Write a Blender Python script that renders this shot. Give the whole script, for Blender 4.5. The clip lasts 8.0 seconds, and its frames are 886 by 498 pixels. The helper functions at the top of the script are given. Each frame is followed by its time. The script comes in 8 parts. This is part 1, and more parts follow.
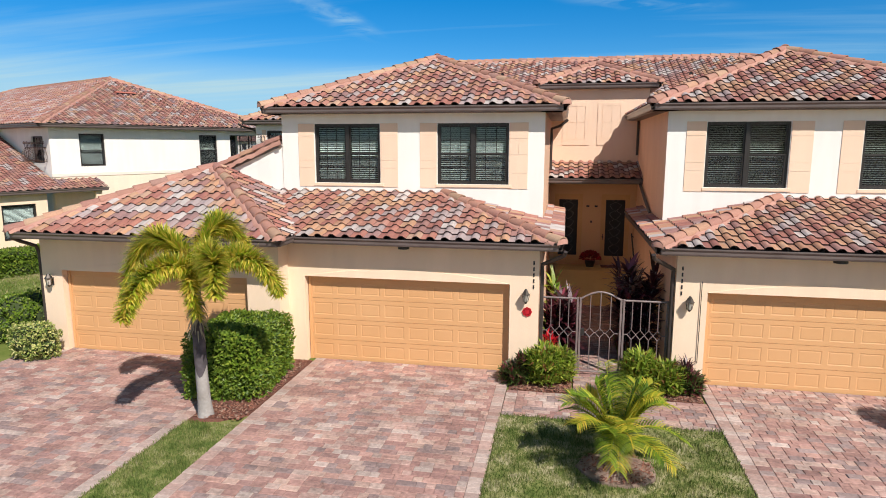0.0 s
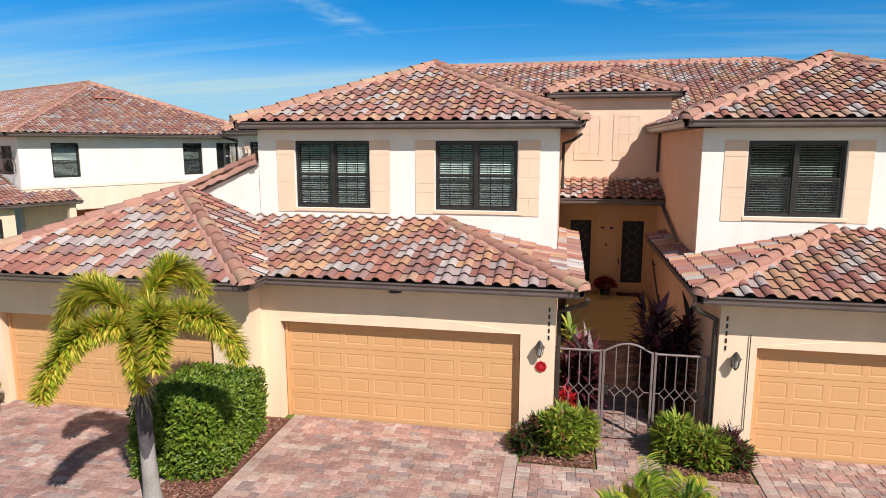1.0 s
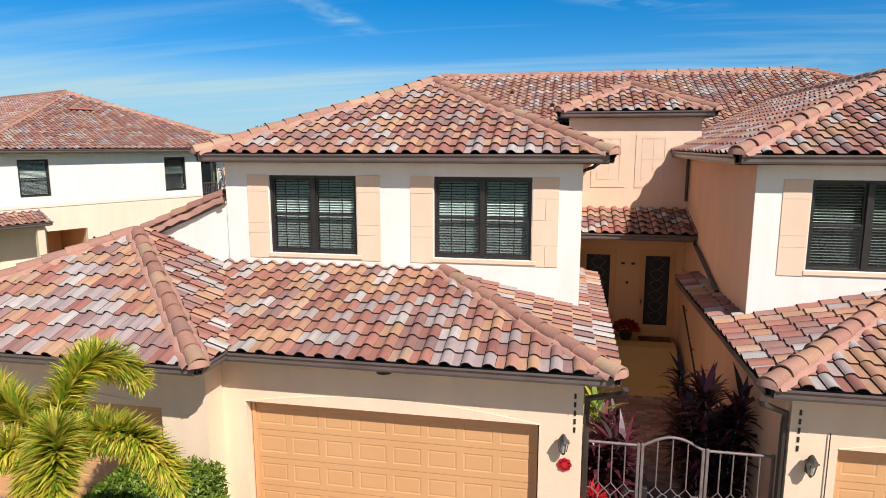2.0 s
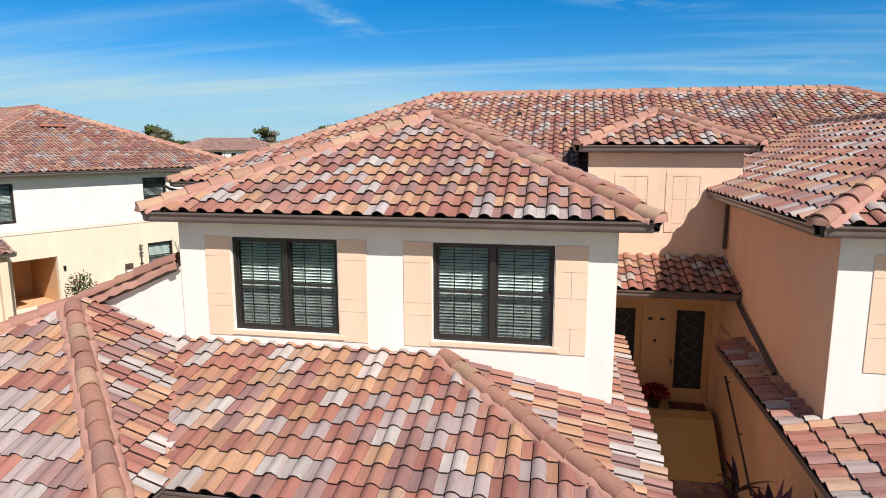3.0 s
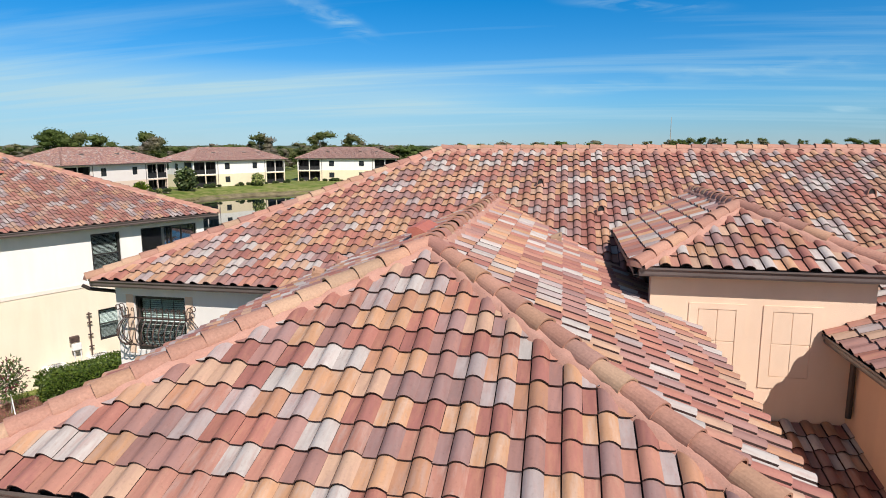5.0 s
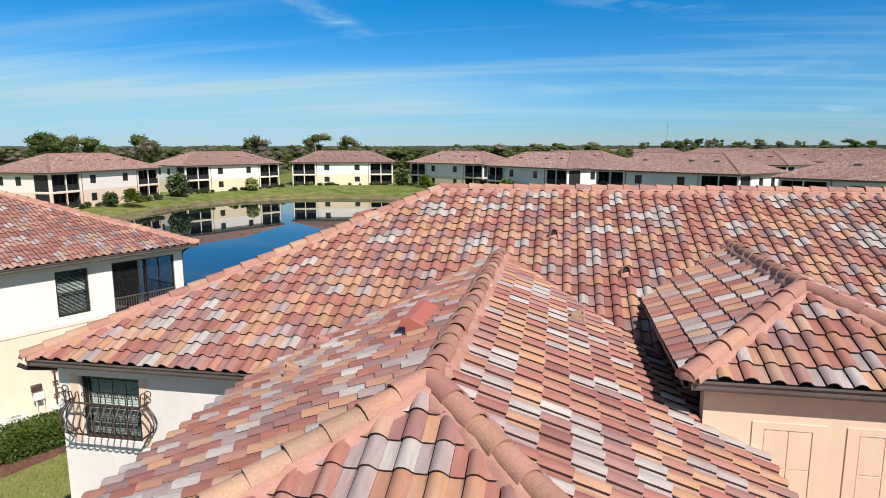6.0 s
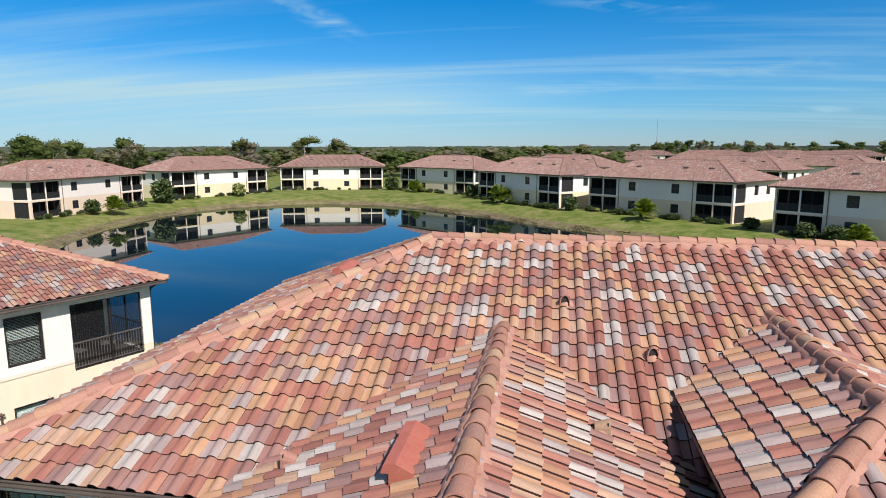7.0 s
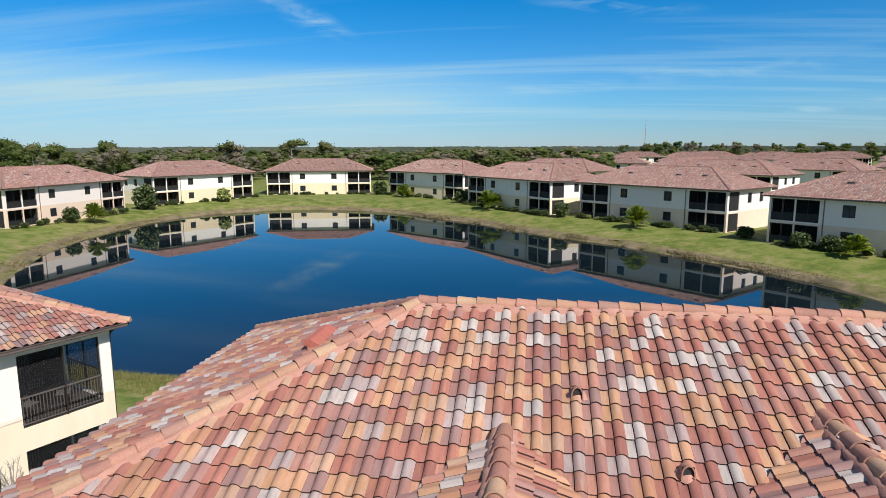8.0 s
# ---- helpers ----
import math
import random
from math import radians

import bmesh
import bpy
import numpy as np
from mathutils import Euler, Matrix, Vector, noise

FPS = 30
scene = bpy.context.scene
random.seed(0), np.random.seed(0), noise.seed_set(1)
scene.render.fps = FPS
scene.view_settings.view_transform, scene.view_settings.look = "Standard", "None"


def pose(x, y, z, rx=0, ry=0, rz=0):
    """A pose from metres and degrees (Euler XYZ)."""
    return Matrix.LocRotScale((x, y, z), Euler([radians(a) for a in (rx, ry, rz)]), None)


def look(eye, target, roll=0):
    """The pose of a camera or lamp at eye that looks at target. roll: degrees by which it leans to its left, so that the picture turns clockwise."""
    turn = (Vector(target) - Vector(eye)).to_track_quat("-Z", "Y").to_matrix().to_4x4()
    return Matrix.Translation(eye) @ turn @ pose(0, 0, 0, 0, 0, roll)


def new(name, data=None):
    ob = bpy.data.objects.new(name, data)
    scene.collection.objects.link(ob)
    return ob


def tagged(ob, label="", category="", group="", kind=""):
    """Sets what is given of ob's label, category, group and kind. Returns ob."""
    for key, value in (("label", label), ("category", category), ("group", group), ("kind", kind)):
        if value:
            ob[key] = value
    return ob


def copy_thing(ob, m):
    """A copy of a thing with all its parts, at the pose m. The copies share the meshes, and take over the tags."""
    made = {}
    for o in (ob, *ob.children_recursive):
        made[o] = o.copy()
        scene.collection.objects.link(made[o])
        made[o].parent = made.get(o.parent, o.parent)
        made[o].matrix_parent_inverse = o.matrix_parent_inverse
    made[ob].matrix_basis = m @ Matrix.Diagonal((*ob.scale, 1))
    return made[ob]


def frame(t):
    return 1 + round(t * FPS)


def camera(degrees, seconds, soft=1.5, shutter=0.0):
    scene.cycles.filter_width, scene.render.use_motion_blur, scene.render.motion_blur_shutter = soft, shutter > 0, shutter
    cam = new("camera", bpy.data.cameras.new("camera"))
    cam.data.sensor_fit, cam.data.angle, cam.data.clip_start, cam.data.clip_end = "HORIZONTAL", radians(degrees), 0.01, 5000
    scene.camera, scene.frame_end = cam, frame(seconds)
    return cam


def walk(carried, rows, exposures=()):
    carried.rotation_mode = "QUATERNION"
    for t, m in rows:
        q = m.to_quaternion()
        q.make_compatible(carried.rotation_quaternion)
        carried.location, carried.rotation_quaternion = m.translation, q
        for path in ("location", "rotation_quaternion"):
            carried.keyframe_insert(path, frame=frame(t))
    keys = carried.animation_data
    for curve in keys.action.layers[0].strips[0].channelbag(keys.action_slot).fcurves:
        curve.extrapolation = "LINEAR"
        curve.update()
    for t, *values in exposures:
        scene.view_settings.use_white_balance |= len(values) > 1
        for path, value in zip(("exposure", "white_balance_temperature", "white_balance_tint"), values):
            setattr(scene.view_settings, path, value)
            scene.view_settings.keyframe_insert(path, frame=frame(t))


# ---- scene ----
cam = camera(70.5, 8.0, soft=0.95)
METRES, EYE, TILT, LEAN, TURN = 20.3, 5.18, -0.2, 0.0, 11.0
ROWS = [
    (0.0, 0.0, 0.0, 0.0, 0.01, -9.2, -0.05),
    (0.5, 0.0004, 0.0537, 0.0107, -0.03, -9.22, -0.05),
    (1.0, 0.0004, 0.1104, 0.0235, -0.06, -9.21, -0.05),
    (2.5, -0.0003, 0.2903, 0.0798, -0.13, -9.19, 0.05),
    (3.0, -0.0007, 0.3508, 0.1027, -0.15, -9.15, 0.06),
    (3.5, -0.001, 0.407, 0.1241, -0.17, -9.09, 0.07),
    (4.0, -0.0014, 0.4672, 0.1488, -0.16, -9.06, 0.1),
    (4.5, -0.0014, 0.5276, 0.175, -0.14, -9.04, 0.07),
    (6.0, -0.0047, 0.7039, 0.2547, -0.51, -9.06, 0.1),
    (6.5, -0.005, 0.7613, 0.281, -0.81, -9.06, 0.12),
    (7.0, -0.0055, 0.818, 0.3071, -1.37, -9.05, 0.11),
    (7.5, -0.0045, 0.8741, 0.3337, -1.95, -9.06, 0.11),
    (8.0, -0.0022, 0.9297, 0.36, -2.37, -9.07, 0.12),
]
walk(cam, [(t, pose(0, 0, EYE, TILT, LEAN, TURN) @ pose(METRES * x, METRES * y, METRES * z, 90 + pitch, roll, yaw)) for t, x, y, z, yaw, pitch, roll in ROWS])

# ---- world, sun, exposure ----
SUN_WAY = Vector((-0.62, 0.70, -1.0)).normalized()
world = bpy.data.worlds.new("world")
scene.world = world
world.use_nodes = True
wn, wl = world.node_tree.nodes, world.node_tree.links
wn.clear()
w_out = wn.new("ShaderNodeOutputWorld")
w_bg = wn.new("ShaderNodeBackground")
sky = wn.new("ShaderNodeTexSky")
sky.sky_type = "NISHITA"
sky.sun_disc = False
sky.sun_elevation = math.asin(-SUN_WAY.z)
sky.sun_rotation = math.atan2(-SUN_WAY.x, -SUN_WAY.y)
sky.air_density, sky.dust_density, sky.ozone_density = 1.0, 0.05, 3.0
w_bg.inputs["Strength"].default_value = 0.087
# clear-air tint of the sky: pale haze low down, deep blue above
w_co = wn.new("ShaderNodeTexCoord")
sep = wn.new("ShaderNodeSeparateXYZ")
wl.new(w_co.outputs["Generated"], sep.inputs[0])
tr = wn.new("ShaderNodeValToRGB")
te = tr.color_ramp.elements
te.new(0.4), te.new(0.7), te.new(0.8)
for el, (p, c) in zip(te, ((0.0, (0.30, 0.42, 0.64)), (0.07, (0.20, 0.475, 0.735)), (0.22, (0.025, 0.435, 0.74)), (0.5, (0.42, 0.55, 0.72)), (1.0, (0.62, 0.68, 0.78)))):
    el.position, el.color = p, (*c, 1)
wl.new(sep.outputs[2], tr.inputs[0])
t15 = wn.new("ShaderNodeVectorMath")
t15.operation = "SCALE"
t15.inputs["Scale"].default_value = 1.5
# whiter round the sun
sd_ = wn.new("ShaderNodeVectorMath")
sd_.operation = "DOT_PRODUCT"
sd_.inputs[1].default_value = -SUN_WAY
wl.new(w_co.outputs["Generated"], sd_.inputs[0])
sr = wn.new("ShaderNodeMapRange")
sr.interpolation_type = "SMOOTHSTEP"
sr.inputs[1].default_value, sr.inputs[2].default_value = -0.25, 0.75
wl.new(sd_.outputs["Value"], sr.inputs[0])
sm = wn.new("ShaderNodeMix")
sm.data_type = "RGBA"
sm.inputs[7].default_value = (0.66, 0.62, 0.58, 1)
wl.new(sr.outputs[0], sm.inputs[0])
wl.new(tr.outputs[0], sm.inputs[6])
wl.new(sm.outputs[2], t15.inputs[0])
tint = wn.new("ShaderNodeMix")
tint.data_type, tint.blend_type = "RGBA", "MULTIPLY"
tint.inputs[0].default_value = 1.0
wl.new(t15.outputs[0], tint.inputs[7])
wl.new(sky.outputs[0], tint.inputs[6])
# thin streaks of high cloud, drawn out along the horizon
zc = wn.new("ShaderNodeMath")
zc.operation, zc.inputs[1].default_value = "MAXIMUM", 0.02
wl.new(sep.outputs[2], zc.inputs[0])
za = wn.new("ShaderNodeMath")
za.operation, za.inputs[1].default_value = "ADD", 0.10
wl.new(zc.outputs[0], za.inputs[0])
dv = wn.new("ShaderNodeVectorMath")
dv.operation = "DIVIDE"
wl.new(w_co.outputs["Generated"], dv.inputs[0])
wl.new(za.outputs[0], dv.inputs[1])
mp_ = wn.new("ShaderNodeMapping")
mp_.inputs["Rotation"].default_value = (0, 0, -0.2)
mp_.inputs["Scale"].default_value = (0.24, 1.9, 0.0)
mp_.inputs["Location"].default_value = (0.35, 0.2, 0)
wl.new(dv.outputs[0], mp_.inputs[0])
c1 = wn.new("ShaderNodeTexNoise")
c1.inputs["Scale"].default_value, c1.inputs["Detail"].default_value, c1.inputs["Roughness"].default_value = 1.0, 7, 0.56
c1.inputs["Distortion"].default_value = 0.35
wl.new(mp_.outputs[0], c1.inputs["Vector"])
cr = wn.new("ShaderNodeValToRGB")
cr.color_ramp.elements[0].position, cr.color_ramp.elements[0].color = 0.47, (0, 0, 0, 1)
cr.color_ramp.elements[1].position, cr.color_ramp.elements[1].color = 0.78, (0.8, 0.8, 0.8, 1)
wl.new(c1.outputs[0], cr.inputs[0])
hz = wn.new("ShaderNodeMapRange")
hz.inputs[1].default_value, hz.inputs[2].default_value, hz.inputs[3].default_value, hz.inputs[4].default_value = 0.0, 0.16, 0.12, 0.0
wl.new(sep.outputs[2], hz.inputs[0])
bd = wn.new("ShaderNodeValToRGB")
be = bd.color_ramp.elements
be.new(0.4), be.new(0.7)
for el, (p, c) in zip(be, ((0.0, 0.3), (0.06, 0.75), (0.12, 0.75), (0.2, 0.28))):
    el.position, el.color = p, (c, c, c, 1)
wl.new(sep.outputs[2], bd.inputs[0])
cb = wn.new("ShaderNodeMath")
cb.operation = "MULTIPLY"
wl.new(cr.outputs[0], cb.inputs[0])
wl.new(bd.outputs[0], cb.inputs[1])
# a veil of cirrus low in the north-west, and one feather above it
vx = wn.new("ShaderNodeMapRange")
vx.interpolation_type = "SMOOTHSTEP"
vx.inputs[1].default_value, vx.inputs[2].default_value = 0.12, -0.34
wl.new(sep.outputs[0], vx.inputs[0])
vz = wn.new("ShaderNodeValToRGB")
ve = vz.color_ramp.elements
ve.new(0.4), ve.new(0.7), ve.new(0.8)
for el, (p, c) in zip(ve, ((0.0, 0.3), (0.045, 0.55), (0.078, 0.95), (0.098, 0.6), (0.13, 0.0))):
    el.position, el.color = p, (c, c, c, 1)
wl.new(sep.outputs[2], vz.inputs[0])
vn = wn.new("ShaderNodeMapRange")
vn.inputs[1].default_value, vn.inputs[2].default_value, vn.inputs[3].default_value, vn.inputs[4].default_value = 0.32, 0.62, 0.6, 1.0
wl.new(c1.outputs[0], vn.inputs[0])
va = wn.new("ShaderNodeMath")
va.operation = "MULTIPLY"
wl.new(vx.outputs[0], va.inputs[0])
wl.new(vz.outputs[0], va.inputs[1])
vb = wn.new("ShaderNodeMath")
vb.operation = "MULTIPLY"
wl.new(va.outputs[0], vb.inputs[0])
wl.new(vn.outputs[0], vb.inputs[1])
fn = wn.new("ShaderNodeTexNoise")
fn.inputs["Scale"].default_value, fn.inputs["Detail"].default_value, fn.inputs["Distortion"].default_value = 22.0, 7, 0.9
fp = wn.new("ShaderNodeMapping")
fp.inputs["Rotation"].default_value = (0, -0.3, 0)
fp.inputs["Scale"].default_value = (0.5, 1, 2.6)
wl.new(w_co.outputs["Generated"], fp.inputs[0])
wl.new(fp.outputs[0], fn.inputs["Vector"])
fq = wn.new("ShaderNodeMapRange")
fq.inputs[1].default_value, fq.inputs[2].default_value, fq.inputs[4].default_value = 0.44, 0.74, 0.85
wl.new(fn.outputs[0], fq.inputs[0])


def feather(x, z, tilt, long, thick, gain):
    """One soft spindle of cirrus round a direction of the northern sky."""
    f0 = wn.new("ShaderNodeVectorMath")
    f0.operation = "SUBTRACT"
    f0.inputs[1].default_value = (x, 0, z)
    wl.new(w_co.outputs["Generated"], f0.inputs[0])
    f1 = wn.new("ShaderNodeMapping")
    f1.inputs["Rotation"].default_value = (0, tilt, 0)
    wl.new(f0.outputs[0], f1.inputs[0])
    fm = wn.new("ShaderNodeMapping")
    fm.inputs["Scale"].default_value = (1 / long, 0.0, 1 / thick)
    wl.new(f1.outputs[0], fm.inputs[0])
    fd = wn.new("ShaderNodeVectorMath")
    fd.operation = "LENGTH"
    wl.new(fm.outputs[0], fd.inputs[0])
    fr_ = wn.new("ShaderNodeMapRange")
    fr_.interpolation_type = "SMOOTHSTEP"
    fr_.inputs[1].default_value, fr_.inputs[2].default_value, fr_.inputs[4].default_value = 1.0, 0.0, gain
    wl.new(fd.outputs["Value"], fr_.inputs[0])
    return fr_


total = None
for spec in ((-0.345, 0.19, -0.42, 0.095, 0.022, 1.0), (0.10, 0.2, -0.1, 0.15, 0.014, 0.8), (0.03, 0.088, 0.06, 0.12, 0.016, 0.75), (0.40, 0.052, 0.05, 0.13, 0.012, 0.9), (0.25, 0.105, 0.02, 0.2, 0.02, 0.5)):
    one = feather(*spec)
    if total is None:
        total = one
    else:
        both = wn.new("ShaderNodeMath")
        wl.new(total.outputs[0], both.inputs[0])
        wl.new(one.outputs[0], both.inputs[1])
        total = both
fx = wn.new("ShaderNodeMath")
fx.operation = "MULTIPLY"
wl.new(total.outputs[0], fx.inputs[0])
wl.new(fq.outputs[0], fx.inputs[1])
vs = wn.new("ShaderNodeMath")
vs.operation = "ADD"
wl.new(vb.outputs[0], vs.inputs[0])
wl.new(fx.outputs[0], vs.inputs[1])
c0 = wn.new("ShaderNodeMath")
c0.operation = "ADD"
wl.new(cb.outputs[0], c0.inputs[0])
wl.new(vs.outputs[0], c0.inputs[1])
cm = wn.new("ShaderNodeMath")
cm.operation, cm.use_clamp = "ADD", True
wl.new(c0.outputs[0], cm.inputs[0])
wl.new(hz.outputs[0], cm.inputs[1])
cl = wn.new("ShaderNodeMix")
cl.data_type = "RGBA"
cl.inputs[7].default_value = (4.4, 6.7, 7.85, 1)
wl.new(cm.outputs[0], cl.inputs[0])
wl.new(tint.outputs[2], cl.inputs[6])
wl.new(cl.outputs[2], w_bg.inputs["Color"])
wl.new(w_bg.outputs[0], w_out.inputs["Surface"])
sun = new("sun", bpy.data.lights.new("sun", "SUN"))
sun.data.energy, sun.data.angle, sun.data.color = 5.0, radians(0.53), (1.0, 0.935, 0.89)
sun.matrix_world = look((60, -90, 100), Vector((60, -90, 100)) + SUN_WAY)
scene.view_settings.exposure = 0.24

# ---- materials ----
def nodes_of(name):
    m = bpy.data.materials.new(name)
    m.use_nodes = True
    nt = m.node_tree
    return m, nt.nodes, nt.links, nt.nodes["Principled BSDF"]


def ramp(ns, stops, mode="LINEAR"):
    r = ns.new("ShaderNodeValToRGB")
    r.color_ramp.interpolation = mode
    e = r.color_ramp.elements
    while len(e) < len(stops):
        e.new(0.5)
    for el, (p, c) in zip(e, stops):
        el.position, el.color = p, (*c, 1)
    return r


def surface(name, c1, c2, scale=2.0, rough=0.8, fine=60.0, bump=0.15, metal=0.0, spec=0.5, stain=0.0, dist=0.01):
    """Two-scale varied surface: broad blotches from c1 to c2, a fine grain, and relief."""
    m, ns, ls, b = nodes_of(name)
    co = ns.new("ShaderNodeTexCoord")
    n1 = ns.new("ShaderNodeTexNoise")
    n1.inputs["Scale"].default_value, n1.inputs["Detail"].default_value = scale, 5
    n2 = ns.new("ShaderNodeTexNoise")
    n2.inputs["Scale"].default_value, n2.inputs["Detail"].default_value = fine, 3
    ls.new(co.outputs["Object"], n1.inputs["Vector"])
    ls.new(co.outputs["Object"], n2.inputs["Vector"])
    r = ramp(ns, [(0.3, c1), (0.7, c2)])
    ls.new(n1.outputs[0], r.inputs[0])
    mix = ns.new("ShaderNodeMix")
    mix.data_type, mix.blend_type = "RGBA", "OVERLAY"
    mix.inputs[0].default_value = 0.18
    ls.new(r.outputs[0], mix.inputs[6])
    ls.new(n2.outputs[0], mix.inputs[7])
    last = mix.outputs[2]
    if stain:
        w = ns.new("ShaderNodeTexNoise")
        w.inputs["Scale"].default_value, w.inputs["Detail"].default_value = 0.9, 6
        mp = ns.new("ShaderNodeMapping")
        mp.inputs["Scale"].default_value = (3, 3, 0.5)
        ls.new(co.outputs["Object"], mp.inputs[0])
        ls.new(mp.outputs[0], w.inputs["Vector"])
        rr = ramp(ns, [(0.42, (1 - stain,) * 3), (0.62, (1, 1, 1))])
        ls.new(w.outputs[0], rr.inputs[0])
        mm = ns.new("ShaderNodeMix")
        mm.data_type, mm.blend_type = "RGBA", "MULTIPLY"
        mm.inputs[0].default_value = 1
        ls.new(last, mm.inputs[6])
        ls.new(rr.outputs[0], mm.inputs[7])
        last = mm.outputs[2]
    ls.new(last, b.inputs["Base Color"])
    b.inputs["Roughness"].default_value, b.inputs["Metallic"].default_value = rough, metal
    b.inputs["Specular IOR Level"].default_value = spec
    bp = ns.new("ShaderNodeBump")
    bp.inputs["Strength"].default_value, bp.inputs["Distance"].default_value = bump, dist
    ls.new(n2.outputs[0], bp.inputs["Height"])
    ls.new(bp.outputs[0], b.inputs["Normal"])
    return m


def blended(name, stops, rough=0.75, jitter=0.12, fine=35.0, streak=(1, 1, 1), bump=0.2, weather=0.35, thin=0.0, blotch=0.0):
    """A blend of piece colours picked at random, piece by piece, with weathering inside each piece."""
    m, ns, ls, b = nodes_of(name)
    oi = ns.new("ShaderNodeObjectInfo")
    ge = ns.new("ShaderNodeNewGeometry")
    ad = ns.new("ShaderNodeMath")
    ad.operation = "ADD"
    fr = ns.new("ShaderNodeMath")
    fr.operation = "FRACT"
    sp = ns.new("ShaderNodeMath")
    sp.operation = "MULTIPLY_ADD"
    sp.inputs[1].default_value, sp.inputs[2].default_value = 41.3, 13.7
    ls.new(ge.outputs["Random Per Island"], sp.inputs[0])
    om = ns.new("ShaderNodeMath")
    om.operation = "MULTIPLY"
    ls.new(oi.outputs["Random"], om.inputs[0])
    ls.new(sp.outputs[0], om.inputs[1])
    ls.new(om.outputs[0], ad.inputs[0])
    ls.new(ge.outputs["Random Per Island"], ad.inputs[1])
    ls.new(ad.outputs[0], fr.inputs[0])
    r = ramp(ns, stops, "CONSTANT")
    ls.new(fr.outputs[0], r.inputs[0])
    mu = ns.new("ShaderNodeMath")
    mu.operation = "MULTIPLY"
    mu.inputs[1].default_value = 37.7
    ls.new(fr.outputs[0], mu.inputs[0])
    f2 = ns.new("ShaderNodeMath")
    f2.operation = "FRACT"
    ls.new(mu.outputs[0], f2.inputs[0])
    hsv = ns.new("ShaderNodeHueSaturation")
    mr = ns.new("ShaderNodeMapRange")
    mr.inputs[3].default_value, mr.inputs[4].default_value = 1 - jitter, 1 + jitter
    ls.new(f2.outputs[0], mr.inputs[0])
    ls.new(mr.outputs[0], hsv.inputs["Value"])
    co = ns.new("ShaderNodeTexCoord")
    if blotch:
        # each piece carries patches of a second blend colour
        sh = ns.new("ShaderNodeMath")
        sh.operation, sh.inputs[1].default_value = "ADD", 0.31
        ls.new(fr.outputs[0], sh.inputs[0])
        f3 = ns.new("ShaderNodeMath")
        f3.operation = "FRACT"
        ls.new(sh.outputs[0], f3.inputs[0])
        rb = ramp(ns, stops, "CONSTANT")
        ls.new(f3.outputs[0], rb.inputs[0])
        nb_ = ns.new("ShaderNodeTexNoise")
        nb_.inputs["Scale"].default_value, nb_.inputs["Detail"].default_value, nb_.inputs["Roughness"].default_value = 1.0, 5, 0.65
        bm_ = ns.new("ShaderNodeMapping")
        bm_.inputs["Scale"].default_value = tuple(0.8 * q for q in streak)
        ls.new(co.outputs["Object"], bm_.inputs[0])
        bo_ = ns.new("ShaderNodeVectorMath")
        bo_.operation = "ADD"
        bs_ = ns.new("ShaderNodeMath")
        bs_.operation, bs_.inputs[1].default_value = "MULTIPLY", 83.0
        ls.new(fr.outputs[0], bs_.inputs[0])
        ls.new(bm_.outputs[0], bo_.inputs[0])
        ls.new(bs_.outputs[0], bo_.inputs[1])
        ls.new(bo_.outputs[0], nb_.inputs["Vector"])
        mb_ = ns.new("ShaderNodeMapRange")
        mb_.inputs[1].default_value, mb_.inputs[2].default_value, mb_.inputs[4].default_value = 0.45, 0.72, blotch
        ls.new(nb_.outputs[0], mb_.inputs[0])
        xb = ns.new("ShaderNodeMix")
        xb.data_type = "RGBA"
        ls.new(mb_.outputs[0], xb.inputs[0])
        ls.new(r.outputs[0], xb.inputs[6])
        ls.new(rb.outputs[0], xb.inputs[7])
        # fine dark lichen specks
        sk = ns.new("ShaderNodeTexNoise")
        sk.inputs["Scale"].default_value, sk.inputs["Detail"].default_value = 34.0, 5
        ls.new(ge.outputs["Position"], sk.inputs["Vector"])
        sr_ = ramp(ns, [(0.30, (0.88, 0.87, 0.87)), (0.42, (1, 1, 1)), (0.62, (1, 1, 1)), (0.74, (1.16, 1.15, 1.14))])
        ls.new(sk.outputs[0], sr_.inputs[0])
        xs = ns.new("ShaderNodeMix")
        xs.data_type, xs.blend_type = "RGBA", "MULTIPLY"
        xs.inputs[0].default_value = 1
        ls.new(xb.outputs[2], xs.inputs[6])
        ls.new(sr_.outputs[0], xs.inputs[7])
        ls.new(xs.outputs[2], hsv.inputs["Color"])
    else:
        ls.new(r.outputs[0], hsv.inputs["Color"])
    mp = ns.new("ShaderNodeMapping")
    mp.inputs["Scale"].default_value = streak
    off = ns.new("ShaderNodeVectorMath")
    off.operation = "ADD"
    rm = ns.new("ShaderNodeMath")
    rm.operation = "MULTIPLY"
    rm.inputs[1].default_value = 57.0
    ls.new(oi.outputs["Random"], rm.inputs[0])
    ls.new(co.outputs["Object"], off.inputs[0])
    ls.new(rm.outputs[0], off.inputs[1])
    ls.new(off.outputs[0], mp.inputs[0])
    n1 = ns.new("ShaderNodeTexNoise")
    n1.inputs["Scale"].default_value, n1.inputs["Detail"].default_value = fine, 4
    ls.new(mp.outputs[0], n1.inputs["Vector"])
    n3 = ns.new("ShaderNodeTexNoise")
    n3.inputs["Scale"].default_value, n3.inputs["Detail"].default_value = 1.3, 5
    ls.new(ge.outputs["Position"], n3.inputs["Vector"])
    rr = ramp(ns, [(0.25, (1 - weather,) * 3), (0.75, (1.0 + weather * 0.4,) * 3)])
    mx = ns.new("ShaderNodeMath")
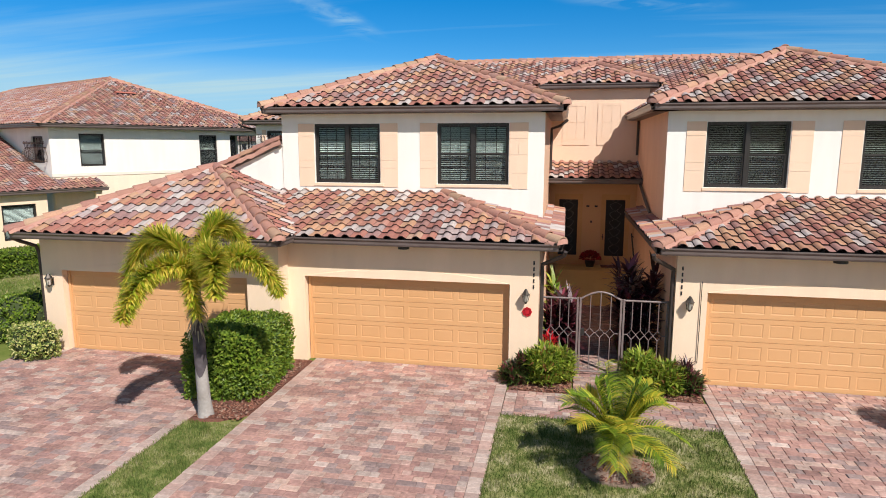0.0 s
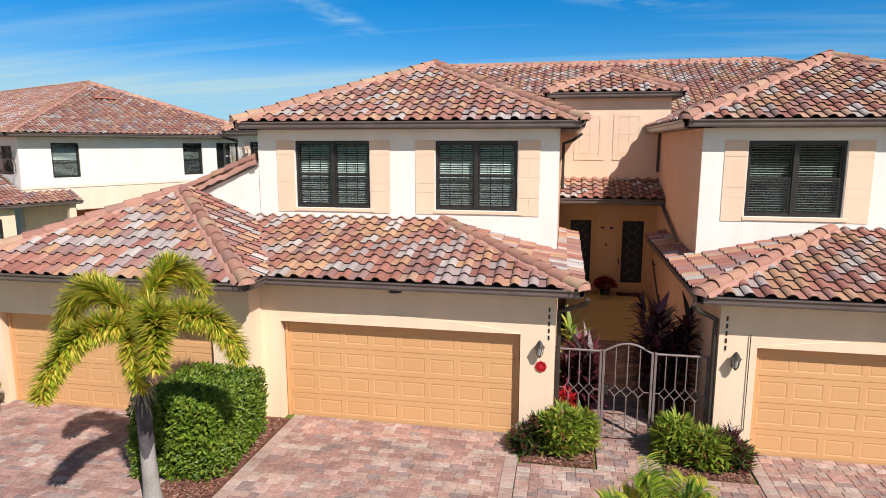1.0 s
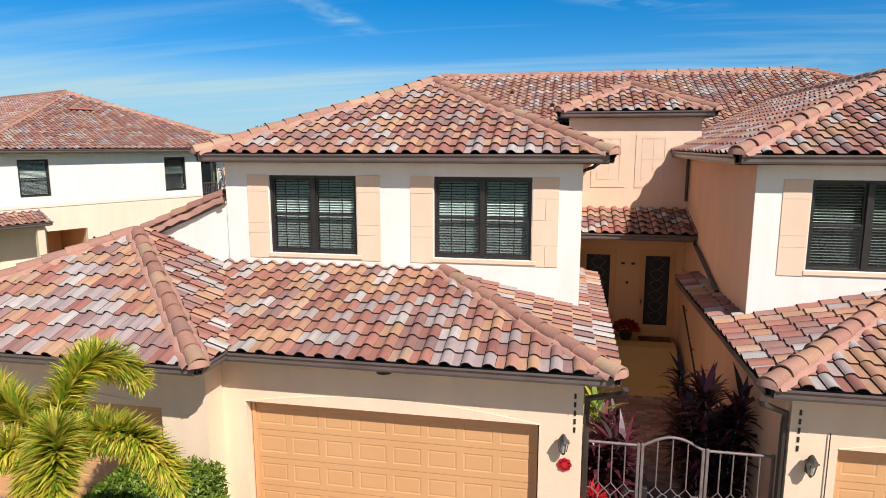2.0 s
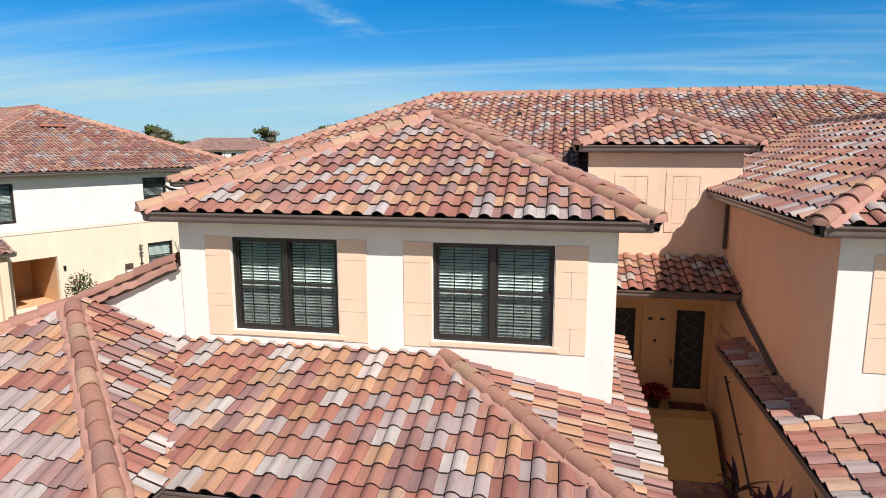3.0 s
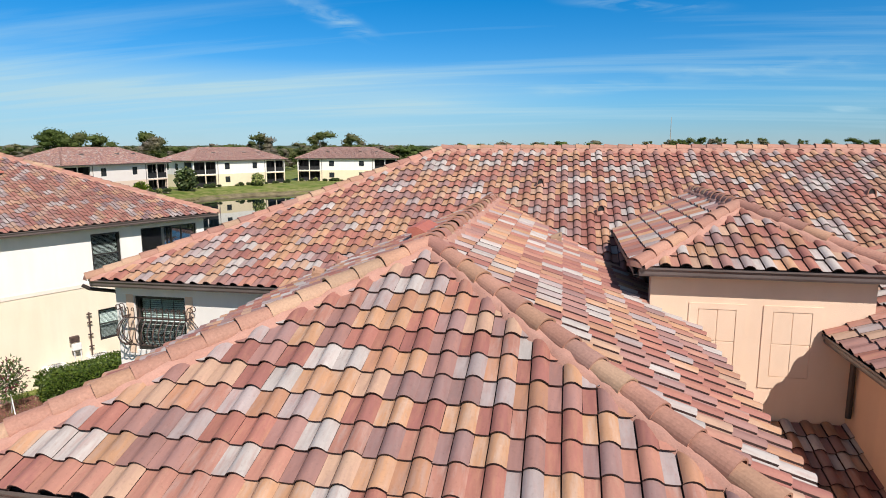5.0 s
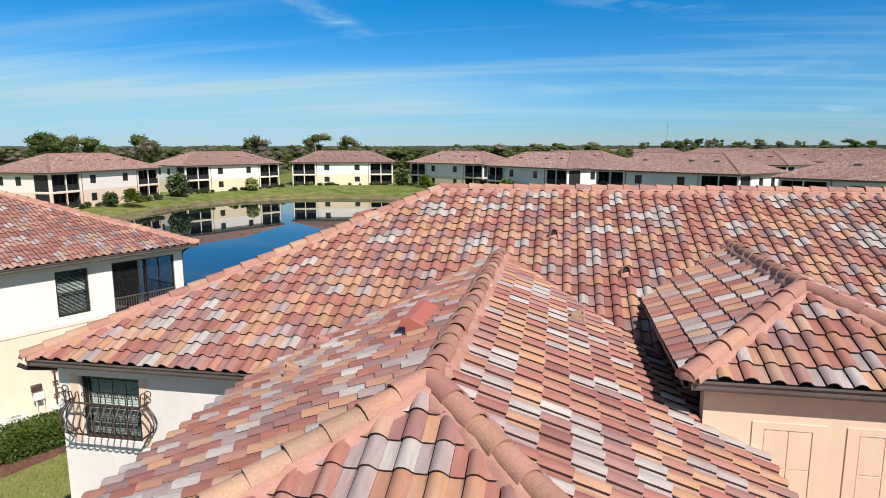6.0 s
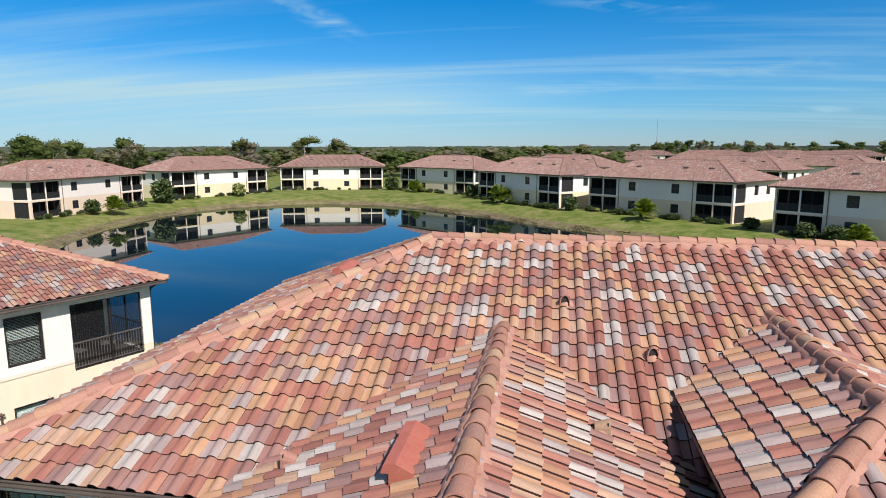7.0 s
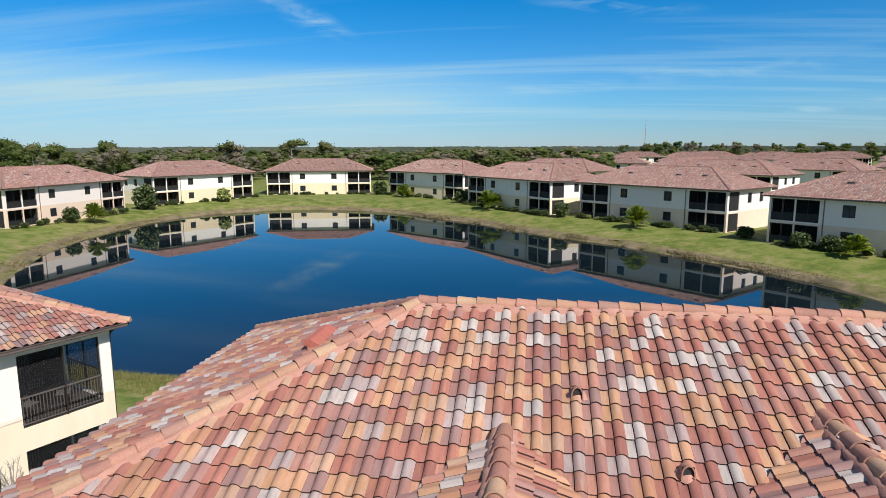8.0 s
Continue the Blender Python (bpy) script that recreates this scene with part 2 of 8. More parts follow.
    mx.operation = "ADD"
    hf = ns.new("ShaderNodeMath")
    hf.operation = "MULTIPLY"
    hf.inputs[1].default_value = 0.5
    ls.new(n1.outputs[0], mx.inputs[0])
    ls.new(n3.outputs[0], mx.inputs[1])
    ls.new(mx.outputs[0], hf.inputs[0])
    ls.new(hf.outputs[0], rr.inputs[0])
    mm = ns.new("ShaderNodeMix")
    mm.data_type, mm.blend_type = "RGBA", "MULTIPLY"
    mm.inputs[0].default_value = 1
    ls.new(hsv.outputs[0], mm.inputs[6])
    ls.new(rr.outputs[0], mm.inputs[7])
    ls.new(mm.outputs[2], b.inputs["Base Color"])
    b.inputs["Roughness"].default_value = rough
    bp = ns.new("ShaderNodeBump")
    bp.inputs["Strength"].default_value, bp.inputs["Distance"].default_value = bump, 0.006
    ls.new(n1.outputs[0], bp.inputs["Height"])
    ls.new(bp.outputs[0], b.inputs["Normal"])
    if thin:
        tl = ns.new("ShaderNodeBsdfTranslucent")
        ls.new(mm.outputs[2], tl.inputs["Color"])
        ms = ns.new("ShaderNodeMixShader")
        ms.inputs[0].default_value = thin
        ls.new(b.outputs[0], ms.inputs[1])
        ls.new(tl.outputs[0], ms.inputs[2])
        ls.new(ms.outputs[0], ns["Material Output"].inputs["Surface"])
    return m


TILE = blended("roof tile blend", [
    (0.0, (0.351, 0.140, 0.105)), (0.14, (0.285, 0.113, 0.091)), (0.21, (0.394, 0.181, 0.130)), (0.33, (0.465, 0.251, 0.138)), (0.46, (0.418, 0.209, 0.121)),
    (0.54, (0.456, 0.288, 0.195)), (0.60, (0.465, 0.414, 0.377)), (0.72, (0.380, 0.307, 0.288)), (0.81, (0.285, 0.172, 0.155)), (0.87, (0.314, 0.166, 0.140))],
    rough=0.72, fine=1.0, streak=(20, 3, 20), bump=0.12, weather=0.26, blotch=0.42)
# uncoated tile body, taken near black: shade between tiles put into its colour
NOSESHADE = surface("bare tile nose and gap shade", (0.036, 0.016, 0.013), (0.064, 0.028, 0.022), 9, 0.85, 60, 0.2)
TILERED = blended("redder roof tile blend", [
    (0.0, (0.342, 0.147, 0.113)), (0.2, (0.285, 0.121, 0.100)), (0.32, (0.370, 0.186, 0.144)), (0.45, (0.427, 0.242, 0.149)), (0.57, (0.380, 0.197, 0.138)),
    (0.66, (0.432, 0.288, 0.219)), (0.72, (0.423, 0.363, 0.337)), (0.82, (0.342, 0.274, 0.260)), (0.89, (0.257, 0.172, 0.169)), (0.94, (0.294, 0.153, 0.130))],
    rough=0.72, fine=1.0, streak=(20, 3, 20), bump=0.12, weather=0.26, blotch=0.42)
TILEFAR = blended("far roof tile blend", [
    (0.0, (0.335, 0.175, 0.145)), (0.2, (0.30, 0.155, 0.13)), (0.36, (0.40, 0.25, 0.185)), (0.52, (0.36, 0.205, 0.162)), (0.66, (0.41, 0.335, 0.30)), (0.80, (0.28, 0.195, 0.182)), (0.9, (0.32, 0.182, 0.16))], rough=0.75, fine=3.0, weather=0.4)
CAP = blended("ridge cap blend", [(0.0, (0.41, 0.205, 0.145)), (0.3, (0.43, 0.24, 0.15)), (0.48, (0.375, 0.18, 0.135)), (0.63, (0.425, 0.222, 0.155)), (0.84, (0.45, 0.29, 0.185)), (0.94, (0.35, 0.195, 0.15))], rough=0.75, blotch=0.3)
CAPFAR = blended("far ridge cap blend", [(0.0, (0.33, 0.185, 0.15)), (0.5, (0.36, 0.21, 0.165)), (0.8, (0.30, 0.17, 0.145))], rough=0.75)
MORTAR = surface("ridge mortar", (0.38, 0.195, 0.145), (0.46, 0.25, 0.19), 4, 0.9, 50, 0.5)
FELT = surface("roof underlay", (0.03, 0.025, 0.022), (0.05, 0.04, 0.035), 3, 0.9)
CREAM = surface("cream stucco", (0.85, 0.81, 0.74), (0.88, 0.84, 0.77), 0.8, 0.9, 90, 0.35, stain=0.05)
PEACH = surface("peach stucco", (0.86, 0.65, 0.455), (0.885, 0.685, 0.495), 0.8, 0.9, 90, 0.35, stain=0.05)
PANEL = surface("apricot stucco panel", (0.82, 0.60, 0.43), (0.85, 0.635, 0.465), 0.9, 0.9, 90, 0.35, stain=0.04)
OCHRE = surface("ochre stucco", (0.62, 0.36, 0.16), (0.66, 0.40, 0.19), 0.9, 0.9, 90, 0.35)
DOORPAINT = surface("tan garage door paint", (0.63, 0.345, 0.15), (0.66, 0.37, 0.168), 0.7, 0.55, 120, 0.06)
BRONZE = surface("dark bronze aluminium", (0.022, 0.019, 0.017), (0.032, 0.028, 0.025), 3, 0.42, 80, 0.05)
GUTTER = surface("brown gutter metal", (0.125, 0.096, 0.086), (0.16, 0.127, 0.116), 1.5, 0.32, 80, 0.05, stain=0.12)
CHAIRIRON = surface("weathered grey iron", (0.16, 0.15, 0.145), (0.30, 0.285, 0.27), 9, 0.5, 60, 0.2)
LANAIRAIL = surface("grey-brown railing metal", (0.085, 0.072, 0.066), (0.125, 0.105, 0.096), 3, 0.45, 80, 0.05)
LANAIFLOOR = surface("dark lanai floor tile", (0.07, 0.06, 0.052), (0.11, 0.095, 0.08), 3, 0.7)
SPOUT = surface("dark brown downspout", (0.035, 0.026, 0.022), (0.055, 0.042, 0.036), 2, 0.45, 80, 0.05)
SOFFIT = surface("brown soffit", (0.16, 0.125, 0.11), (0.19, 0.15, 0.135), 1, 0.7)
BLIND = surface("white blind slats", (0.64, 0.66, 0.64), (0.70, 0.72, 0.70), 2, 0.5, 60, 0.02)
# near black in place of the darkness behind openings
INSIDESHADE = surface("unlit inside shade", (0.02, 0.02, 0.022), (0.035, 0.033, 0.032), 1, 0.9)
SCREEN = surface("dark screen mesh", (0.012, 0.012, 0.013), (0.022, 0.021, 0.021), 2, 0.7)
WHITE = surface("white trim paint", (0.78, 0.76, 0.72), (0.82, 0.80, 0.76), 1, 0.7)
PAVER = blended("concrete paver blend", [
    (0.0, (0.43, 0.25, 0.205)), (0.2, (0.48, 0.31, 0.255)), (0.34, (0.38, 0.215, 0.18)), (0.49, (0.49, 0.355, 0.295)), (0.60, (0.35, 0.255, 0.23)),
    (0.71, (0.47, 0.28, 0.225)), (0.80, (0.53, 0.365, 0.29)), (0.87, (0.52, 0.415, 0.355)), (0.93, (0.30, 0.215, 0.195))], rough=0.8, fine=16, weather=0.7, blotch=0.55)
KERBPAVER = blended("pale paver blend", [(0.0, (0.47, 0.345, 0.29)), (0.3, (0.43, 0.29, 0.24)), (0.6, (0.51, 0.40, 0.34)), (0.85, (0.41, 0.26, 0.21))], rough=0.8, fine=20, weather=0.5, blotch=0.35)
SAND = surface("joint sand", (0.26, 0.195, 0.16), (0.33, 0.25, 0.205), 6, 0.95, 200)
PALEPEACH = surface("pale peach stucco", (0.83, 0.71, 0.53), (0.86, 0.75, 0.58), 0.8, 0.9, 90, 0.35, stain=0.05)
PONDLEAF = blended("pond-side shrub leaf", [(0.0, (0.045, 0.075, 0.015)), (0.35, (0.07, 0.11, 0.02)), (0.65, (0.035, 0.06, 0.014)), (0.85, (0.11, 0.125, 0.03))], rough=0.6, fine=10, weather=0.3, bump=0.0)
MULCH = surface("brown bark mulch", (0.13, 0.05, 0.033), (0.22, 0.09, 0.06), 5, 0.95, 70, 1.0, dist=0.03)
EARTH = surface("dry bank earth", (0.11, 0.088, 0.045), (0.23, 0.185, 0.10), 0.7, 0.95, 18, 0.8, dist=0.05)
LEAF = blended("shrub leaf", [(0.0, (0.14, 0.23, 0.02)), (0.35, (0.21, 0.31, 0.03)), (0.65, (0.10, 0.17, 0.018)), (0.85, (0.31, 0.38, 0.05))], rough=0.5, fine=10, weather=0.3, bump=0.05, thin=0.3)
PALM = blended("palm leaflet", [(0.0, (0.46, 0.46, 0.04)), (0.35, (0.62, 0.54, 0.05)), (0.6, (0.34, 0.38, 0.03)), (0.8, (0.75, 0.56, 0.06))], rough=0.5, fine=8, weather=0.3, bump=0.05, thin=0.4)
FOX = blended("foxtail leaflet", [(0.0, (0.45, 0.53, 0.04)), (0.25, (0.74, 0.63, 0.07)), (0.42, (0.29, 0.40, 0.03)), (0.62, (0.60, 0.44, 0.08)), (0.76, (0.85, 0.75, 0.13))], rough=0.45, fine=8, weather=0.3, bump=0.05, thin=0.5)
PALMG = blended("green palm leaflet", [(0.0, (0.20, 0.31, 0.025)), (0.35, (0.33, 0.42, 0.04)), (0.55, (0.11, 0.19, 0.018)), (0.84, (0.56, 0.54, 0.06))], rough=0.45, fine=8, weather=0.3, bump=0.05, thin=0.4)
CHIP = blended("bark chip", [(0.0, (0.27, 0.105, 0.065)), (0.3, (0.16, 0.062, 0.042)), (0.6, (0.34, 0.17, 0.11)), (0.85, (0.38, 0.25, 0.18))], rough=0.95, fine=12, weather=0.4)
RINGMULCH = surface("dry reddish mulch", (0.22, 0.145, 0.105), (0.39, 0.285, 0.225), 7, 0.95, 60, 1.0, dist=0.03)
SHAG = blended("shaggy waterside grass", [(0.0, (0.16, 0.19, 0.035)), (0.3, (0.25, 0.25, 0.06)), (0.55, (0.11, 0.15, 0.025)), (0.75, (0.34, 0.29, 0.11)), (0.9, (0.24, 0.185, 0.09))], rough=0.8, fine=2, weather=0.3, bump=0.0, thin=0.25)
DRY = blended("dry bank grass", [(0.0, (0.25, 0.195, 0.105)), (0.35, (0.19, 0.155, 0.075)), (0.65, (0.15, 0.155, 0.05)), (0.85, (0.30, 0.245, 0.14))], rough=0.9, fine=2, weather=0.4, bump=0.0)
FARWARM = surface("blush stucco", (0.86, 0.77, 0.70), (0.88, 0.80, 0.73), 0.8, 0.9, 40, 0.2)
FARGOLD = surface("pale yellow stucco", (0.80, 0.67, 0.45), (0.83, 0.71, 0.49), 0.8, 0.9, 40, 0.2)
# stucco tinted darker and warmer: court shade and bounced light in the colour
COURTSHADE = surface("tan stucco with court shade", (0.77, 0.50, 0.33), (0.80, 0.54, 0.365), 0.8, 0.9, 90, 0.35, stain=0.05)
ENTRYSHADE = surface("tan stucco with entry shade", (0.66, 0.40, 0.21), (0.70, 0.435, 0.235), 0.8, 0.9, 90, 0.35)
BAND = surface("blush stucco band", (0.85, 0.70, 0.59), (0.88, 0.74, 0.63), 0.8, 0.9, 90, 0.3)
BARK = surface("grey palm trunk", (0.28, 0.25, 0.22), (0.40, 0.37, 0.34), 3, 0.9, 25, 0.6, dist=0.02)


def woods_mat():
    """Mixed woodland: tree-sized patches of pine green, olive and bare grey-brown, with leaf-scale variation."""
    m, ns, ls, b = nodes_of("far woodland leaf")
    ge = ns.new("ShaderNodeNewGeometry")
    n1 = ns.new("ShaderNodeTexNoise")
    n1.inputs["Scale"].default_value, n1.inputs["Detail"].default_value = 0.06, 1.0
    ls.new(ge.outputs["Position"], n1.inputs["Vector"])
    r = ramp(ns, [(0.30, (0.065, 0.10, 0.028)), (0.42, (0.105, 0.138, 0.04)), (0.50, (0.145, 0.16, 0.06)), (0.56, (0.20, 0.185, 0.115)), (0.64, (0.24, 0.205, 0.16)), (0.72, (0.105, 0.125, 0.05))])
    ls.new(n1.outputs[0], r.inputs[0])
    mr = ns.new("ShaderNodeMapRange")
    mr.inputs[3].default_value, mr.inputs[4].default_value = 0.8, 1.25
    ls.new(ge.outputs["Random Per Island"], mr.inputs[0])
    h = ns.new("ShaderNodeHueSaturation")
    ls.new(mr.outputs[0], h.inputs["Value"])
    ls.new(r.outputs[0], h.inputs["Color"])
    ls.new(h.outputs[0], b.inputs["Base Color"])
    b.inputs["Roughness"].default_value = 0.85
    b.inputs["Specular IOR Level"].default_value = 0.1
    tl = ns.new("ShaderNodeBsdfTranslucent")
    ls.new(h.outputs[0], tl.inputs["Color"])
    ms = ns.new("ShaderNodeMixShader")
    ms.inputs[0].default_value = 0.45
    ls.new(b.outputs[0], ms.inputs[1])
    ls.new(tl.outputs[0], ms.inputs[2])
    ls.new(ms.outputs[0], ns["Material Output"].inputs["Surface"])
    return m


# dark green lifted and greyed: the haze of distance is in the colour
HAZEWOODS = surface("hazed distant woodland", (0.06, 0.08, 0.06), (0.10, 0.11, 0.09), 0.03, 0.95, 0.4, 0.0, spec=0.1)
WOODS = woods_mat()


def lawn_mat(name, stops, scale):
    """Patchy warm-season grass: thick green clumps, thin yellowing ones and straw."""
    m, ns, ls, b = nodes_of(name)
    ge = ns.new("ShaderNodeNewGeometry")
    n1 = ns.new("ShaderNodeTexNoise")
    n1.inputs["Scale"].default_value, n1.inputs["Detail"].default_value, n1.inputs["Roughness"].default_value = scale, 7, 0.72
    ls.new(ge.outputs["Position"], n1.inputs["Vector"])
    isl = ns.new("ShaderNodeMath")
    isl.operation = "MULTIPLY_ADD"
    isl.inputs[1].default_value, isl.inputs[2].default_value = 0.22, -0.11
    ls.new(ge.outputs["Random Per Island"], isl.inputs[0])
    ad = ns.new("ShaderNodeMath")
    ls.new(n1.outputs[0], ad.inputs[0])
    ls.new(isl.outputs[0], ad.inputs[1])
    r = ramp(ns, stops)
    ls.new(ad.outputs[0], r.inputs[0])
    ls.new(r.outputs[0], b.inputs["Base Color"])
    b.inputs["Roughness"].default_value = 0.8
    b.inputs["Specular IOR Level"].default_value = 0.2
    return m


GRASS = lawn_mat("lawn grass", [(0.36, (0.07, 0.105, 0.016)), (0.46, (0.11, 0.15, 0.026)), (0.54, (0.165, 0.19, 0.045)), (0.64, (0.215, 0.205, 0.075)), (0.74, (0.29, 0.25, 0.13))], 0.32)
MIDLAWN = lawn_mat("thinning lawn grass", [(0.36, (0.08, 0.108, 0.018)), (0.46, (0.125, 0.155, 0.031)), (0.54, (0.18, 0.19, 0.053)), (0.62, (0.23, 0.21, 0.085)), (0.70, (0.29, 0.25, 0.13))], 0.5)
DRYLAWN = lawn_mat("dry waterside grass", [(0.34, (0.085, 0.10, 0.022)), (0.44, (0.135, 0.138, 0.042)), (0.54, (0.185, 0.165, 0.068)), (0.64, (0.23, 0.19, 0.10)), (0.72, (0.28, 0.23, 0.135))], 0.7)
NEARLAWN = lawn_mat("near lawn grass", [(0.34, (0.05, 0.082, 0.014)), (0.45, (0.105, 0.148, 0.032)), (0.54, (0.17, 0.192, 0.055)), (0.62, (0.27, 0.262, 0.11)), (0.70, (0.39, 0.355, 0.21))], 2.2)


def glass_mat(name, tint=(0.72, 0.84, 0.8)):
    m, ns, ls, b = nodes_of(name)
    b.inputs["Base Color"].default_value = (*tint, 1)
    b.inputs["Roughness"].default_value = 0.02
    b.inputs["Transmission Weight"].default_value = 1.0
    b.inputs["IOR"].default_value = 1.02
    b.inputs["Coat Weight"].default_value = 0.35
    b.inputs["Coat Roughness"].default_value = 0.02
    return m


GLASS = glass_mat("window glass")


def screen_mat():
    m, ns, ls, b = nodes_of("insect screen")
    b.inputs["Base Color"].default_value = (0.03, 0.03, 0.032, 1)
    b.inputs["Alpha"].default_value = 0.24
    return m


BUGSCREEN = screen_mat()
GOLD = surface("golden floor paint", (0.60, 0.40, 0.14), (0.66, 0.45, 0.165), 1.5, 0.6, 60, 0.1)


def water_mat():
    m, ns, ls, b = nodes_of("pond water")
    b.inputs["Base Color"].default_value = (0.006, 0.012, 0.016, 1)
    b.inputs["Roughness"].default_value = 0.02
    b.inputs["IOR"].default_value = 1.45
    n = ns.new("ShaderNodeTexNoise")
    n.inputs["Scale"].default_value, n.inputs["Detail"].default_value = 0.9, 3
    ge = ns.new("ShaderNodeNewGeometry")
    ls.new(ge.outputs["Position"], n.inputs["Vector"])
    bp = ns.new("ShaderNodeBump")
    bp.inputs["Strength"].default_value, bp.inputs["Distance"].default_value = 0.05, 0.02
    ls.new(n.outputs[0], bp.inputs["Height"])
    ls.new(bp.outputs[0], b.inputs["Normal"])
    return m


WATER = water_mat()

# ---- mesh helpers ----
class Geo:
    """Collects vertices and faces of one mesh."""

    def __init__(self):
        self.v, self.f = [], []

    def poly(self, pts):
        n = len(self.v)
        self.v.extend(tuple(p) for p in pts)
        self.f.append(tuple(range(n, n + len(pts))))

    def box(self, a, b, ch=0.0):
        x0, y0, z0 = (min(p, q) for p, q in zip(a, b))
        x1, y1, z1 = (max(p, q) for p, q in zip(a, b))
        if ch <= 0:
            n = len(self.v)
            self.v.extend([(x0, y0, z0), (x1, y0, z0), (x1, y1, z0), (x0, y1, z0), (x0, y0, z1), (x1, y0, z1), (x1, y1, z1), (x0, y1, z1)])
            self.f.extend(tuple(n + i for i in q) for q in ((3, 2, 1, 0), (4, 5, 6, 7), (0, 1, 5, 4), (1, 2, 6, 5), (2, 3, 7, 6), (3, 0, 4, 7)))
            return
        ch = min(ch, 0.45 * min(x1 - x0, y1 - y0, z1 - z0))
        bm = bmesh.new()
        lo, hi = Vector((x0, y0, z0)), Vector((x1, y1, z1))
        for sx in (0, 1):
            for sy in (0, 1):
                for sz in (0, 1):
                    p = Vector((hi.x if sx else lo.x, hi.y if sy else lo.y, hi.z if sz else lo.z))
                    d = Vector((-ch if sx else ch, -ch if sy else ch, -ch if sz else ch))
                    for k in range(3):
                        q = p + d
                        q[k] = p[k]
                        bm.verts.new(q)
        bmesh.ops.convex_hull(bm, input=bm.verts)
        bmesh.ops.dissolve_limit(bm, angle_limit=0.01, verts=bm.verts, edges=bm.edges)
        self.add_bm(bm)

    def add_bm(self, bm, m=None):
        n = len(self.v)
        bm.verts.index_update()
        self.v.extend(tuple(m @ q.co if m else q.co) for q in bm.verts)
        self.f.extend(tuple(n + q.index for q in f.verts) for f in bm.faces)
        bm.free()

    def add(self, other, m=None):
        n = len(self.v)
        self.v.extend(tuple(m @ Vector(p)) for p in other.v) if m else self.v.extend(other.v)
        self.f.extend(tuple(n + i for i in f) for f in other.f)

    def tube(self, path, r, seg=8, r_end=None, close=True):
        path = [Vector(p) for p in path]
        n0 = len(self.v)
        side = Vector((0.31, 0.77, 0.55))
        for i, p in enumerate(path):
            d = (path[min(i + 1, len(path) - 1)] - path[max(i - 1, 0)]).normalized()
            a = d.cross(side).normalized()
            b = d.cross(a)
            rr = r if r_end is None else r + (r_end - r) * i / (len(path) - 1)
            for k in range(seg):
                t = 2 * math.pi * k / seg
                self.v.append(tuple(p + rr * (a * math.cos(t) + b * math.sin(t))))
        for i in range(len(path) - 1):
            for k in range(seg):
                q = n0 + i * seg
                self.f.append((q + k, q + (k + 1) % seg, q + seg + (k + 1) % seg, q + seg + k))
        if close:
            self.f.append(tuple(n0 + k for k in reversed(range(seg))))
            self.f.append(tuple(n0 + (len(path) - 1) * seg + k for k in range(seg)))

    def sweep(self, profile, a, b, side):
        """Extrudes a profile of (out, up) along the line a-b; side is the horizontal outward way."""
        a, b, s = Vector(a), Vector(b), Vector((side[0], side[1], 0))
        n, k = len(self.v), len(profile)
        for p in (a, b):
            self.v.extend(tuple(p + s * o + Vector((0, 0, u))) for o, u in profile)
        for i in range(k):
            j = (i + 1) % k
            self.f.append((n + i, n + j, n + k + j, n + k + i))
        self.f.append(tuple(n + i for i in reversed(range(k))))
        self.f.append(tuple(n + k + i for i in range(k)))

    def mesh(self, name, mat, smooth=False):
        me = bpy.data.meshes.new(name)
        me.from_pydata(self.v, [], self.f)
        me.materials.append(mat)
        if smooth:
            me.shade_smooth()
        me.update()
        return me


def part(name, geo, mat, parent=None, label="", smooth=False, m=None):
    ob = new(name, geo.mesh(name, mat, smooth))
    if parent is not None:
        ob.parent = parent
    if m is not None:
        ob.matrix_basis = m
    if label:
        ob["label"] = label
    return ob


def empty(name, m=None):
    ob = new(name)
    ob.empty_display_size = 0.3
    if m is not None:
        ob.matrix_basis = m
    return ob


def clip_poly(pts, poly):
    """Clips 3D points (u, s, w) against a convex counter-clockwise polygon in (u, s)."""
    n = len(poly)
    for i in range(n):
        ax, ay = poly[i]
        bx, by = poly[(i + 1) % n]
        ex, ey = bx - ax, by - ay
        d = [ex * (p[1] - ay) - ey * (p[0] - ax) for p in pts]
        if min(d) >= 0:
            continue
        out = []
        for k in range(len(pts)):
            j = (k + 1) % len(pts)
            if d[k] >= 0:
                out.append(pts[k])
            if (d[k] >= 0) != (d[j] >= 0):
                t = d[k] / (d[k] - d[j])
                out.append(tuple(pts[k][c] + t * (pts[j][c] - pts[k][c]) for c in range(3)))
        pts = out
        if len(pts) < 3:
            return []
    return pts


def weld(geo):
    """Shares equal vertices so that each piece is one island."""
    out, seen = Geo(), {}
    for f in geo.f:
        idx = []
        for i in f:
            p = geo.v[i]
            k = (round(p[0], 5), round(p[1], 5), round(p[2], 5))
            if k not in seen:
                seen[k] = len(out.v)
                out.v.append(p)
            idx.append(seen[k])
        idx = [q for n, q in enumerate(idx) if q != idx[n - 1]]
        if len(idx) > 2 and len(set(idx)) == len(idx):
            out.f.append(tuple(idx))
    return out


TW, TE = 0.325, 0.358
PROFILE = [(0.0, 0.004), (0.1, 0.0), (0.27, -0.001), (0.41, 0.004), (0.424, -0.022), (0.448, -0.022), (0.452, 0.024), (0.50, 0.043), (0.58, 0.061), (0.68, 0.069), (0.79, 0.064), (0.88, 0.046), (0.955, 0.021), (1.004, 0.009)]
PROFILE_LOW = [(0.0, 0.005), (0.40, 0.003), (0.47, 0.036), (0.70, 0.071), (0.90, 0.044), (1.0, 0.008)]


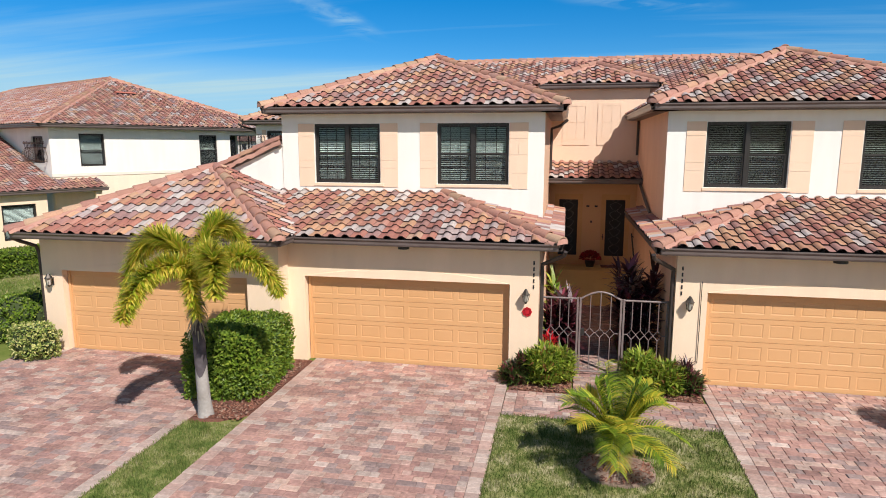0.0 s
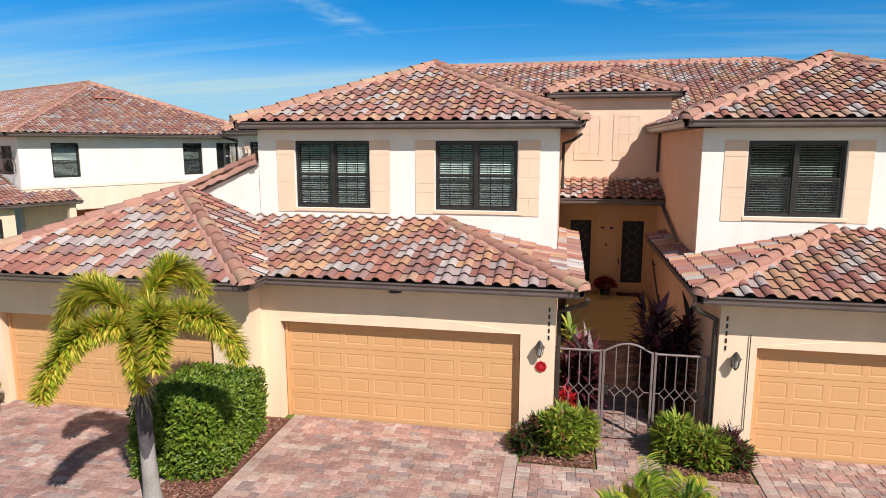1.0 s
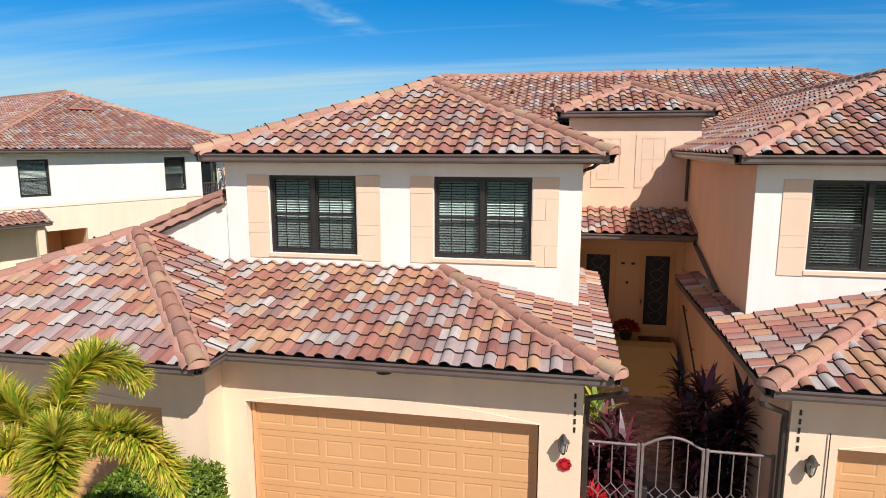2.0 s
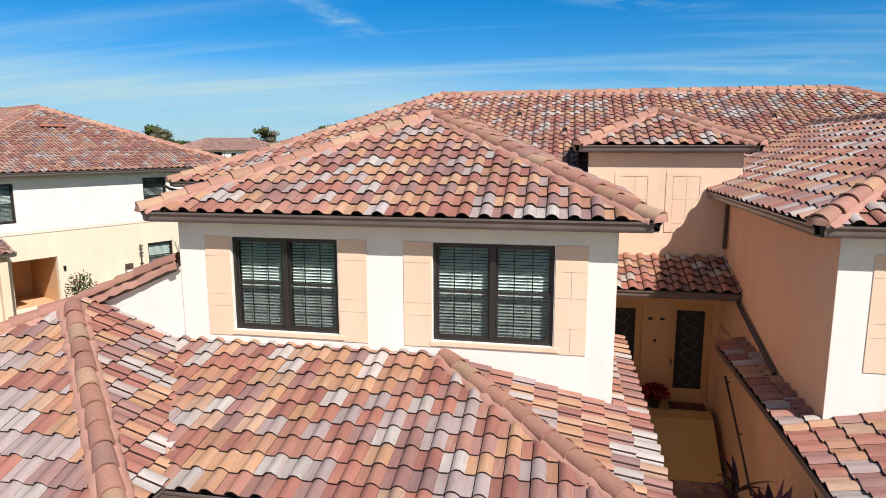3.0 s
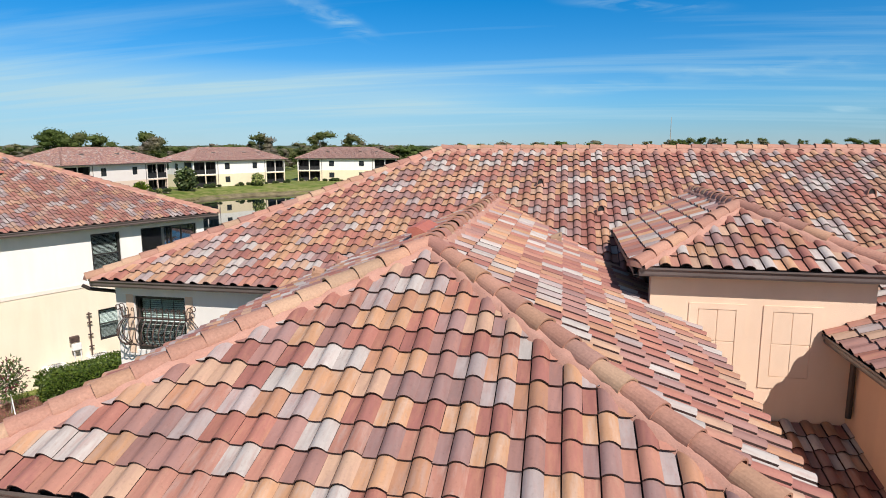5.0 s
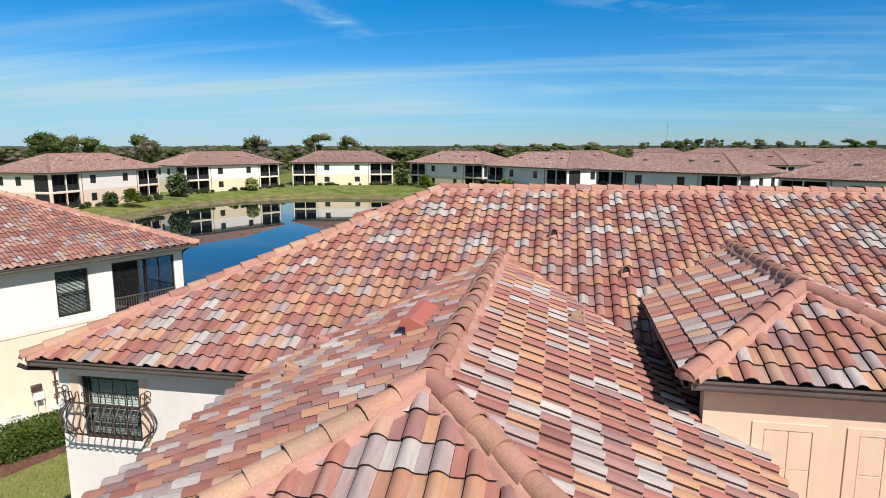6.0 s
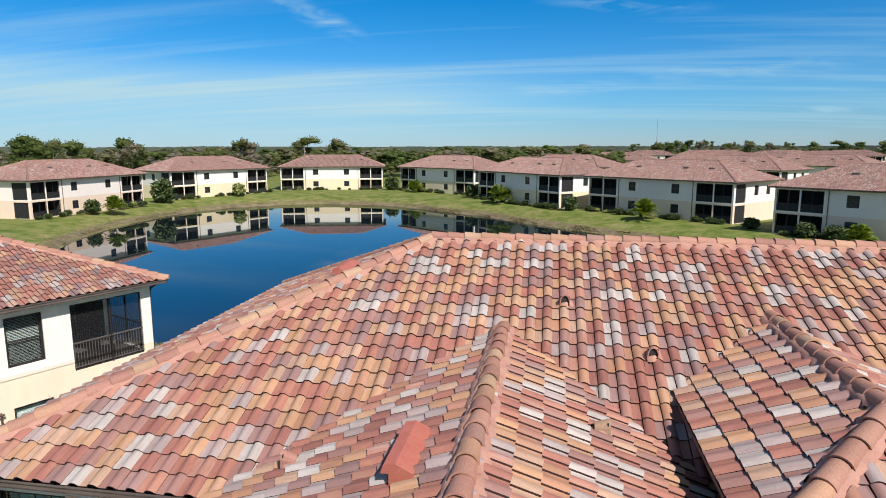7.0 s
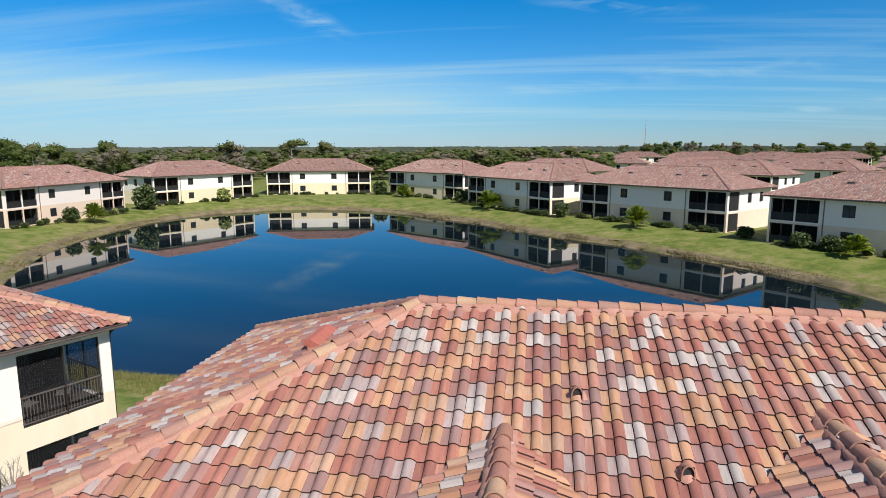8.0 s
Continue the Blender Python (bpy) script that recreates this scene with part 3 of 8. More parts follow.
def tile_faces(low=False):
    """One S-shaped roof tile as faces of (u, s, w): its rolled top, and its thick uncoated nose with the slot, both
    near black for shade.
    """
    pr = [(a * TW, h * 0.95) for a, h in (PROFILE_LOW if low else PROFILE)]
    s0, s1, up, lo, th = -0.035, TE + 0.02, 0.038, 0.0, 0.013
    top, nose = [], []
    for (u, h), (v, k) in zip(pr, pr[1:]):
        if v - u < 0.001:
            continue
        # slot faces join the noses, so the gap's shade is in their colour
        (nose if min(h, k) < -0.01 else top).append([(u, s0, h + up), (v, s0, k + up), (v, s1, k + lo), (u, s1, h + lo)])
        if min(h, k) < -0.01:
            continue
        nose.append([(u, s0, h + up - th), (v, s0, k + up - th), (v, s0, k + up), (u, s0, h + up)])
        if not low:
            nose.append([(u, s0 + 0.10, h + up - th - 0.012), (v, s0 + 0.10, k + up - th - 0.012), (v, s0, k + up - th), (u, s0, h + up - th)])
    if not low:
        # under the next course pan and roll are one piece
        pan, roll = pr[3], pr[6]
        top.append([(pan[0], s1, pan[1] + lo), ((pan[0] + roll[0]) / 2, s1 - 0.006, lo), (roll[0], s1, roll[1] + lo)])
    return top, nose


def two_part_mesh(name, top, nose, mat):
    """A mesh of coated tops and bare, shade-dark noses and slots, each with its own material."""
    g = Geo()
    g.add(top)
    n = len(g.f)
    g.add(nose)
    me = g.mesh(name, mat)
    me.materials.append(NOSESHADE)
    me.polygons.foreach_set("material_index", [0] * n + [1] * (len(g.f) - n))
    me.shade_smooth()
    me.set_sharp_from_angle(angle=radians(38))
    return me


TILE_FULL, TILE_LOW = tile_faces(), tile_faces(True)
TILE_BACK = [[(a * TW, -0.03, h + 0.05), (b * TW, -0.03, k + 0.05), (b * TW, TE + 0.02, k), (a * TW, TE + 0.02, h)] for (a, h), (b, k) in zip(((0.0, 0.012), (0.27, 0.07), (0.6, 0.006)), ((0.27, 0.07), (0.6, 0.006), (1.0, 0.012)))]
g, g2 = Geo(), Geo()
for face in TILE_FULL[0]:
    g.poly(face)
for face in TILE_FULL[1]:
    g2.poly(face)
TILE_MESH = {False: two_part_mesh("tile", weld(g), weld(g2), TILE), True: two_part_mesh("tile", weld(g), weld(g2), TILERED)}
rng = random.Random(4)


def roof_face(parent, origin, u_dir, ze, slope, plan, near=None, low=False, name="roof", red=False):
    """A tiled roof plane. origin: the eave's start; u_dir: along the eave; plan: convex outline of (along, inward run), counter-clockwise.
    near: (u0, u1, r0, r1), the stretch whose whole tiles are objects of their own."""
    th = math.atan(slope)
    cs, sn = math.cos(th), math.sin(th)
    U = Vector((u_dir[0], u_dir[1], 0)).normalized()
    V = Vector((-U.y, U.x, 0))
    S = V * cs + Vector((0, 0, sn))
    N = U.cross(S)
    O = Vector((origin[0], origin[1], ze))
    M = Matrix((U, S, N)).transposed().to_4x4()
    M.translation = O
    poly = [(u, r / cs) for u, r in plan]
    deck = Geo()
    deck.poly([(u, s, 0.0) for u, s in poly])
    deck.poly([(u, s, -0.07) for u, s in reversed(poly)])
    for i in range(len(poly)):
        a, b = poly[i], poly[(i + 1) % len(poly)]
        deck.poly([(*a, -0.07), (*b, -0.07), (*b, 0.0), (*a, 0.0)])
    ob = part(name, deck, FELT, parent, "blended terracotta and grey barrel-tile roof plane", m=M)
    lip = [(u, s - 0.095 if s < 1e-6 else s) for u, s in poly]
    # tiles stop short of the hips, where mortar takes over
    lines = []
    for k in range(len(lip)):
        (ax, ay), (bx, by) = lip[k], lip[(k + 1) % len(lip)]
        ln = math.hypot(bx - ax, by - ay)
        o = 0.15 if bx < ax - 1e-6 and abs(by - ay) > 0.1 else 0.0
        lines.append((ax - (by - ay) / ln * o, ay + (bx - ax) / ln * o, bx - ax, by - ay))
    meet = []
    for k in range(len(lines)):
        px, py, dx, dy = lines[k - 1]
        qx, qy, ex, ey = lines[k]
        t = ((qx - px) * ey - (qy - py) * ex) / (dx * ey - dy * ex)
        meet.append((px + dx * t, py + dy * t))
    lip = meet
    us, ss = [p[0] for p in poly], [p[1] for p in poly]
    rest, noses = Geo(), Geo()
    src = (TILE_BACK, []) if low == "back" else TILE_LOW if low else TILE_FULL
    for j in range(int((max(ss) + 0.07) / TE) + 1):
        for i in range(int(math.floor(min(us) / TW)), int(max(us) / TW) + 2):
            u0, s0 = (i - 0.45) * TW, j * TE - 0.07
            corners = [(u0, s0), (u0 + TW, s0), (u0 + TW, s0 + TE + 0.02), (u0, s0 + TE + 0.02)]
            inside = True
            for k in range(len(lip)):
                ax, ay = lip[k]
                bx, by = lip[(k + 1) % len(lip)]
                d = [(bx - ax) * (q[1] - ay) - (by - ay) * (q[0] - ax) for q in corners]
                if max(d) < 0:
                    inside = None
                    break
                if min(d) < -1e-6:
                    inside = False
            if inside is None:
                continue
            du, ds, dw, tilt = rng.uniform(-0.004, 0.004), rng.uniform(-0.008, 0.008), rng.uniform(0, 0.006), rng.uniform(-0.012, 0.012)
            if inside and near and near[0] <= u0 <= near[1] and near[2] <= s0 * cs <= near[3]:
                t = new("tile", TILE_MESH[red])
                t.parent = ob
                t.matrix_basis = Matrix.Translation((u0 + du, s0 + ds, 0.012 + dw)) @ Matrix.Rotation(tilt, 4, "Z")
                continue
            for fa, dest in [(f, rest) for f in src[0]] + [(f, noses) for f in src[1]]:
                pts = [(u0 + du + p[0] - tilt * p[1], s0 + ds + p[1], 0.012 + dw + p[2]) for p in fa]
                if not inside:
                    pts = clip_poly(pts, lip)
                    if not pts:
                        continue
                dest.poly(pts)
    if rest.v:
        t = new("tiles", two_part_mesh("tiles", weld(rest), weld(noses), TILEFAR if low else TILERED if red else TILE))
        t.parent = ob
        t["kind"] = "stuff"
    return ob


def cap_geo(step, seg, r):
    """One half-round ridge cap, wider at its lower end, along local y."""
    g, m = Geo(), seg + 1
    for s, rr, lift in ((-0.03, r, 0.042), (step + 0.02, r * 0.86, 0.022)):
        for inner in (0.0, 0.022):
            for k in range(m):
                t = math.pi * k / seg
                g.v.append(((rr - inner) * math.cos(t), s, (rr - inner) * 0.95 * math.sin(t) + lift))
    for k in range(seg):
        g.f.append((k, k + 1, 2 * m + k + 1, 2 * m + k))
        g.f.append((m + k, m + k + 1, k + 1, k))
    return g


CAP_MESH = cap_geo(0.41, 13, 0.15).mesh("ridge_cap", CAP)


def ridge_line(parent, a, b, low=False, bed=1.0):
    """A row of overlapping half-round caps from the lower end a to the upper end b, bedded in mortar."""
    a, b = Vector(a), Vector(b)
    d = (b - a).normalized()
    if d.z > 0.1:
        a = a - d * 0.09
    sd = d.cross(Vector((0, 0, 1))).normalized()
    up = sd.cross(d)
    total = (b - a).length
    n = max(1, round(total / 0.41))
    step = total / n
    mo = Geo()
    k = max(3, int(total / 0.12)) if not low else 1
    for i in range(k + 1):
        c = a + d * (0.03 + (total - 0.03) * i / k)
        slim = bed * min(1.0, 0.72 + 0.9 * (c - a).length)
        for o, h in ((-0.25, -0.12), (-0.20, 0.035), (-0.12, 0.06), (0.12, 0.06), (0.20, 0.035), (0.25, -0.12)):
            q = c + sd * (o * slim + rng.uniform(-0.035, 0.035) * (abs(o) > 0.15)) + up * ((h if i > 1 else max(h, -0.02)) + rng.uniform(-0.022, 0.022))
            mo.v.append(tuple(q))
    for i in range(k):
        for e in range(5):
            mo.f.append((i * 6 + e, i * 6 + e + 1, i * 6 + e + 7, i * 6 + e + 6))
    q = len(mo.v)
    rim = [a - d * 0.03 + sd * (0.16 * math.cos(t)) + up * (0.01 + 0.14 * math.sin(t)) for t in (math.pi * e / 8 for e in range(9))]
    mo.v.extend(tuple(p) for p in rim)
    mo.v.append(tuple(a - d * 0.10 + up * 0.05))
    mo.f.extend((q + e, q + e + 1, q + 9) for e in range(8))
    ob = part("ridge", mo, CAPFAR if low else MORTAR, parent, "terracotta ridge caps bedded in pinkish mortar", smooth=True)
    M = Matrix((sd, d, up)).transposed().to_4x4()
    caps = Geo()
    for i in range(n):
        M.translation = a + d * (i * step) + sd * rng.uniform(-0.01, 0.01) + up * rng.uniform(-0.004, 0.008)
        T = M @ Matrix.Rotation(rng.uniform(-0.035, 0.035), 4, "Z") @ Matrix.Diagonal((1, step / 0.41, 1, 1))
        if low:
            caps.add(CAP_LOW, T)
        else:
            c = new("ridge_cap", CAP_MESH)
            c.parent = ob
            c.matrix_basis = T
    if low:
        t = part("ridge_cap_run", caps, CAPFAR, ob)
        t["kind"] = "stuff"
    return ob


CAP_LOW = cap_geo(0.41, 4, 0.14)


GUT = [(0.0, -0.01), (0.0, -0.156), (0.08, -0.156), (0.095, -0.12), (0.095, -0.072), (0.125, -0.03), (0.125, 0.0), (0.112, 0.0), (0.112, -0.022), (0.083, -0.062), (0.083, -0.138), (0.012, -0.138), (0.012, -0.01)]


def eave(parent, a, b, out, depth=0.42, ze=0.0):
    """Fascia, gutter and soffit along an eave from a to b (plan points); out: outward way; depth: overhang to the wall."""
    fa = Geo()
    fa.sweep([(0.0, -0.16), (0.0, -0.005), (-0.03, -0.005), (-0.03, -0.16)], (*a, ze), (*b, ze), out)
    part("fascia", fa, GUTTER, parent)
    gu = Geo()
    gu.sweep(GUT, (*a, ze + 0.012), (*b, ze + 0.012), out)
    part("gutter", gu, GUTTER, parent, "brown metal gutter")
    so = Geo()
    so.sweep([(-0.03, -0.16), (-0.03, -0.14), (-depth, -0.14), (-depth, -0.16)], (*a, ze), (*b, ze), out)
    part("soffit", so, SOFFIT, parent)


def wall(parent, a, b, z0, z1, mat, openings=(), thick=0.22, name="wall", label=""):
    """A wall whose outer face runs from a to b with its outside on the right of that way; openings of (u0, u1, z0, z1) go through it."""
    a, b = Vector((*a, 0)), Vector((*b, 0))
    d = (b - a).normalized()
    inn = Vector((-d.y, d.x, 0))
    L = (b - a).length
    us = sorted({0.0, L, *(o[0] for o in openings), *(o[1] for o in openings)})
    zs = sorted({z0, z1, *(o[2] for o in openings), *(o[3] for o in openings)})
    g = Geo()

    def P(u, z, t):
        q = a + d * u + inn * t
        return (q.x, q.y, z)

    def hole(u, z):
        return any(o[0] < u < o[1] and o[2] < z < o[3] for o in openings)

    for i in range(len(us) - 1):
        for j in range(len(zs) - 1):
            if hole((us[i] + us[i + 1]) / 2, (zs[j] + zs[j + 1]) / 2):
                continue
            u, v, p, q = us[i], us[i + 1], zs[j], zs[j + 1]
            g.poly([P(u, p, 0), P(v, p, 0), P(v, q, 0), P(u, q, 0)])
            g.poly([P(u, q, thick), P(v, q, thick), P(v, p, thick), P(u, p, thick)])
    for u0, u1, p, q in list(openings):
        g.poly([P(u0, p, 0), P(u0, q, 0), P(u0, q, thick), P(u0, p, thick)])
        g.poly([P(u1, q, 0), P(u1, p, 0), P(u1, p, thick), P(u1, q, thick)])
        g.poly([P(u0, q, 0), P(u1, q, 0), P(u1, q, thick), P(u0, q, thick)])
        g.poly([P(u1, p, 0), P(u0, p, 0), P(u0, p, thick), P(u1, p, thick)])
    g.poly([P(0, z1, 0), P(L, z1, 0), P(L, z1, thick), P(0, z1, thick)])
    g.poly([P(0, z0, 0), P(0, z1, 0), P(0, z1, thick), P(0, z0, thick)])
    g.poly([P(L, z0, 0), P(L, z0, thick), P(L, z1, thick), P(L, z1, 0)])
    return part(name, weld(g), mat, parent, label)


def hip_roof(parent, x0, x1, y0, y1, ze, slope, near=None, low=False, red=False):
    """A hipped roof over a rectangle, ridge along its longer side."""
    w, d = x1 - x0, y1 - y0
    h = min(w, d) / 2
    fr = [(0, 0), (w, 0), (w - h, h), (h, h)] if w > d else [(0, 0), (w, 0), (h, h)]
    sd = [(0, 0), (d, 0), (h, h)] if w > d else [(0, 0), (d, 0), (d - h, h), (h, h)]
    for o, u, pl in (((x0, y0), (1, 0), fr), ((x1, y0), (0, 1), sd), ((x1, y1), (-1, 0), fr), ((x0, y1), (0, -1), sd)):
        roof_face(parent, o, u, ze, slope, pl, low=low, red=red)
    zr = ze + slope * h
    if w > d:
        ends = ((x0 + h, (y0 + y1) / 2, zr), (x1 - h, (y0 + y1) / 2, zr))
        own = ((ends[0], ((x0, y0), (x0, y1))), (ends[1], ((x1, y0), (x1, y1))))
    else:
        ends = (((x0 + x1) / 2, y0 + h, zr), ((x0 + x1) / 2, y1 - h, zr))
        own = ((ends[0], ((x0, y0), (x1, y0))), (ends[1], ((x0, y1), (x1, y1))))
    for top, cs in own:
        for c in cs:
            ridge_line(parent, (*c, ze), top, low)
    if (Vector(ends[0]) - Vector(ends[1])).length > 0.1:
        ridge_line(parent, ends[0], ends[1], low)

# ---- the near townhouse building ----
AX = 0.94            # the mirror line between the two entry-court units
house = tagged(empty("townhouse"), "cream and peach stucco townhouse with brown gutters and blended barrel-tile roofs", "house")
SL, SLG = 0.4167, 0.25


def mx(x):
    return 2 * AX - x


# upper wings: front hips with ridges running back into the main roof
for side in (1, -1):
    X = (lambda x: x) if side == 1 else mx
    xl, xr, yf = -8.11, -0.11 if side == 1 else -0.19, 16.2
    half = (xr - xl) / 2
    zr = 6.2 + SL * half
    x0, x1 = sorted((X(xl), X(xr)))
    near = (0, 9, 0, 5) if side == 1 else None
    roof_face(house, (x0, yf), (1, 0), 6.2, SL, [(0, 0), (x1 - x0, 0), (half, half)], near=near)
    back = 28.2 - yf
    roof_face(house, (x1, yf), (0, 1), 6.2, SL, [(0, 0), (back - half + 0.1, 0), (back, half), (half, half)], near=(4, 12, 2.3, 5) if side == 1 else None)
    roof_face(house, (x0, yf + back), (0, -1), 6.2, SL, [(half - 0.1, 0), (back, 0), (back - half, half), (0, half)], near=None)
    xm = (x0 + x1) / 2
    ridge_line(house, (x0, yf, 6.2), (xm, yf + half, zr))
    ridge_line(house, (x1, yf, 6.2), (xm, yf + half, zr))
    ridge_line(house, (xm, yf + half, zr), (xm, 28.1, zr + 0.01))
    eave(house, (x0, yf), (x1, yf), (0, -1), 0.42, 6.17)
    eave(house, (x1, yf), (x1, 24.2), (1, 0), 0.55, 6.17)
    eave(house, (x0, yf), (x0, 24.2), (-1, 0), 0.55, 6.17)
    # garage front roof with a hip at the court corner
    ge, gt = 13.38, 16.48
    run = gt - ge
    a, b = X(-6.2), X(-0.1)
    u0, u1 = sorted((a, b))
    if side == 1:
        roof_face(house, (u0, ge), (1, 0), 3.12, SLG, [(0.15, 0), (u1 - u0, 0), (u1 - u0 - run, run), (-1.71, run)], near=(0.6, 7, 0, 3.3))
        roof_face(house, (b, ge), (0, 1), 3.12, SLG, [(0, 0), (run, 0), (run, run)])
        roof_face(house, (b, ge + run), (0, 1), 3.12, SLG, [(0, 0), (7.16 - run, 0), (7.16 - run, 0.45), (0, 0.45)])
    else:
        roof_face(house, (u0, ge), (1, 0), 3.12, SLG, [(0, 0), (10.0, 0), (10.0, run), (run, run)], near=None)
        roof_face(house, (b, gt), (0, -1), 3.12, SLG, [(0, 0), (run, 0), (0, run)])
        roof_face(house, (b, ge + 7.16), (0, -1), 3.12, SLG, [(0, 0), (7.16 - run, 0), (7.16 - run, 0.45), (0, 0.45)])
    ridge_line(house, (b, ge, 3.12), (b - side * run, gt, 3.12 + SLG * run))
    eave(house, (u0 + (0.1 if side == 1 else 0), ge), (u1 if side == 1 else 12.0, ge), (0, -1), 0.5, 3.1)
    eave(house, (b, ge), (b, ge + 7.16), (side, 0), 0.4, 3.1)

# the far garage's pyramid hip
PX0, PX1, PY0 = -12.93, -6.15, 12.6
ph = (PX1 - PX0) / 2
pz = 3.15 + SL * ph
roof_face(house, (PX0, PY0), (1, 0), 3.15, SL, [(0, 0), (2 * ph, 0), (ph, ph)])
roof_face(house, (PX1, PY0), (0, 1), 3.15, SL, [(0, 0), (0.9, 0), (3.88, 1.79), (3.88, ph), (ph, ph)])
roof_face(house, (PX0, 22.0), (0, -1), 3.15, SL, [(0, 0), (22.0 - PY0, 0), (22.0 - PY0 - ph, ph), (0, ph)])
ridge_line(house, (PX1, PY0, 3.15), (PX0 + ph, PY0 + ph, pz))
ridge_line(house, (PX0, PY0, 3.15), (PX0 + ph, PY0 + ph, pz))
eave(house, (PX0, PY0), (PX1, PY0), (0, -1), 0.65, 3.13)
eave(house, (PX0, PY0), (PX0, 22.0), (-1, 0), 0.09, 3.13)
eave(house, (PX1, PY0), (PX1, 13.38), (1, 0), 0.3, 3.13)

# the lean-to roof beside the upper wing
roof_face(house, (-9.95, 24.0), (0, -1), 4.38, SL, [(0, 0), (7.5, 0), (7.5, 2.2), (0, 2.2)])
ridge_line(house, (-9.98, 16.5, 4.40), (-7.78, 16.5, 4.40 + SL * 2.2), bed=0.5)

# the main hipped roof
MX0, MX1, MY0, MY1 = -13.1, 2 * AX + 13.1, 24.3, 38.35
mw, mh = MX1 - MX0, (MY1 - MY0) / 2
mz = 6.2 + SL * mh
roof_face(house, (MX0, MY0), (1, 0), 6.2, SL, [(0, 0), (mw, 0), (mw - mh, mh), (mh, mh)], near=(5.5, 17.5, 4.2, 7.2))
roof_face(house, (MX1, MY0), (0, 1), 6.2, SL, [(0, 0), (2 * mh, 0), (mh, mh)])
roof_face(house, (MX1, MY1), (-1, 0), 6.2, SL, [(0, 0), (mw, 0), (mw - mh, mh), (mh, mh)], low=True)
roof_face(house, (MX0, MY1), (0, -1), 6.2, SL, [(0, 0), (2 * mh, 0), (mh, mh)])
ml, mr = (MX0 + mh, MY0 + mh, mz), (MX1 - mh, MY0 + mh, mz)
for c, top in (((MX0, MY0), ml), ((MX0, MY1), ml), ((MX1, MY0), mr), ((MX1, MY1), mr)):
    ridge_line(house, (*c, 6.2), top)
ridge_line(house, ml, mr)
eave(house, (MX0, MY0), (-7.0, MY0), (0, -1), 0.6, 6.17)
eave(house, (MX0, MY0), (MX0, MY1), (-1, 0), 0.6, 6.17)
eave(house, (MX0, MY1), (MX1, MY1), (0, 1), 0.6, 6.17)

# the entry tower roof
TX0, TX1, TY0 = -1.03, 2.95, 22.5
th_ = (TX1 - TX0) / 2
tz = 7.27 + SL * th_
roof_face(house, (TX0, TY0), (1, 0), 7.27, SL, [(0, 0), (2 * th_, 0), (th_, th_)])
roof_face(house, (TX1, TY0), (0, 1), 7.27, SL, [(0, 0), (4.3, 0), (4.3 + th_, th_), (th_, th_)])
roof_face(house, (TX0, TY0 + 4.3 + th_), (0, -1), 7.27, SL, [(th_, 0), (4.3 + th_, 0), (4.3, th_), (0, th_)])
ridge_line(house, (TX0, TY0, 7.27), (0.96, TY0 + th_, tz))
ridge_line(house, (TX1, TY0, 7.27), (0.96, TY0 + th_, tz))
ridge_line(house, (0.96, TY0 + th_, tz), (0.96, 28.9, tz))
eave(house, (TX0, TY0), (TX1, TY0), (0, -1), 0.15, 7.24)
eave(house, (TX0, TY0), (TX0, 26.6), (-1, 0), 0.24, 7.24)
eave(house, (TX1, TY0), (TX1, 26.6), (1, 0), 0.24, 7.24)

# the porch roof over the doors
roof_face(house, (-0.55, 21.05), (1, 0), 4.12, 0.29, [(0, 0), (2.98, 0), (2.98, 1.63), (0, 1.63)])
eave(house, (-0.55, 21.05), (2.43, 21.05), (0, -1), 1.44, 4.1)

# walls
UL, UR, UY = -7.75, -0.55, 16.48
WIN = [(-6.80, -4.94), (-3.36, -1.47)]
for side in (1, -1):
    X = (lambda x: x) if side == 1 else mx
    x0, x1 = sorted((X(UL), X(UR)))
    ops = [tuple(sorted((X(p) - x0, X(q) - x0))) + (4.16, 5.75) for p, q in WIN]
    wall(house, (x0, UY), (x1, UY), 3.0, 6.05, CREAM, ops, label="cream upper wall")
    # the court-facing side takes the shade-tinted stucco, the other the plain one
    wall(house, (x1 + 0.003, UY + 0.002), (x1 + 0.003, 24.5), 0.0 if side == 1 else 3.0, 6.05, COURTSHADE if side == 1 else PANEL, label="peach side wall")
    wall(house, (x0 - 0.003, 24.5), (x0 - 0.003, UY + 0.002), 3.0 if side == 1 else 0.0, 6.05, PANEL if side == 1 else COURTSHADE, label="peach side wall")
    gx0, gx1 = sorted((X(-6.9), X(-0.5)))
    do = tuple(sorted((X(-6.03) - gx0, X(-1.15) - gx0))) + (-0.1, 2.11)
    wall(house, (gx0, 13.75), (gx1, 13.75), -0.1, 3.0, PEACH, [do], label="peach garage wall")
    # lower court walls: same stucco with shade and golden bounce mixed in
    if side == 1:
        wall(house, (gx1, 13.97), (gx1, 24.0), -0.1, 3.0, COURTSHADE)
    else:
        wall(house, (gx0, 24.0), (gx0, 13.97), -0.1, 3.0, COURTSHADE)
wall(house, (-12.84, 13.25), (-6.45, 13.25), -0.1, 3.02, PEACH, [(12.84 - 12.27, 12.84 - 7.27, -0.1, 2.1)], label="peach garage wall")
wall(house, (-6.45, 13.47), (-6.45, 13.748), -0.1, 3.02, PEACH)
wall(house, (-12.84, 24.5), (-12.84, 13.47), -0.1, 3.02, PEACH)
# the main block behind
wall(house, (-12.7, 24.53), (-7.0, 24.53), -0.1, 6.05, CREAM, [(0.48, 1.8, 4.44, 5.77)], label="cream rear block wall")
wall(house, (-12.7, 37.7), (-12.7, 24.75), -0.1, 6.05, CREAM)
wall(house, (14.7, 37.7), (-12.7, 37.7), -0.1, 6.05, CREAM)
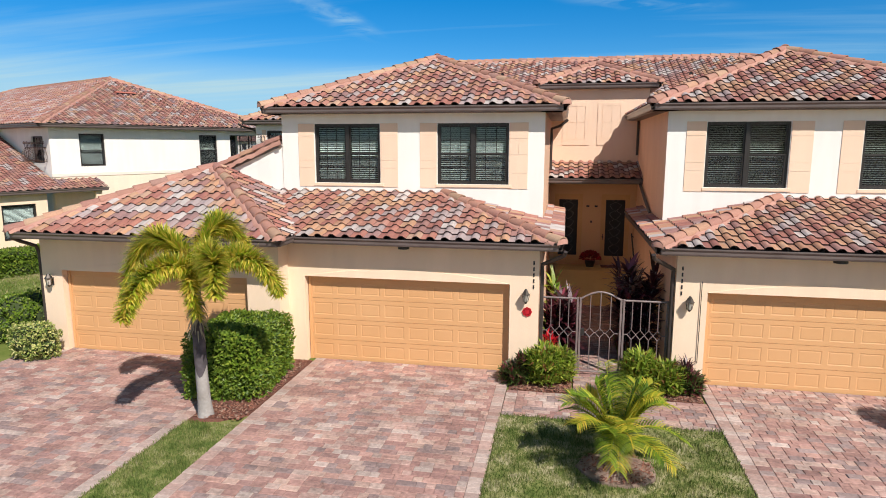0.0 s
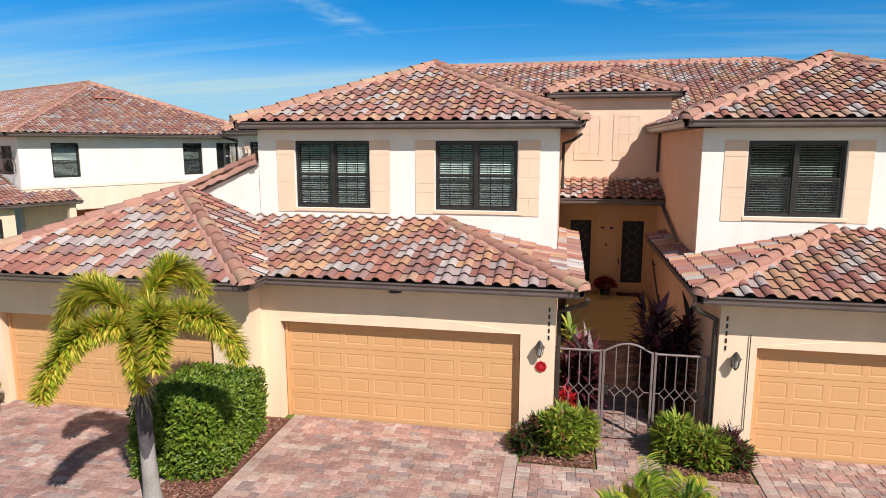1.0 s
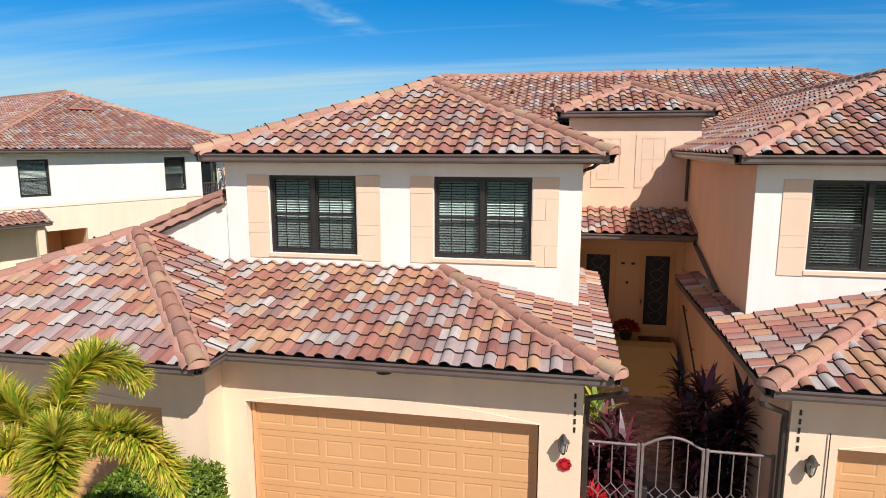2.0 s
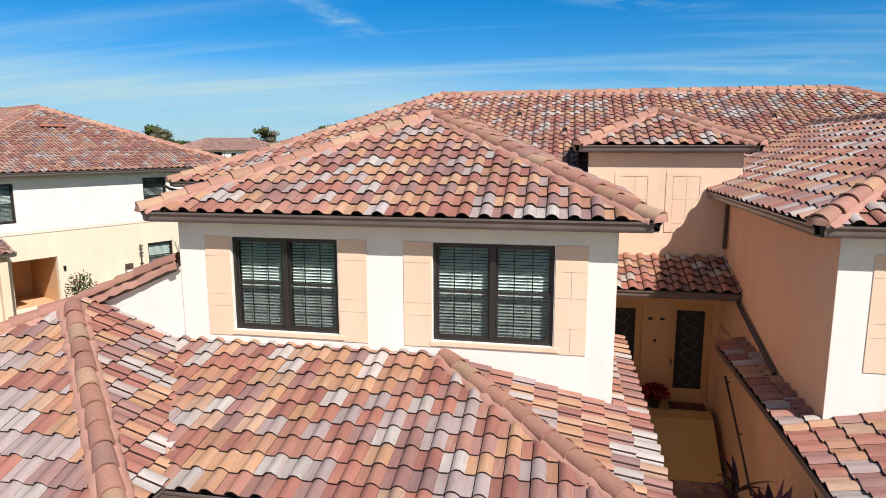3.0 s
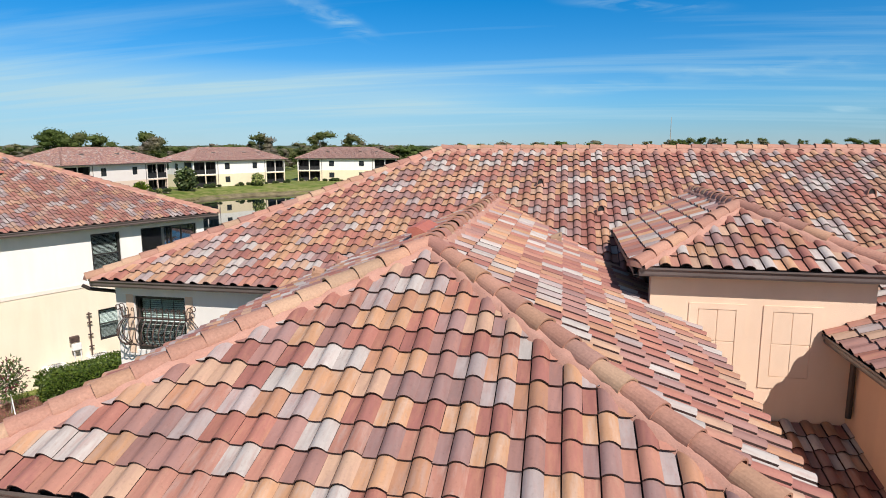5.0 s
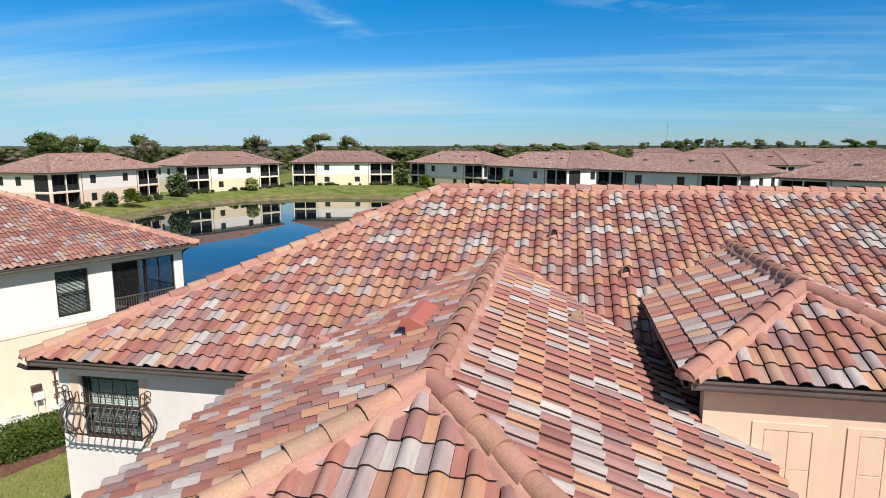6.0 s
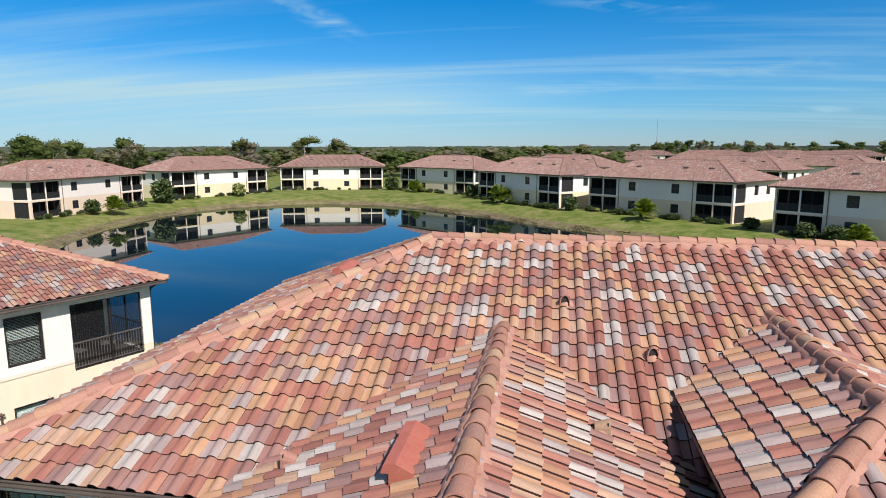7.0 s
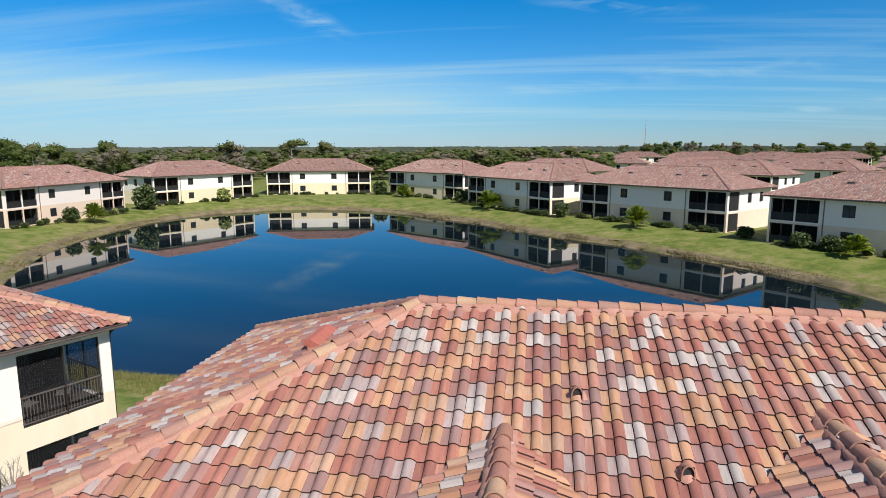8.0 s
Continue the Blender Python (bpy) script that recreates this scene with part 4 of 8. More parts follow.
wall(house, (14.7, 24.8), (14.7, 37.5), -0.1, 6.05, CREAM)
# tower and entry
# under the porch roof the wall colour is darkened for its shade
wall(house, (-0.8, 22.5), (2.7, 22.5), 0.0, 4.1, ENTRYSHADE, [(0.45, 1.42, 1.0, 3.5), (2.06, 3.03, 1.0, 3.5)], label="tan entry wall with the porch shade in its colour")
wall(house, (-0.8, 22.68), (2.7, 22.68), 4.1, 7.15, PANEL, label="peach tower wall")

# ---- ground, pond ----
LC = Vector((-26.0, 100.0))
WATER_Z = -1.8


SHORE = [(-38.0, 54.5), (-26.5, 52.6), (-14.0, 56.0), (2.0, 60.0), (20.0, 66.0), (29.0, 74.0), (28.8, 81.5), (20.9, 94.0), (14.4, 102.2), (0.6, 116.5), (-8.6, 125.9), (-25.2, 142.0), (-36.4, 153.0), (-54.6, 157.0), (-66.0, 151.5), (-75.5, 139.0), (-75.5, 121.5), (-72.1, 101.7), (-64.5, 84.7), (-58.0, 73.8), (-48.0, 62.0)]
_polar = sorted((math.atan2(y - LC.y, x - LC.x), math.hypot(x - LC.x, y - LC.y)) for x, y in SHORE)


def SHORE_R(th):
    """The pond's edge: its distance from the middle in that direction."""
    a = [p[0] for p in _polar]
    r = [p[1] for p in _polar]
    return float(np.interp(th, a, r, period=2 * math.pi))


RINGS = [(-6, -3.2), (-1.5, -2.3), (0, -1.8), (0.5, -1.62), (1.3, -1.35), (2.6, -1.11), (4, -0.85), (5.8, -0.6), (8, -0.3), (11.5, -0.03), (14, 0.0), (30, 0.0), (80, 0.0), (250, 0.0), (900, 0.0), (4000, 0.0)]


def ring_sheet(rings, n=180, wob=0.0):
    g = Geo()
    for i in range(n):
        th = 2 * math.pi * i / n - math.pi
        r = sum(SHORE_R(th + k * 0.06) for k in (-2, -1, 0, 1, 2)) / 5
        for o, z in rings:
            q = r + o + (wob * noise.noise((i * 0.35, o * 3.1, 2.0)) if o < 9 else 0)
            g.v.append((LC.x + q * math.cos(th), LC.y + q * math.sin(th), z))
    m = len(rings)
    for i in range(n):
        for k in range(m - 1):
            a, b = i * m + k, ((i + 1) % n) * m + k
            g.f.append((a, a + 1, b + 1, b))
    return g, m, n


gg, m_, n_ = ring_sheet(RINGS, wob=0.7)
gg.f.append(tuple(i * m_ for i in range(n_)))
ground = tagged(part("ground", gg, GRASS, smooth=True), "mown green lawn browning as it slopes down to the pond", "ground", kind="structure")
ground.data.materials.append(MIDLAWN)
ground.data.materials.append(DRYLAWN)
dry = [2] * 5 + [1] * 2 + [0] * (m_ - 8)
ground.data.polygons.foreach_set("material_index", dry * n_ + [2])
bg_, m_, n_ = ring_sheet([(-1.2, -2.1), (0, -1.77), (0.5, -1.57), (1.2, -1.32), (1.7, -1.22), (2.2, -1.4)], n=320, wob=0.8)
bank = tagged(part("pond_bank", bg_, EARTH, smooth=True), "bare dry earth strip round the pond", "bank", kind="structure")
wg = Geo()
wg.v = [(LC.x + (SHORE_R(t) + 1.5) * math.cos(t), LC.y + (SHORE_R(t) + 1.5) * math.sin(t), WATER_Z) for t in (2 * math.pi * i / 90 for i in range(90))]
wg.f = [tuple(range(90))]
tagged(part("pond", wg, WATER), "still dark blue pond mirroring the houses", "water", kind="structure")

# dry grass tufts and stones along the water's edge
r_ = random.Random(61)
tuft = Geo()
for k in range(15000):
    th = r_.uniform(-2.4, 3.9)
    thin = k % 3
    o = r_.gauss(0.6, 0.5) if not thin else 0.5 + abs(r_.gauss(0, 0.9)) * (1 + 0.6 * noise.noise((th * 14, 0, 7)))
    q = SHORE_R(th) + o
    x, y = LC.x + q * math.cos(th), LC.y + q * math.sin(th)
    z = float(np.interp(o, (-1.5, 0, 0.5, 1.3, 4, 8, 11.5, 14), (-2.3, -1.8, -1.6, -1.34, -0.85, -0.3, -0.03, 0.0)))
    h = r_.uniform(0.03, 0.1) if thin else r_.uniform(0.05, 0.2)
    for _k in range(3):
        a = r_.uniform(0, 6.28)
        w = r_.uniform(0.04, 0.1) if thin else r_.uniform(0.04, 0.09)
        n0 = len(tuft.v)
        tuft.v.extend(((x - w * math.cos(a), y - w * math.sin(a), z - 0.1), (x + w * math.cos(a), y + w * math.sin(a), z - 0.1), (x + r_.uniform(-0.2, 0.2), y + r_.uniform(-0.2, 0.2), z + h)))
        tuft.f.append((n0, n0 + 1, n0 + 2))
# shaggy yellow-green growth on the near shore beside the neighbour's house
shag = Geo()
for _ in range(5200):
    x = r_.uniform(-34.0, -19.0)
    th = math.atan2(-46.5 + r_.uniform(-1.5, 1.5), x - LC.x)
    o = 5.5 * r_.random() ** 1.3 - 0.3
    q = SHORE_R(th) + o
    x, y = LC.x + q * math.cos(th), LC.y + q * math.sin(th)
    z = float(np.interp(o, (-1.5, 0, 0.5, 1.3, 4, 8), (-2.3, -1.8, -1.6, -1.34, -0.85, -0.3)))
    h = r_.uniform(0.12, 0.42) * (1 - 0.11 * o) * (1 + 0.5 * noise.noise((x * 0.6, y * 0.6, 3)))
    for _k in range(4):
        a, w = r_.uniform(0, 6.28), r_.uniform(0.015, 0.035)
        n0 = len(shag.v)
        dx, dy = r_.uniform(-0.16, 0.16), r_.uniform(-0.16, 0.16)
        shag.v.extend(((x - w * math.cos(a) + dx * 0.4, y - w * math.sin(a) + dy * 0.4, z - 0.1), (x + w * math.cos(a) + dx * 0.4, y + w * math.sin(a) + dy * 0.4, z - 0.1), (x + dx * 1.6, y + dy * 1.6, z + h)))
        shag.f.append((n0, n0 + 1, n0 + 2))
tagged(part("waterside_grass", shag, SHAG), "shaggy yellow-green grass growing at the pond edge", "grass", kind="stuff")
tagged(part("bank_grass", tuft, DRY), "dry brown grass tufts along the pond edge", "grass", kind="stuff")

# ---- the other townhouses ----
FW, FD = 27.2, 12.9


def far_house(cx, cy, ang, low=True, group="townhouses round the pond", paint=None):
    """A townhouse seen from its pond side: local x along the pond facade, local -y towards the pond."""
    ob = tagged(empty("townhouse", pose(cx, cy, 0, 0, 0, ang)), ("two-storey blush and tan townhouse" if paint else "two-storey cream and yellow townhouse") + " with screened lanais and tiled hip roof", "house", group)
    L = FW / 2
    low_paint, high_paint = paint or (FARGOLD, CREAM)
    lan = [(0.28, 3.1), (3.32, 6.05), (FW - 6.05, FW - 3.32), (FW - 3.1, FW - 0.28)]
    wins = [(8.6, 10.0), (16.8, 18.2)]
    lo, hi = (0.05, 2.66), (3.05, 5.82)
    so = [(0.28, 3.1, *lo), (0.28, 3.1, *hi), (5.6, 6.8, 4.0, 5.5), (9.2, 10.4, 4.0, 5.5)]
    flip = lambda ops: [(FD - 0.44 - v, FD - 0.44 - u, a, b) for u, v, a, b in ops]
    for z0, z1, mat in ((-0.3, 2.9, low_paint), (2.9, 6.05, high_paint)):
        sel = lambda ops: [o for o in ops if z0 < o[2] < z1]
        ops = [(u, v, *z) for u, v in lan for z in (lo, hi)] + [(u, v, p, q) for u, v in wins for p, q in ((0.9, 2.3), (4.0, 5.5))]
        wall(ob, (-L, 0), (L, 0), z0, z1, mat, sel(ops))
        wall(ob, (L, 0.22), (L, FD - 0.22), z0, z1, mat, sel(so))
        wall(ob, (-L, FD - 0.22), (-L, 0.22), z0, z1, mat, flip(sel(so)))
        wall(ob, (L, FD), (-L, FD), z0, z1, mat)
    # solid dark blocks stand in for unlit rooms and lanai depths
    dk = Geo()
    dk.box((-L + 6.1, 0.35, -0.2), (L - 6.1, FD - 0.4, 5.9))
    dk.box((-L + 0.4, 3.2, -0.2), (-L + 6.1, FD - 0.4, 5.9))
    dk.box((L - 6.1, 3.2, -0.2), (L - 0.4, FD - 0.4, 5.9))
    part("interior", dk, INSIDESHADE, ob)
    for s in (-1, 1):
        fl = Geo()
        a, b = sorted((s * (L - 0.23), s * (L - 6.1)))
        fl.box((a, 0.23, 2.75), (b, 3.2, 2.95))
        part("balcony_floor", fl, CREAM, ob)
    for u0, u1 in lan:
        for z0, z1 in (lo, hi):
            sc = Geo()
            x0, x1 = -L + u0, -L + u1
            for x in (x0, (x0 + x1) / 2 - 0.03, x1 - 0.06):
                sc.box((x, 0.06, z0), (x + 0.06, 0.12, z1))
            sc.box((x0, 0.06, z0 + 0.95), (x1, 0.12, z0 + 1.03))
            sc.box((x0, 0.06, z1 - 0.08), (x1, 0.12, z1))
            fr = part("screen", sc, BRONZE, ob, "bronze screen frame with dark mesh")
            me = Geo()
            me.box((x0, 0.085, z0), (x1, 0.09, z0 + 0.95))
            part("lower_mesh", me, SCREEN, fr)
    for u0, u1 in wins:
        for z0, z1 in ((0.9, 2.3), (4.0, 5.5)):
            x0, x1 = -L + u0, -L + u1
            f = Geo()
            for a, b, c, d in ((x0, x1, z0, z0 + 0.07), (x0, x1, z1 - 0.07, z1), (x0, x0 + 0.06, z0, z1), (x1 - 0.06, x1, z0, z1), (x0, x1, (z0 + z1) / 2 - 0.03, (z0 + z1) / 2 + 0.03), ((x0 + x1) / 2 - 0.04, (x0 + x1) / 2 + 0.04, z0, z1)):
                f.box((a, 0.06, c), (b, 0.12, d))
            w = part("window", f, BRONZE, ob)
            p = Geo()
            p.box((x0, 0.10, z0), (x1, 0.105, z1))
            part("pane", p, FARGLASS, w)
    for s in (-1, 1):
        for u0, u1, z0, z1 in so:
            p = Geo()
            p.box((s * (L - 0.1), 0.22 + u0, z0), (s * (L - 0.12), 0.22 + u1, z1))
            part("window", p, FARGLASS if z0 > 3.9 else SCREEN, ob)
    hip_roof(ob, -L - 0.6, L + 0.6, -0.6, FD + 0.6, 6.2, SL, low=low)
    for a, b, o in (((-L - 0.6, -0.6), (L + 0.6, -0.6), (0, -1)), ((L + 0.6, -0.6), (L + 0.6, FD + 0.6), (1, 0)), ((-L - 0.6, -0.6), (-L - 0.6, FD + 0.6), (-1, 0))):
        eave(ob, a, b, o, 0.6, 6.17)
    for x in (-6.0, 3.0, 7.5):
        v = Geo()
        y = FD / 2 - 3.0
        z = 6.2 + SL * (y + 0.6)
        v.box((x, y - 0.25, z - 0.1), (x + 0.9, y + 0.2, z + 0.24), 0.05)
        part("vent", v, GUTTER, ob)
    for s in (-1, 1):
        d = Geo()
        d.tube([(s * (L - 6.6), -0.06, 6.0), (s * (L - 6.6), -0.06, 0.0)], 0.06, 6)
        part("downspout", d, GUTTER, ob)
    return ob


PALE = surface("beige stucco", (0.81, 0.625, 0.475), (0.84, 0.665, 0.515), 0.8, 0.9, 40, 0.2)
FARGLASS = surface("dark reflective glass", (0.02, 0.025, 0.028), (0.035, 0.04, 0.045), 1, 0.08, 20, 0.0)


def along(p, q):
    """Pose numbers for a house whose pond facade runs from p to q as seen from the pond (left to right)."""
    return (p[0] + q[0]) / 2, (p[1] + q[1]) / 2, math.degrees(math.atan2(q[1] - p[1], q[0] - p[0]))


one = far_house(*along((-74.4, 175.2), (-48.0, 182.2)))
SPOTS = [((-85.0, 104.0), (-84.1, 131.0)), ((-85.4, 142.6), (-74.6, 167.6)), ((-42.6, 180.4), (-21.0, 164.0)), ((-18.9, 155.6), (-1.5, 134.7)), ((3.8, 132.6), (23.2, 113.9)), ((26.0, 105.1), (45.5, 86.2))]
blush = far_house(*along(*SPOTS[0]), paint=(PALE, FARWARM))
for k, (p, q) in enumerate(SPOTS[1:]):
    x, y, a = along(p, q)
    copy_thing(blush if k > 2 else one, pose(x, y, 0, 0, 0, a))

# houses of the rows behind
BACK = [(-2.0, 188.0, -40), (22.0, 264.0, -15), (84.0, 400.0, 0), (128.0, 396.0, 0), (36.0, 172.0, -45), (66.0, 200.0, -45), (72.0, 150.0, -48), (104.0, 214.0, -40), (58.0, 240.0, -20), (96.0, 262.0, -10), (150.0, 300.0, -20),
        (200.0, 330.0, 0), (140.0, 225.0, -40), (-16.0, 400.0, 5), (20.0, 420.0, 0), (98.0, 172.0, -46), (62.0, 296.0, 0), (118.0, 330.0, 8), (70.0, 122.0, -50), (160.0, 262.0, -15), (240.0, 380.0, 0), (170.0, 410.0, 5), (45.0, 210.0, 40),
        (56.0, 408.0, 0), (106.0, 436.0, 5), (150.0, 372.0, 0), (190.0, 376.0, -5), (216.0, 424.0, 0), (264.0, 404.0, 0), (102.0, 335.0, -10), (180.0, 344.0, 10), (230.0, 334.0, -5), (280.0, 440.0, 0)]
back_a = far_house(*BACK[0], low="back", group="townhouses of the rows behind")
back_b = far_house(*BACK[1], low="back", group="townhouses of the rows behind", paint=(PALE, FARWARM))
for k, (x, y, a) in enumerate(BACK[2:]):
    copy_thing(back_b if k % 3 == 1 else back_a, pose(x, y, 0, 0, 0, a))

# ---- windows, doors and fittings of the near house ----
def bar(g, x0, x1, z0, z1, y0, y1, ch=0.004):
    g.box((x0, y0, z0), (x1, y1, z1), ch)


def window(parent, m, w, h, cols=2, grille=(2, 1), blind=True, slat=0.58, name="window"):
    """A dark bronze single-hung window unit set in a wall opening: local x across, z up, -y outward, origin at the opening's lower left."""
    fr = Geo()
    t = 0.05
    y0, y1 = 0.05, 0.13
    bar(fr, 0, w, 0, t, y0, y1)
    bar(fr, 0, w, h - t, h, y0, y1)
    bar(fr, 0, t, t, h - t, y0, y1)
    bar(fr, w - t, w, t, h - t, y0, y1)
    cw = (w - 2 * t - (cols - 1) * 0.1) / cols
    for i in range(1, cols):
        x = t + i * cw + (i - 1) * 0.1
        bar(fr, x, x + 0.1, t, h - t, y0 - 0.015, y1)
    ob = part(name, fr, BRONZE, parent, "dark bronze window frame", m=m)
    gr = Geo()
    for i in range(cols):
        x = t + i * (cw + 0.1)
        for k, (za, zb, yy) in enumerate(((t, h * 0.5 + 0.02, y0 + 0.01), (h * 0.5 - 0.02, h - t, y0 + 0.035))):
            sa = Geo()
            s = 0.035
            bar(sa, x, x + cw, za, za + s + 0.012, yy, yy + 0.03)
            bar(sa, x, x + cw, zb - s, zb, yy, yy + 0.03)
            bar(sa, x, x + s, za + s, zb - s, yy, yy + 0.03)
            bar(sa, x + cw - s, x + cw, za + s, zb - s, yy, yy + 0.03)
            part("sash", sa, BRONZE, ob)
            pa = Geo()
            pa.box((x + s, yy + 0.012, za + s), (x + cw - s, yy + 0.018, zb - s))
            p = part("pane", pa, GLASS, ob)
            p.visible_shadow = False
            if k == 0 and blind:
                bs = Geo()
                bs.box((x + s, yy - 0.004, za + s), (x + cw - s, yy - 0.003, zb - s))
                part("insect_screen", bs, BUGSCREEN, ob)
            for c in range(1, grille[0] + 1):
                xc = x + cw * c / (grille[0] + 1)
                gr.box((xc - 0.009, yy + 0.004, za + s), (xc + 0.009, yy + 0.011, zb - s))
            for c in range(1, grille[1] + 1):
                zc = za + (zb - za) * c / (grille[1] + 1)
                gr.box((x + s, yy + 0.004, zc - 0.008), (x + cw - s, yy + 0.011, zc + 0.008))
        if blind:
            bl = Geo()
            n = int((h - 2 * t) / 0.052)
            for k in range(n):
                z = t + 0.02 + k * 0.052
                a = slat + rng.uniform(-0.05, 0.05)
                dy, dz = 0.025 * math.cos(a), 0.025 * math.sin(a)
                bl.poly([(x + 0.02, 0.20 - dy, z - dz), (x + cw - 0.02, 0.20 - dy, z - dz), (x + cw - 0.02, 0.20 + dy, z + dz), (x + 0.02, 0.20 + dy, z + dz)])
                bl.poly([(x + 0.02, 0.20 - dy, z - dz - 0.003), (x + 0.02, 0.20 + dy, z + dz - 0.003), (x + cw - 0.02, 0.20 + dy, z + dz - 0.003), (x + cw - 0.02, 0.20 - dy, z - dz - 0.003)])
            b = part("blind", bl, BLIND, ob, "white horizontal slat blind")
            b["kind"] = "stuff"
    if gr.v:
        part("grille", gr, BRONZE, ob)
    # shallow near-black box: the room's lack of light is in its colour
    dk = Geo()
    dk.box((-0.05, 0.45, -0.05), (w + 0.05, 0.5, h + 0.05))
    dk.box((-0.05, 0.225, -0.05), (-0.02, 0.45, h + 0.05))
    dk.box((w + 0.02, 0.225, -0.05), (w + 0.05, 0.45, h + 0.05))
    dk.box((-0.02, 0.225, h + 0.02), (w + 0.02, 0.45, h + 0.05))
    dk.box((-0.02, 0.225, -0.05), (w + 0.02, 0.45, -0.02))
    part("interior", dk, INSIDESHADE, ob)
    return ob


def shutter(parent, x0, x1, y, z0, z1, split):
    """A raised stucco shutter panel, scored into boards."""
    ob = None
    gap = 0.005
    rows = [0, 0.24, 0.52, 0.76, 1.0] if split else [0, 0.3, 0.42, 0.8, 1.0]
    for k in range(4):
        a, b = z0 + (z1 - z0) * rows[k] + gap / 2, z0 + (z1 - z0) * rows[k + 1] - gap / 2
        cols = [(x0, x1)]
        if split and k in (0, 2):
            xm = (x0 + x1) / 2
            cols = [(x0, xm - gap / 2), (xm + gap / 2, x1)]
        for c0, c1 in cols:
            g = Geo()
            g.box((c0, y - 0.014, a), (c1, y - 0.0005, b), 0.002)
            if ob is None:
                ob = part("shutter", g, PANEL, parent, "apricot scored stucco shutter")
            else:
                part("board", g, PANEL, ob)
    return ob


def garage_door(parent, x0, x1, y, h):
    """A four-section stamped steel door."""
    w = x1 - x0
    sh = h / 4
    door = None
    for s in range(4):
        g = Geo()
        z0, z1 = s * sh + 0.004, (s + 1) * sh - 0.004
        n = 8
        us = [x0 + w * k / n for k in range(n + 1)]
        dp = 0.007
        for k in range(n):
            a, b = us[k], us[k + 1]
            p, q = a + 0.055, b - 0.055
            r, t = z0 + 0.1, z1 - 0.1
            o = [(a, y, z0), (b, y, z0), (b, y, z1), (a, y, z1)]
            i1 = [(p, y, r), (q, y, r), (q, y, t), (p, y, t)]
            e = 0.022
            i2 = [(p + e, y + dp, r + e), (q - e, y + dp, r + e), (q - e, y + dp, t - e), (p + e, y + dp, t - e)]
            f = 0.045
            i3 = [(p + f, y + 0.003, r + f), (q - f, y + 0.003, r + f), (q - f, y + 0.003, t - f), (p + f, y + 0.003, t - f)]
            for A, B in ((o, i1), (i1, i2), (i2, i3)):
                for c in range(4):
                    d = (c + 1) % 4
                    g.poly([A[c], A[d], B[d], B[c]])
            g.poly(i3)
        g.box((x0, y + 0.02, z0 - 0.004), (x1, y + 0.05, z1 + 0.004))
        g.poly([(x0, y, z1), (x1, y, z1), (x1, y + 0.03, z1), (x0, y + 0.03, z1)])
        g.poly([(x0, y + 0.03, z0), (x1, y + 0.03, z0), (x1, y, z0), (x0, y, z0)])
        if door is None:
            door = part("garage_door", weld(g), DOORPAINT, parent, "tan stamped-panel garage door, closed")
        else:
            part("door_section", weld(g), DOORPAINT, door)
    fr = Geo()
    fr.box((x0 - 0.06, y - 0.03, 0), (x0, y + 0.04, h + 0.05), 0.004)
    fr.box((x1, y - 0.03, 0), (x1 + 0.06, y + 0.04, h + 0.05), 0.004)
    fr.box((x0, y - 0.03, h), (x1, y + 0.04, h + 0.05), 0.004)
    part("door_frame", fr, DOORPAINT, door)
    bk = Geo()
    bk.box((x0 - 0.1, y + 0.06, -0.05), (x1 + 0.1, y + 0.1, h + 0.1))
    part("backing", bk, INSIDESHADE, door)
    return door


def arch_trim(parent, x0, x1, y, z):
    """A shallow arched stucco band over a garage opening."""
    g = Geo()
    n = 24
    t = 0.014
    for k in range(n):
        pts = []
        for q in (k, k + 1):
            u = q / n
            pts.append((x0 + (x1 - x0) * u, z + 0.23 * 4 * u * (1 - u) * 0.98 + 0.002))
        (a, ha), (b, hb) = pts
        g.poly([(a, y - t, z), (b, y - t, z), (b, y - t, hb), (a, y - t, ha)])
        g.poly([(a, y - t, ha), (b, y - t, hb), (b, y, hb), (a, y, ha)])
        g.poly([(a, y, z), (b, y, z), (b, y - t, z), (a, y - t, z)])
    part("arch_band", weld(g), PEACH, parent)


for side in (1, -1):
    X = (lambda x: x) if side == 1 else mx
    for k, (p, q) in enumerate(WIN):
        a, b = sorted((X(p), X(q)))
        window(house, pose(a, UY, 4.16), b - a, 1.59, grille=(2, 1) if a < 0.96 else (0, 0), slat=0.58 if a < 0.96 else 0.12)
        shutter(house, a - 0.47, a - 0.015, UY, 4.05, 5.76, False)
        shutter(house, b + 0.015, b + 0.50, UY, 4.05, 5.76, (k == 1) == (side == 1))
        g = Geo()
        g.box((a - 0.04, UY - 0.03, 4.075), (b + 0.1, UY - 0.0005, 4.155), 0.006)
        part("window_sill", g, PANEL, house)
    a, b = sorted((X(-5.95), X(-1.23)))
    garage_door(house, a, b, 13.93, 2.05)
    arch_trim(house, a - 0.08, b + 0.08, 13.75, 2.11)
garage_door(house, -12.19, -7.35, 13.43, 2.04)
arch_trim(house, -12.27, -7.27, 13.25, 2.10)
window(house, pose(-12.22, 24.53, 4.44), 1.32, 1.33, cols=1, grille=(3, 1))
for xx in (-12.43, -10.88):
    g = Geo()
    g.box((xx, 24.518, 4.36), (xx + 0.19, 24.5295, 5.8), 0.003)
    part("shutter", g, PANEL, house, "apricot stucco shutter")

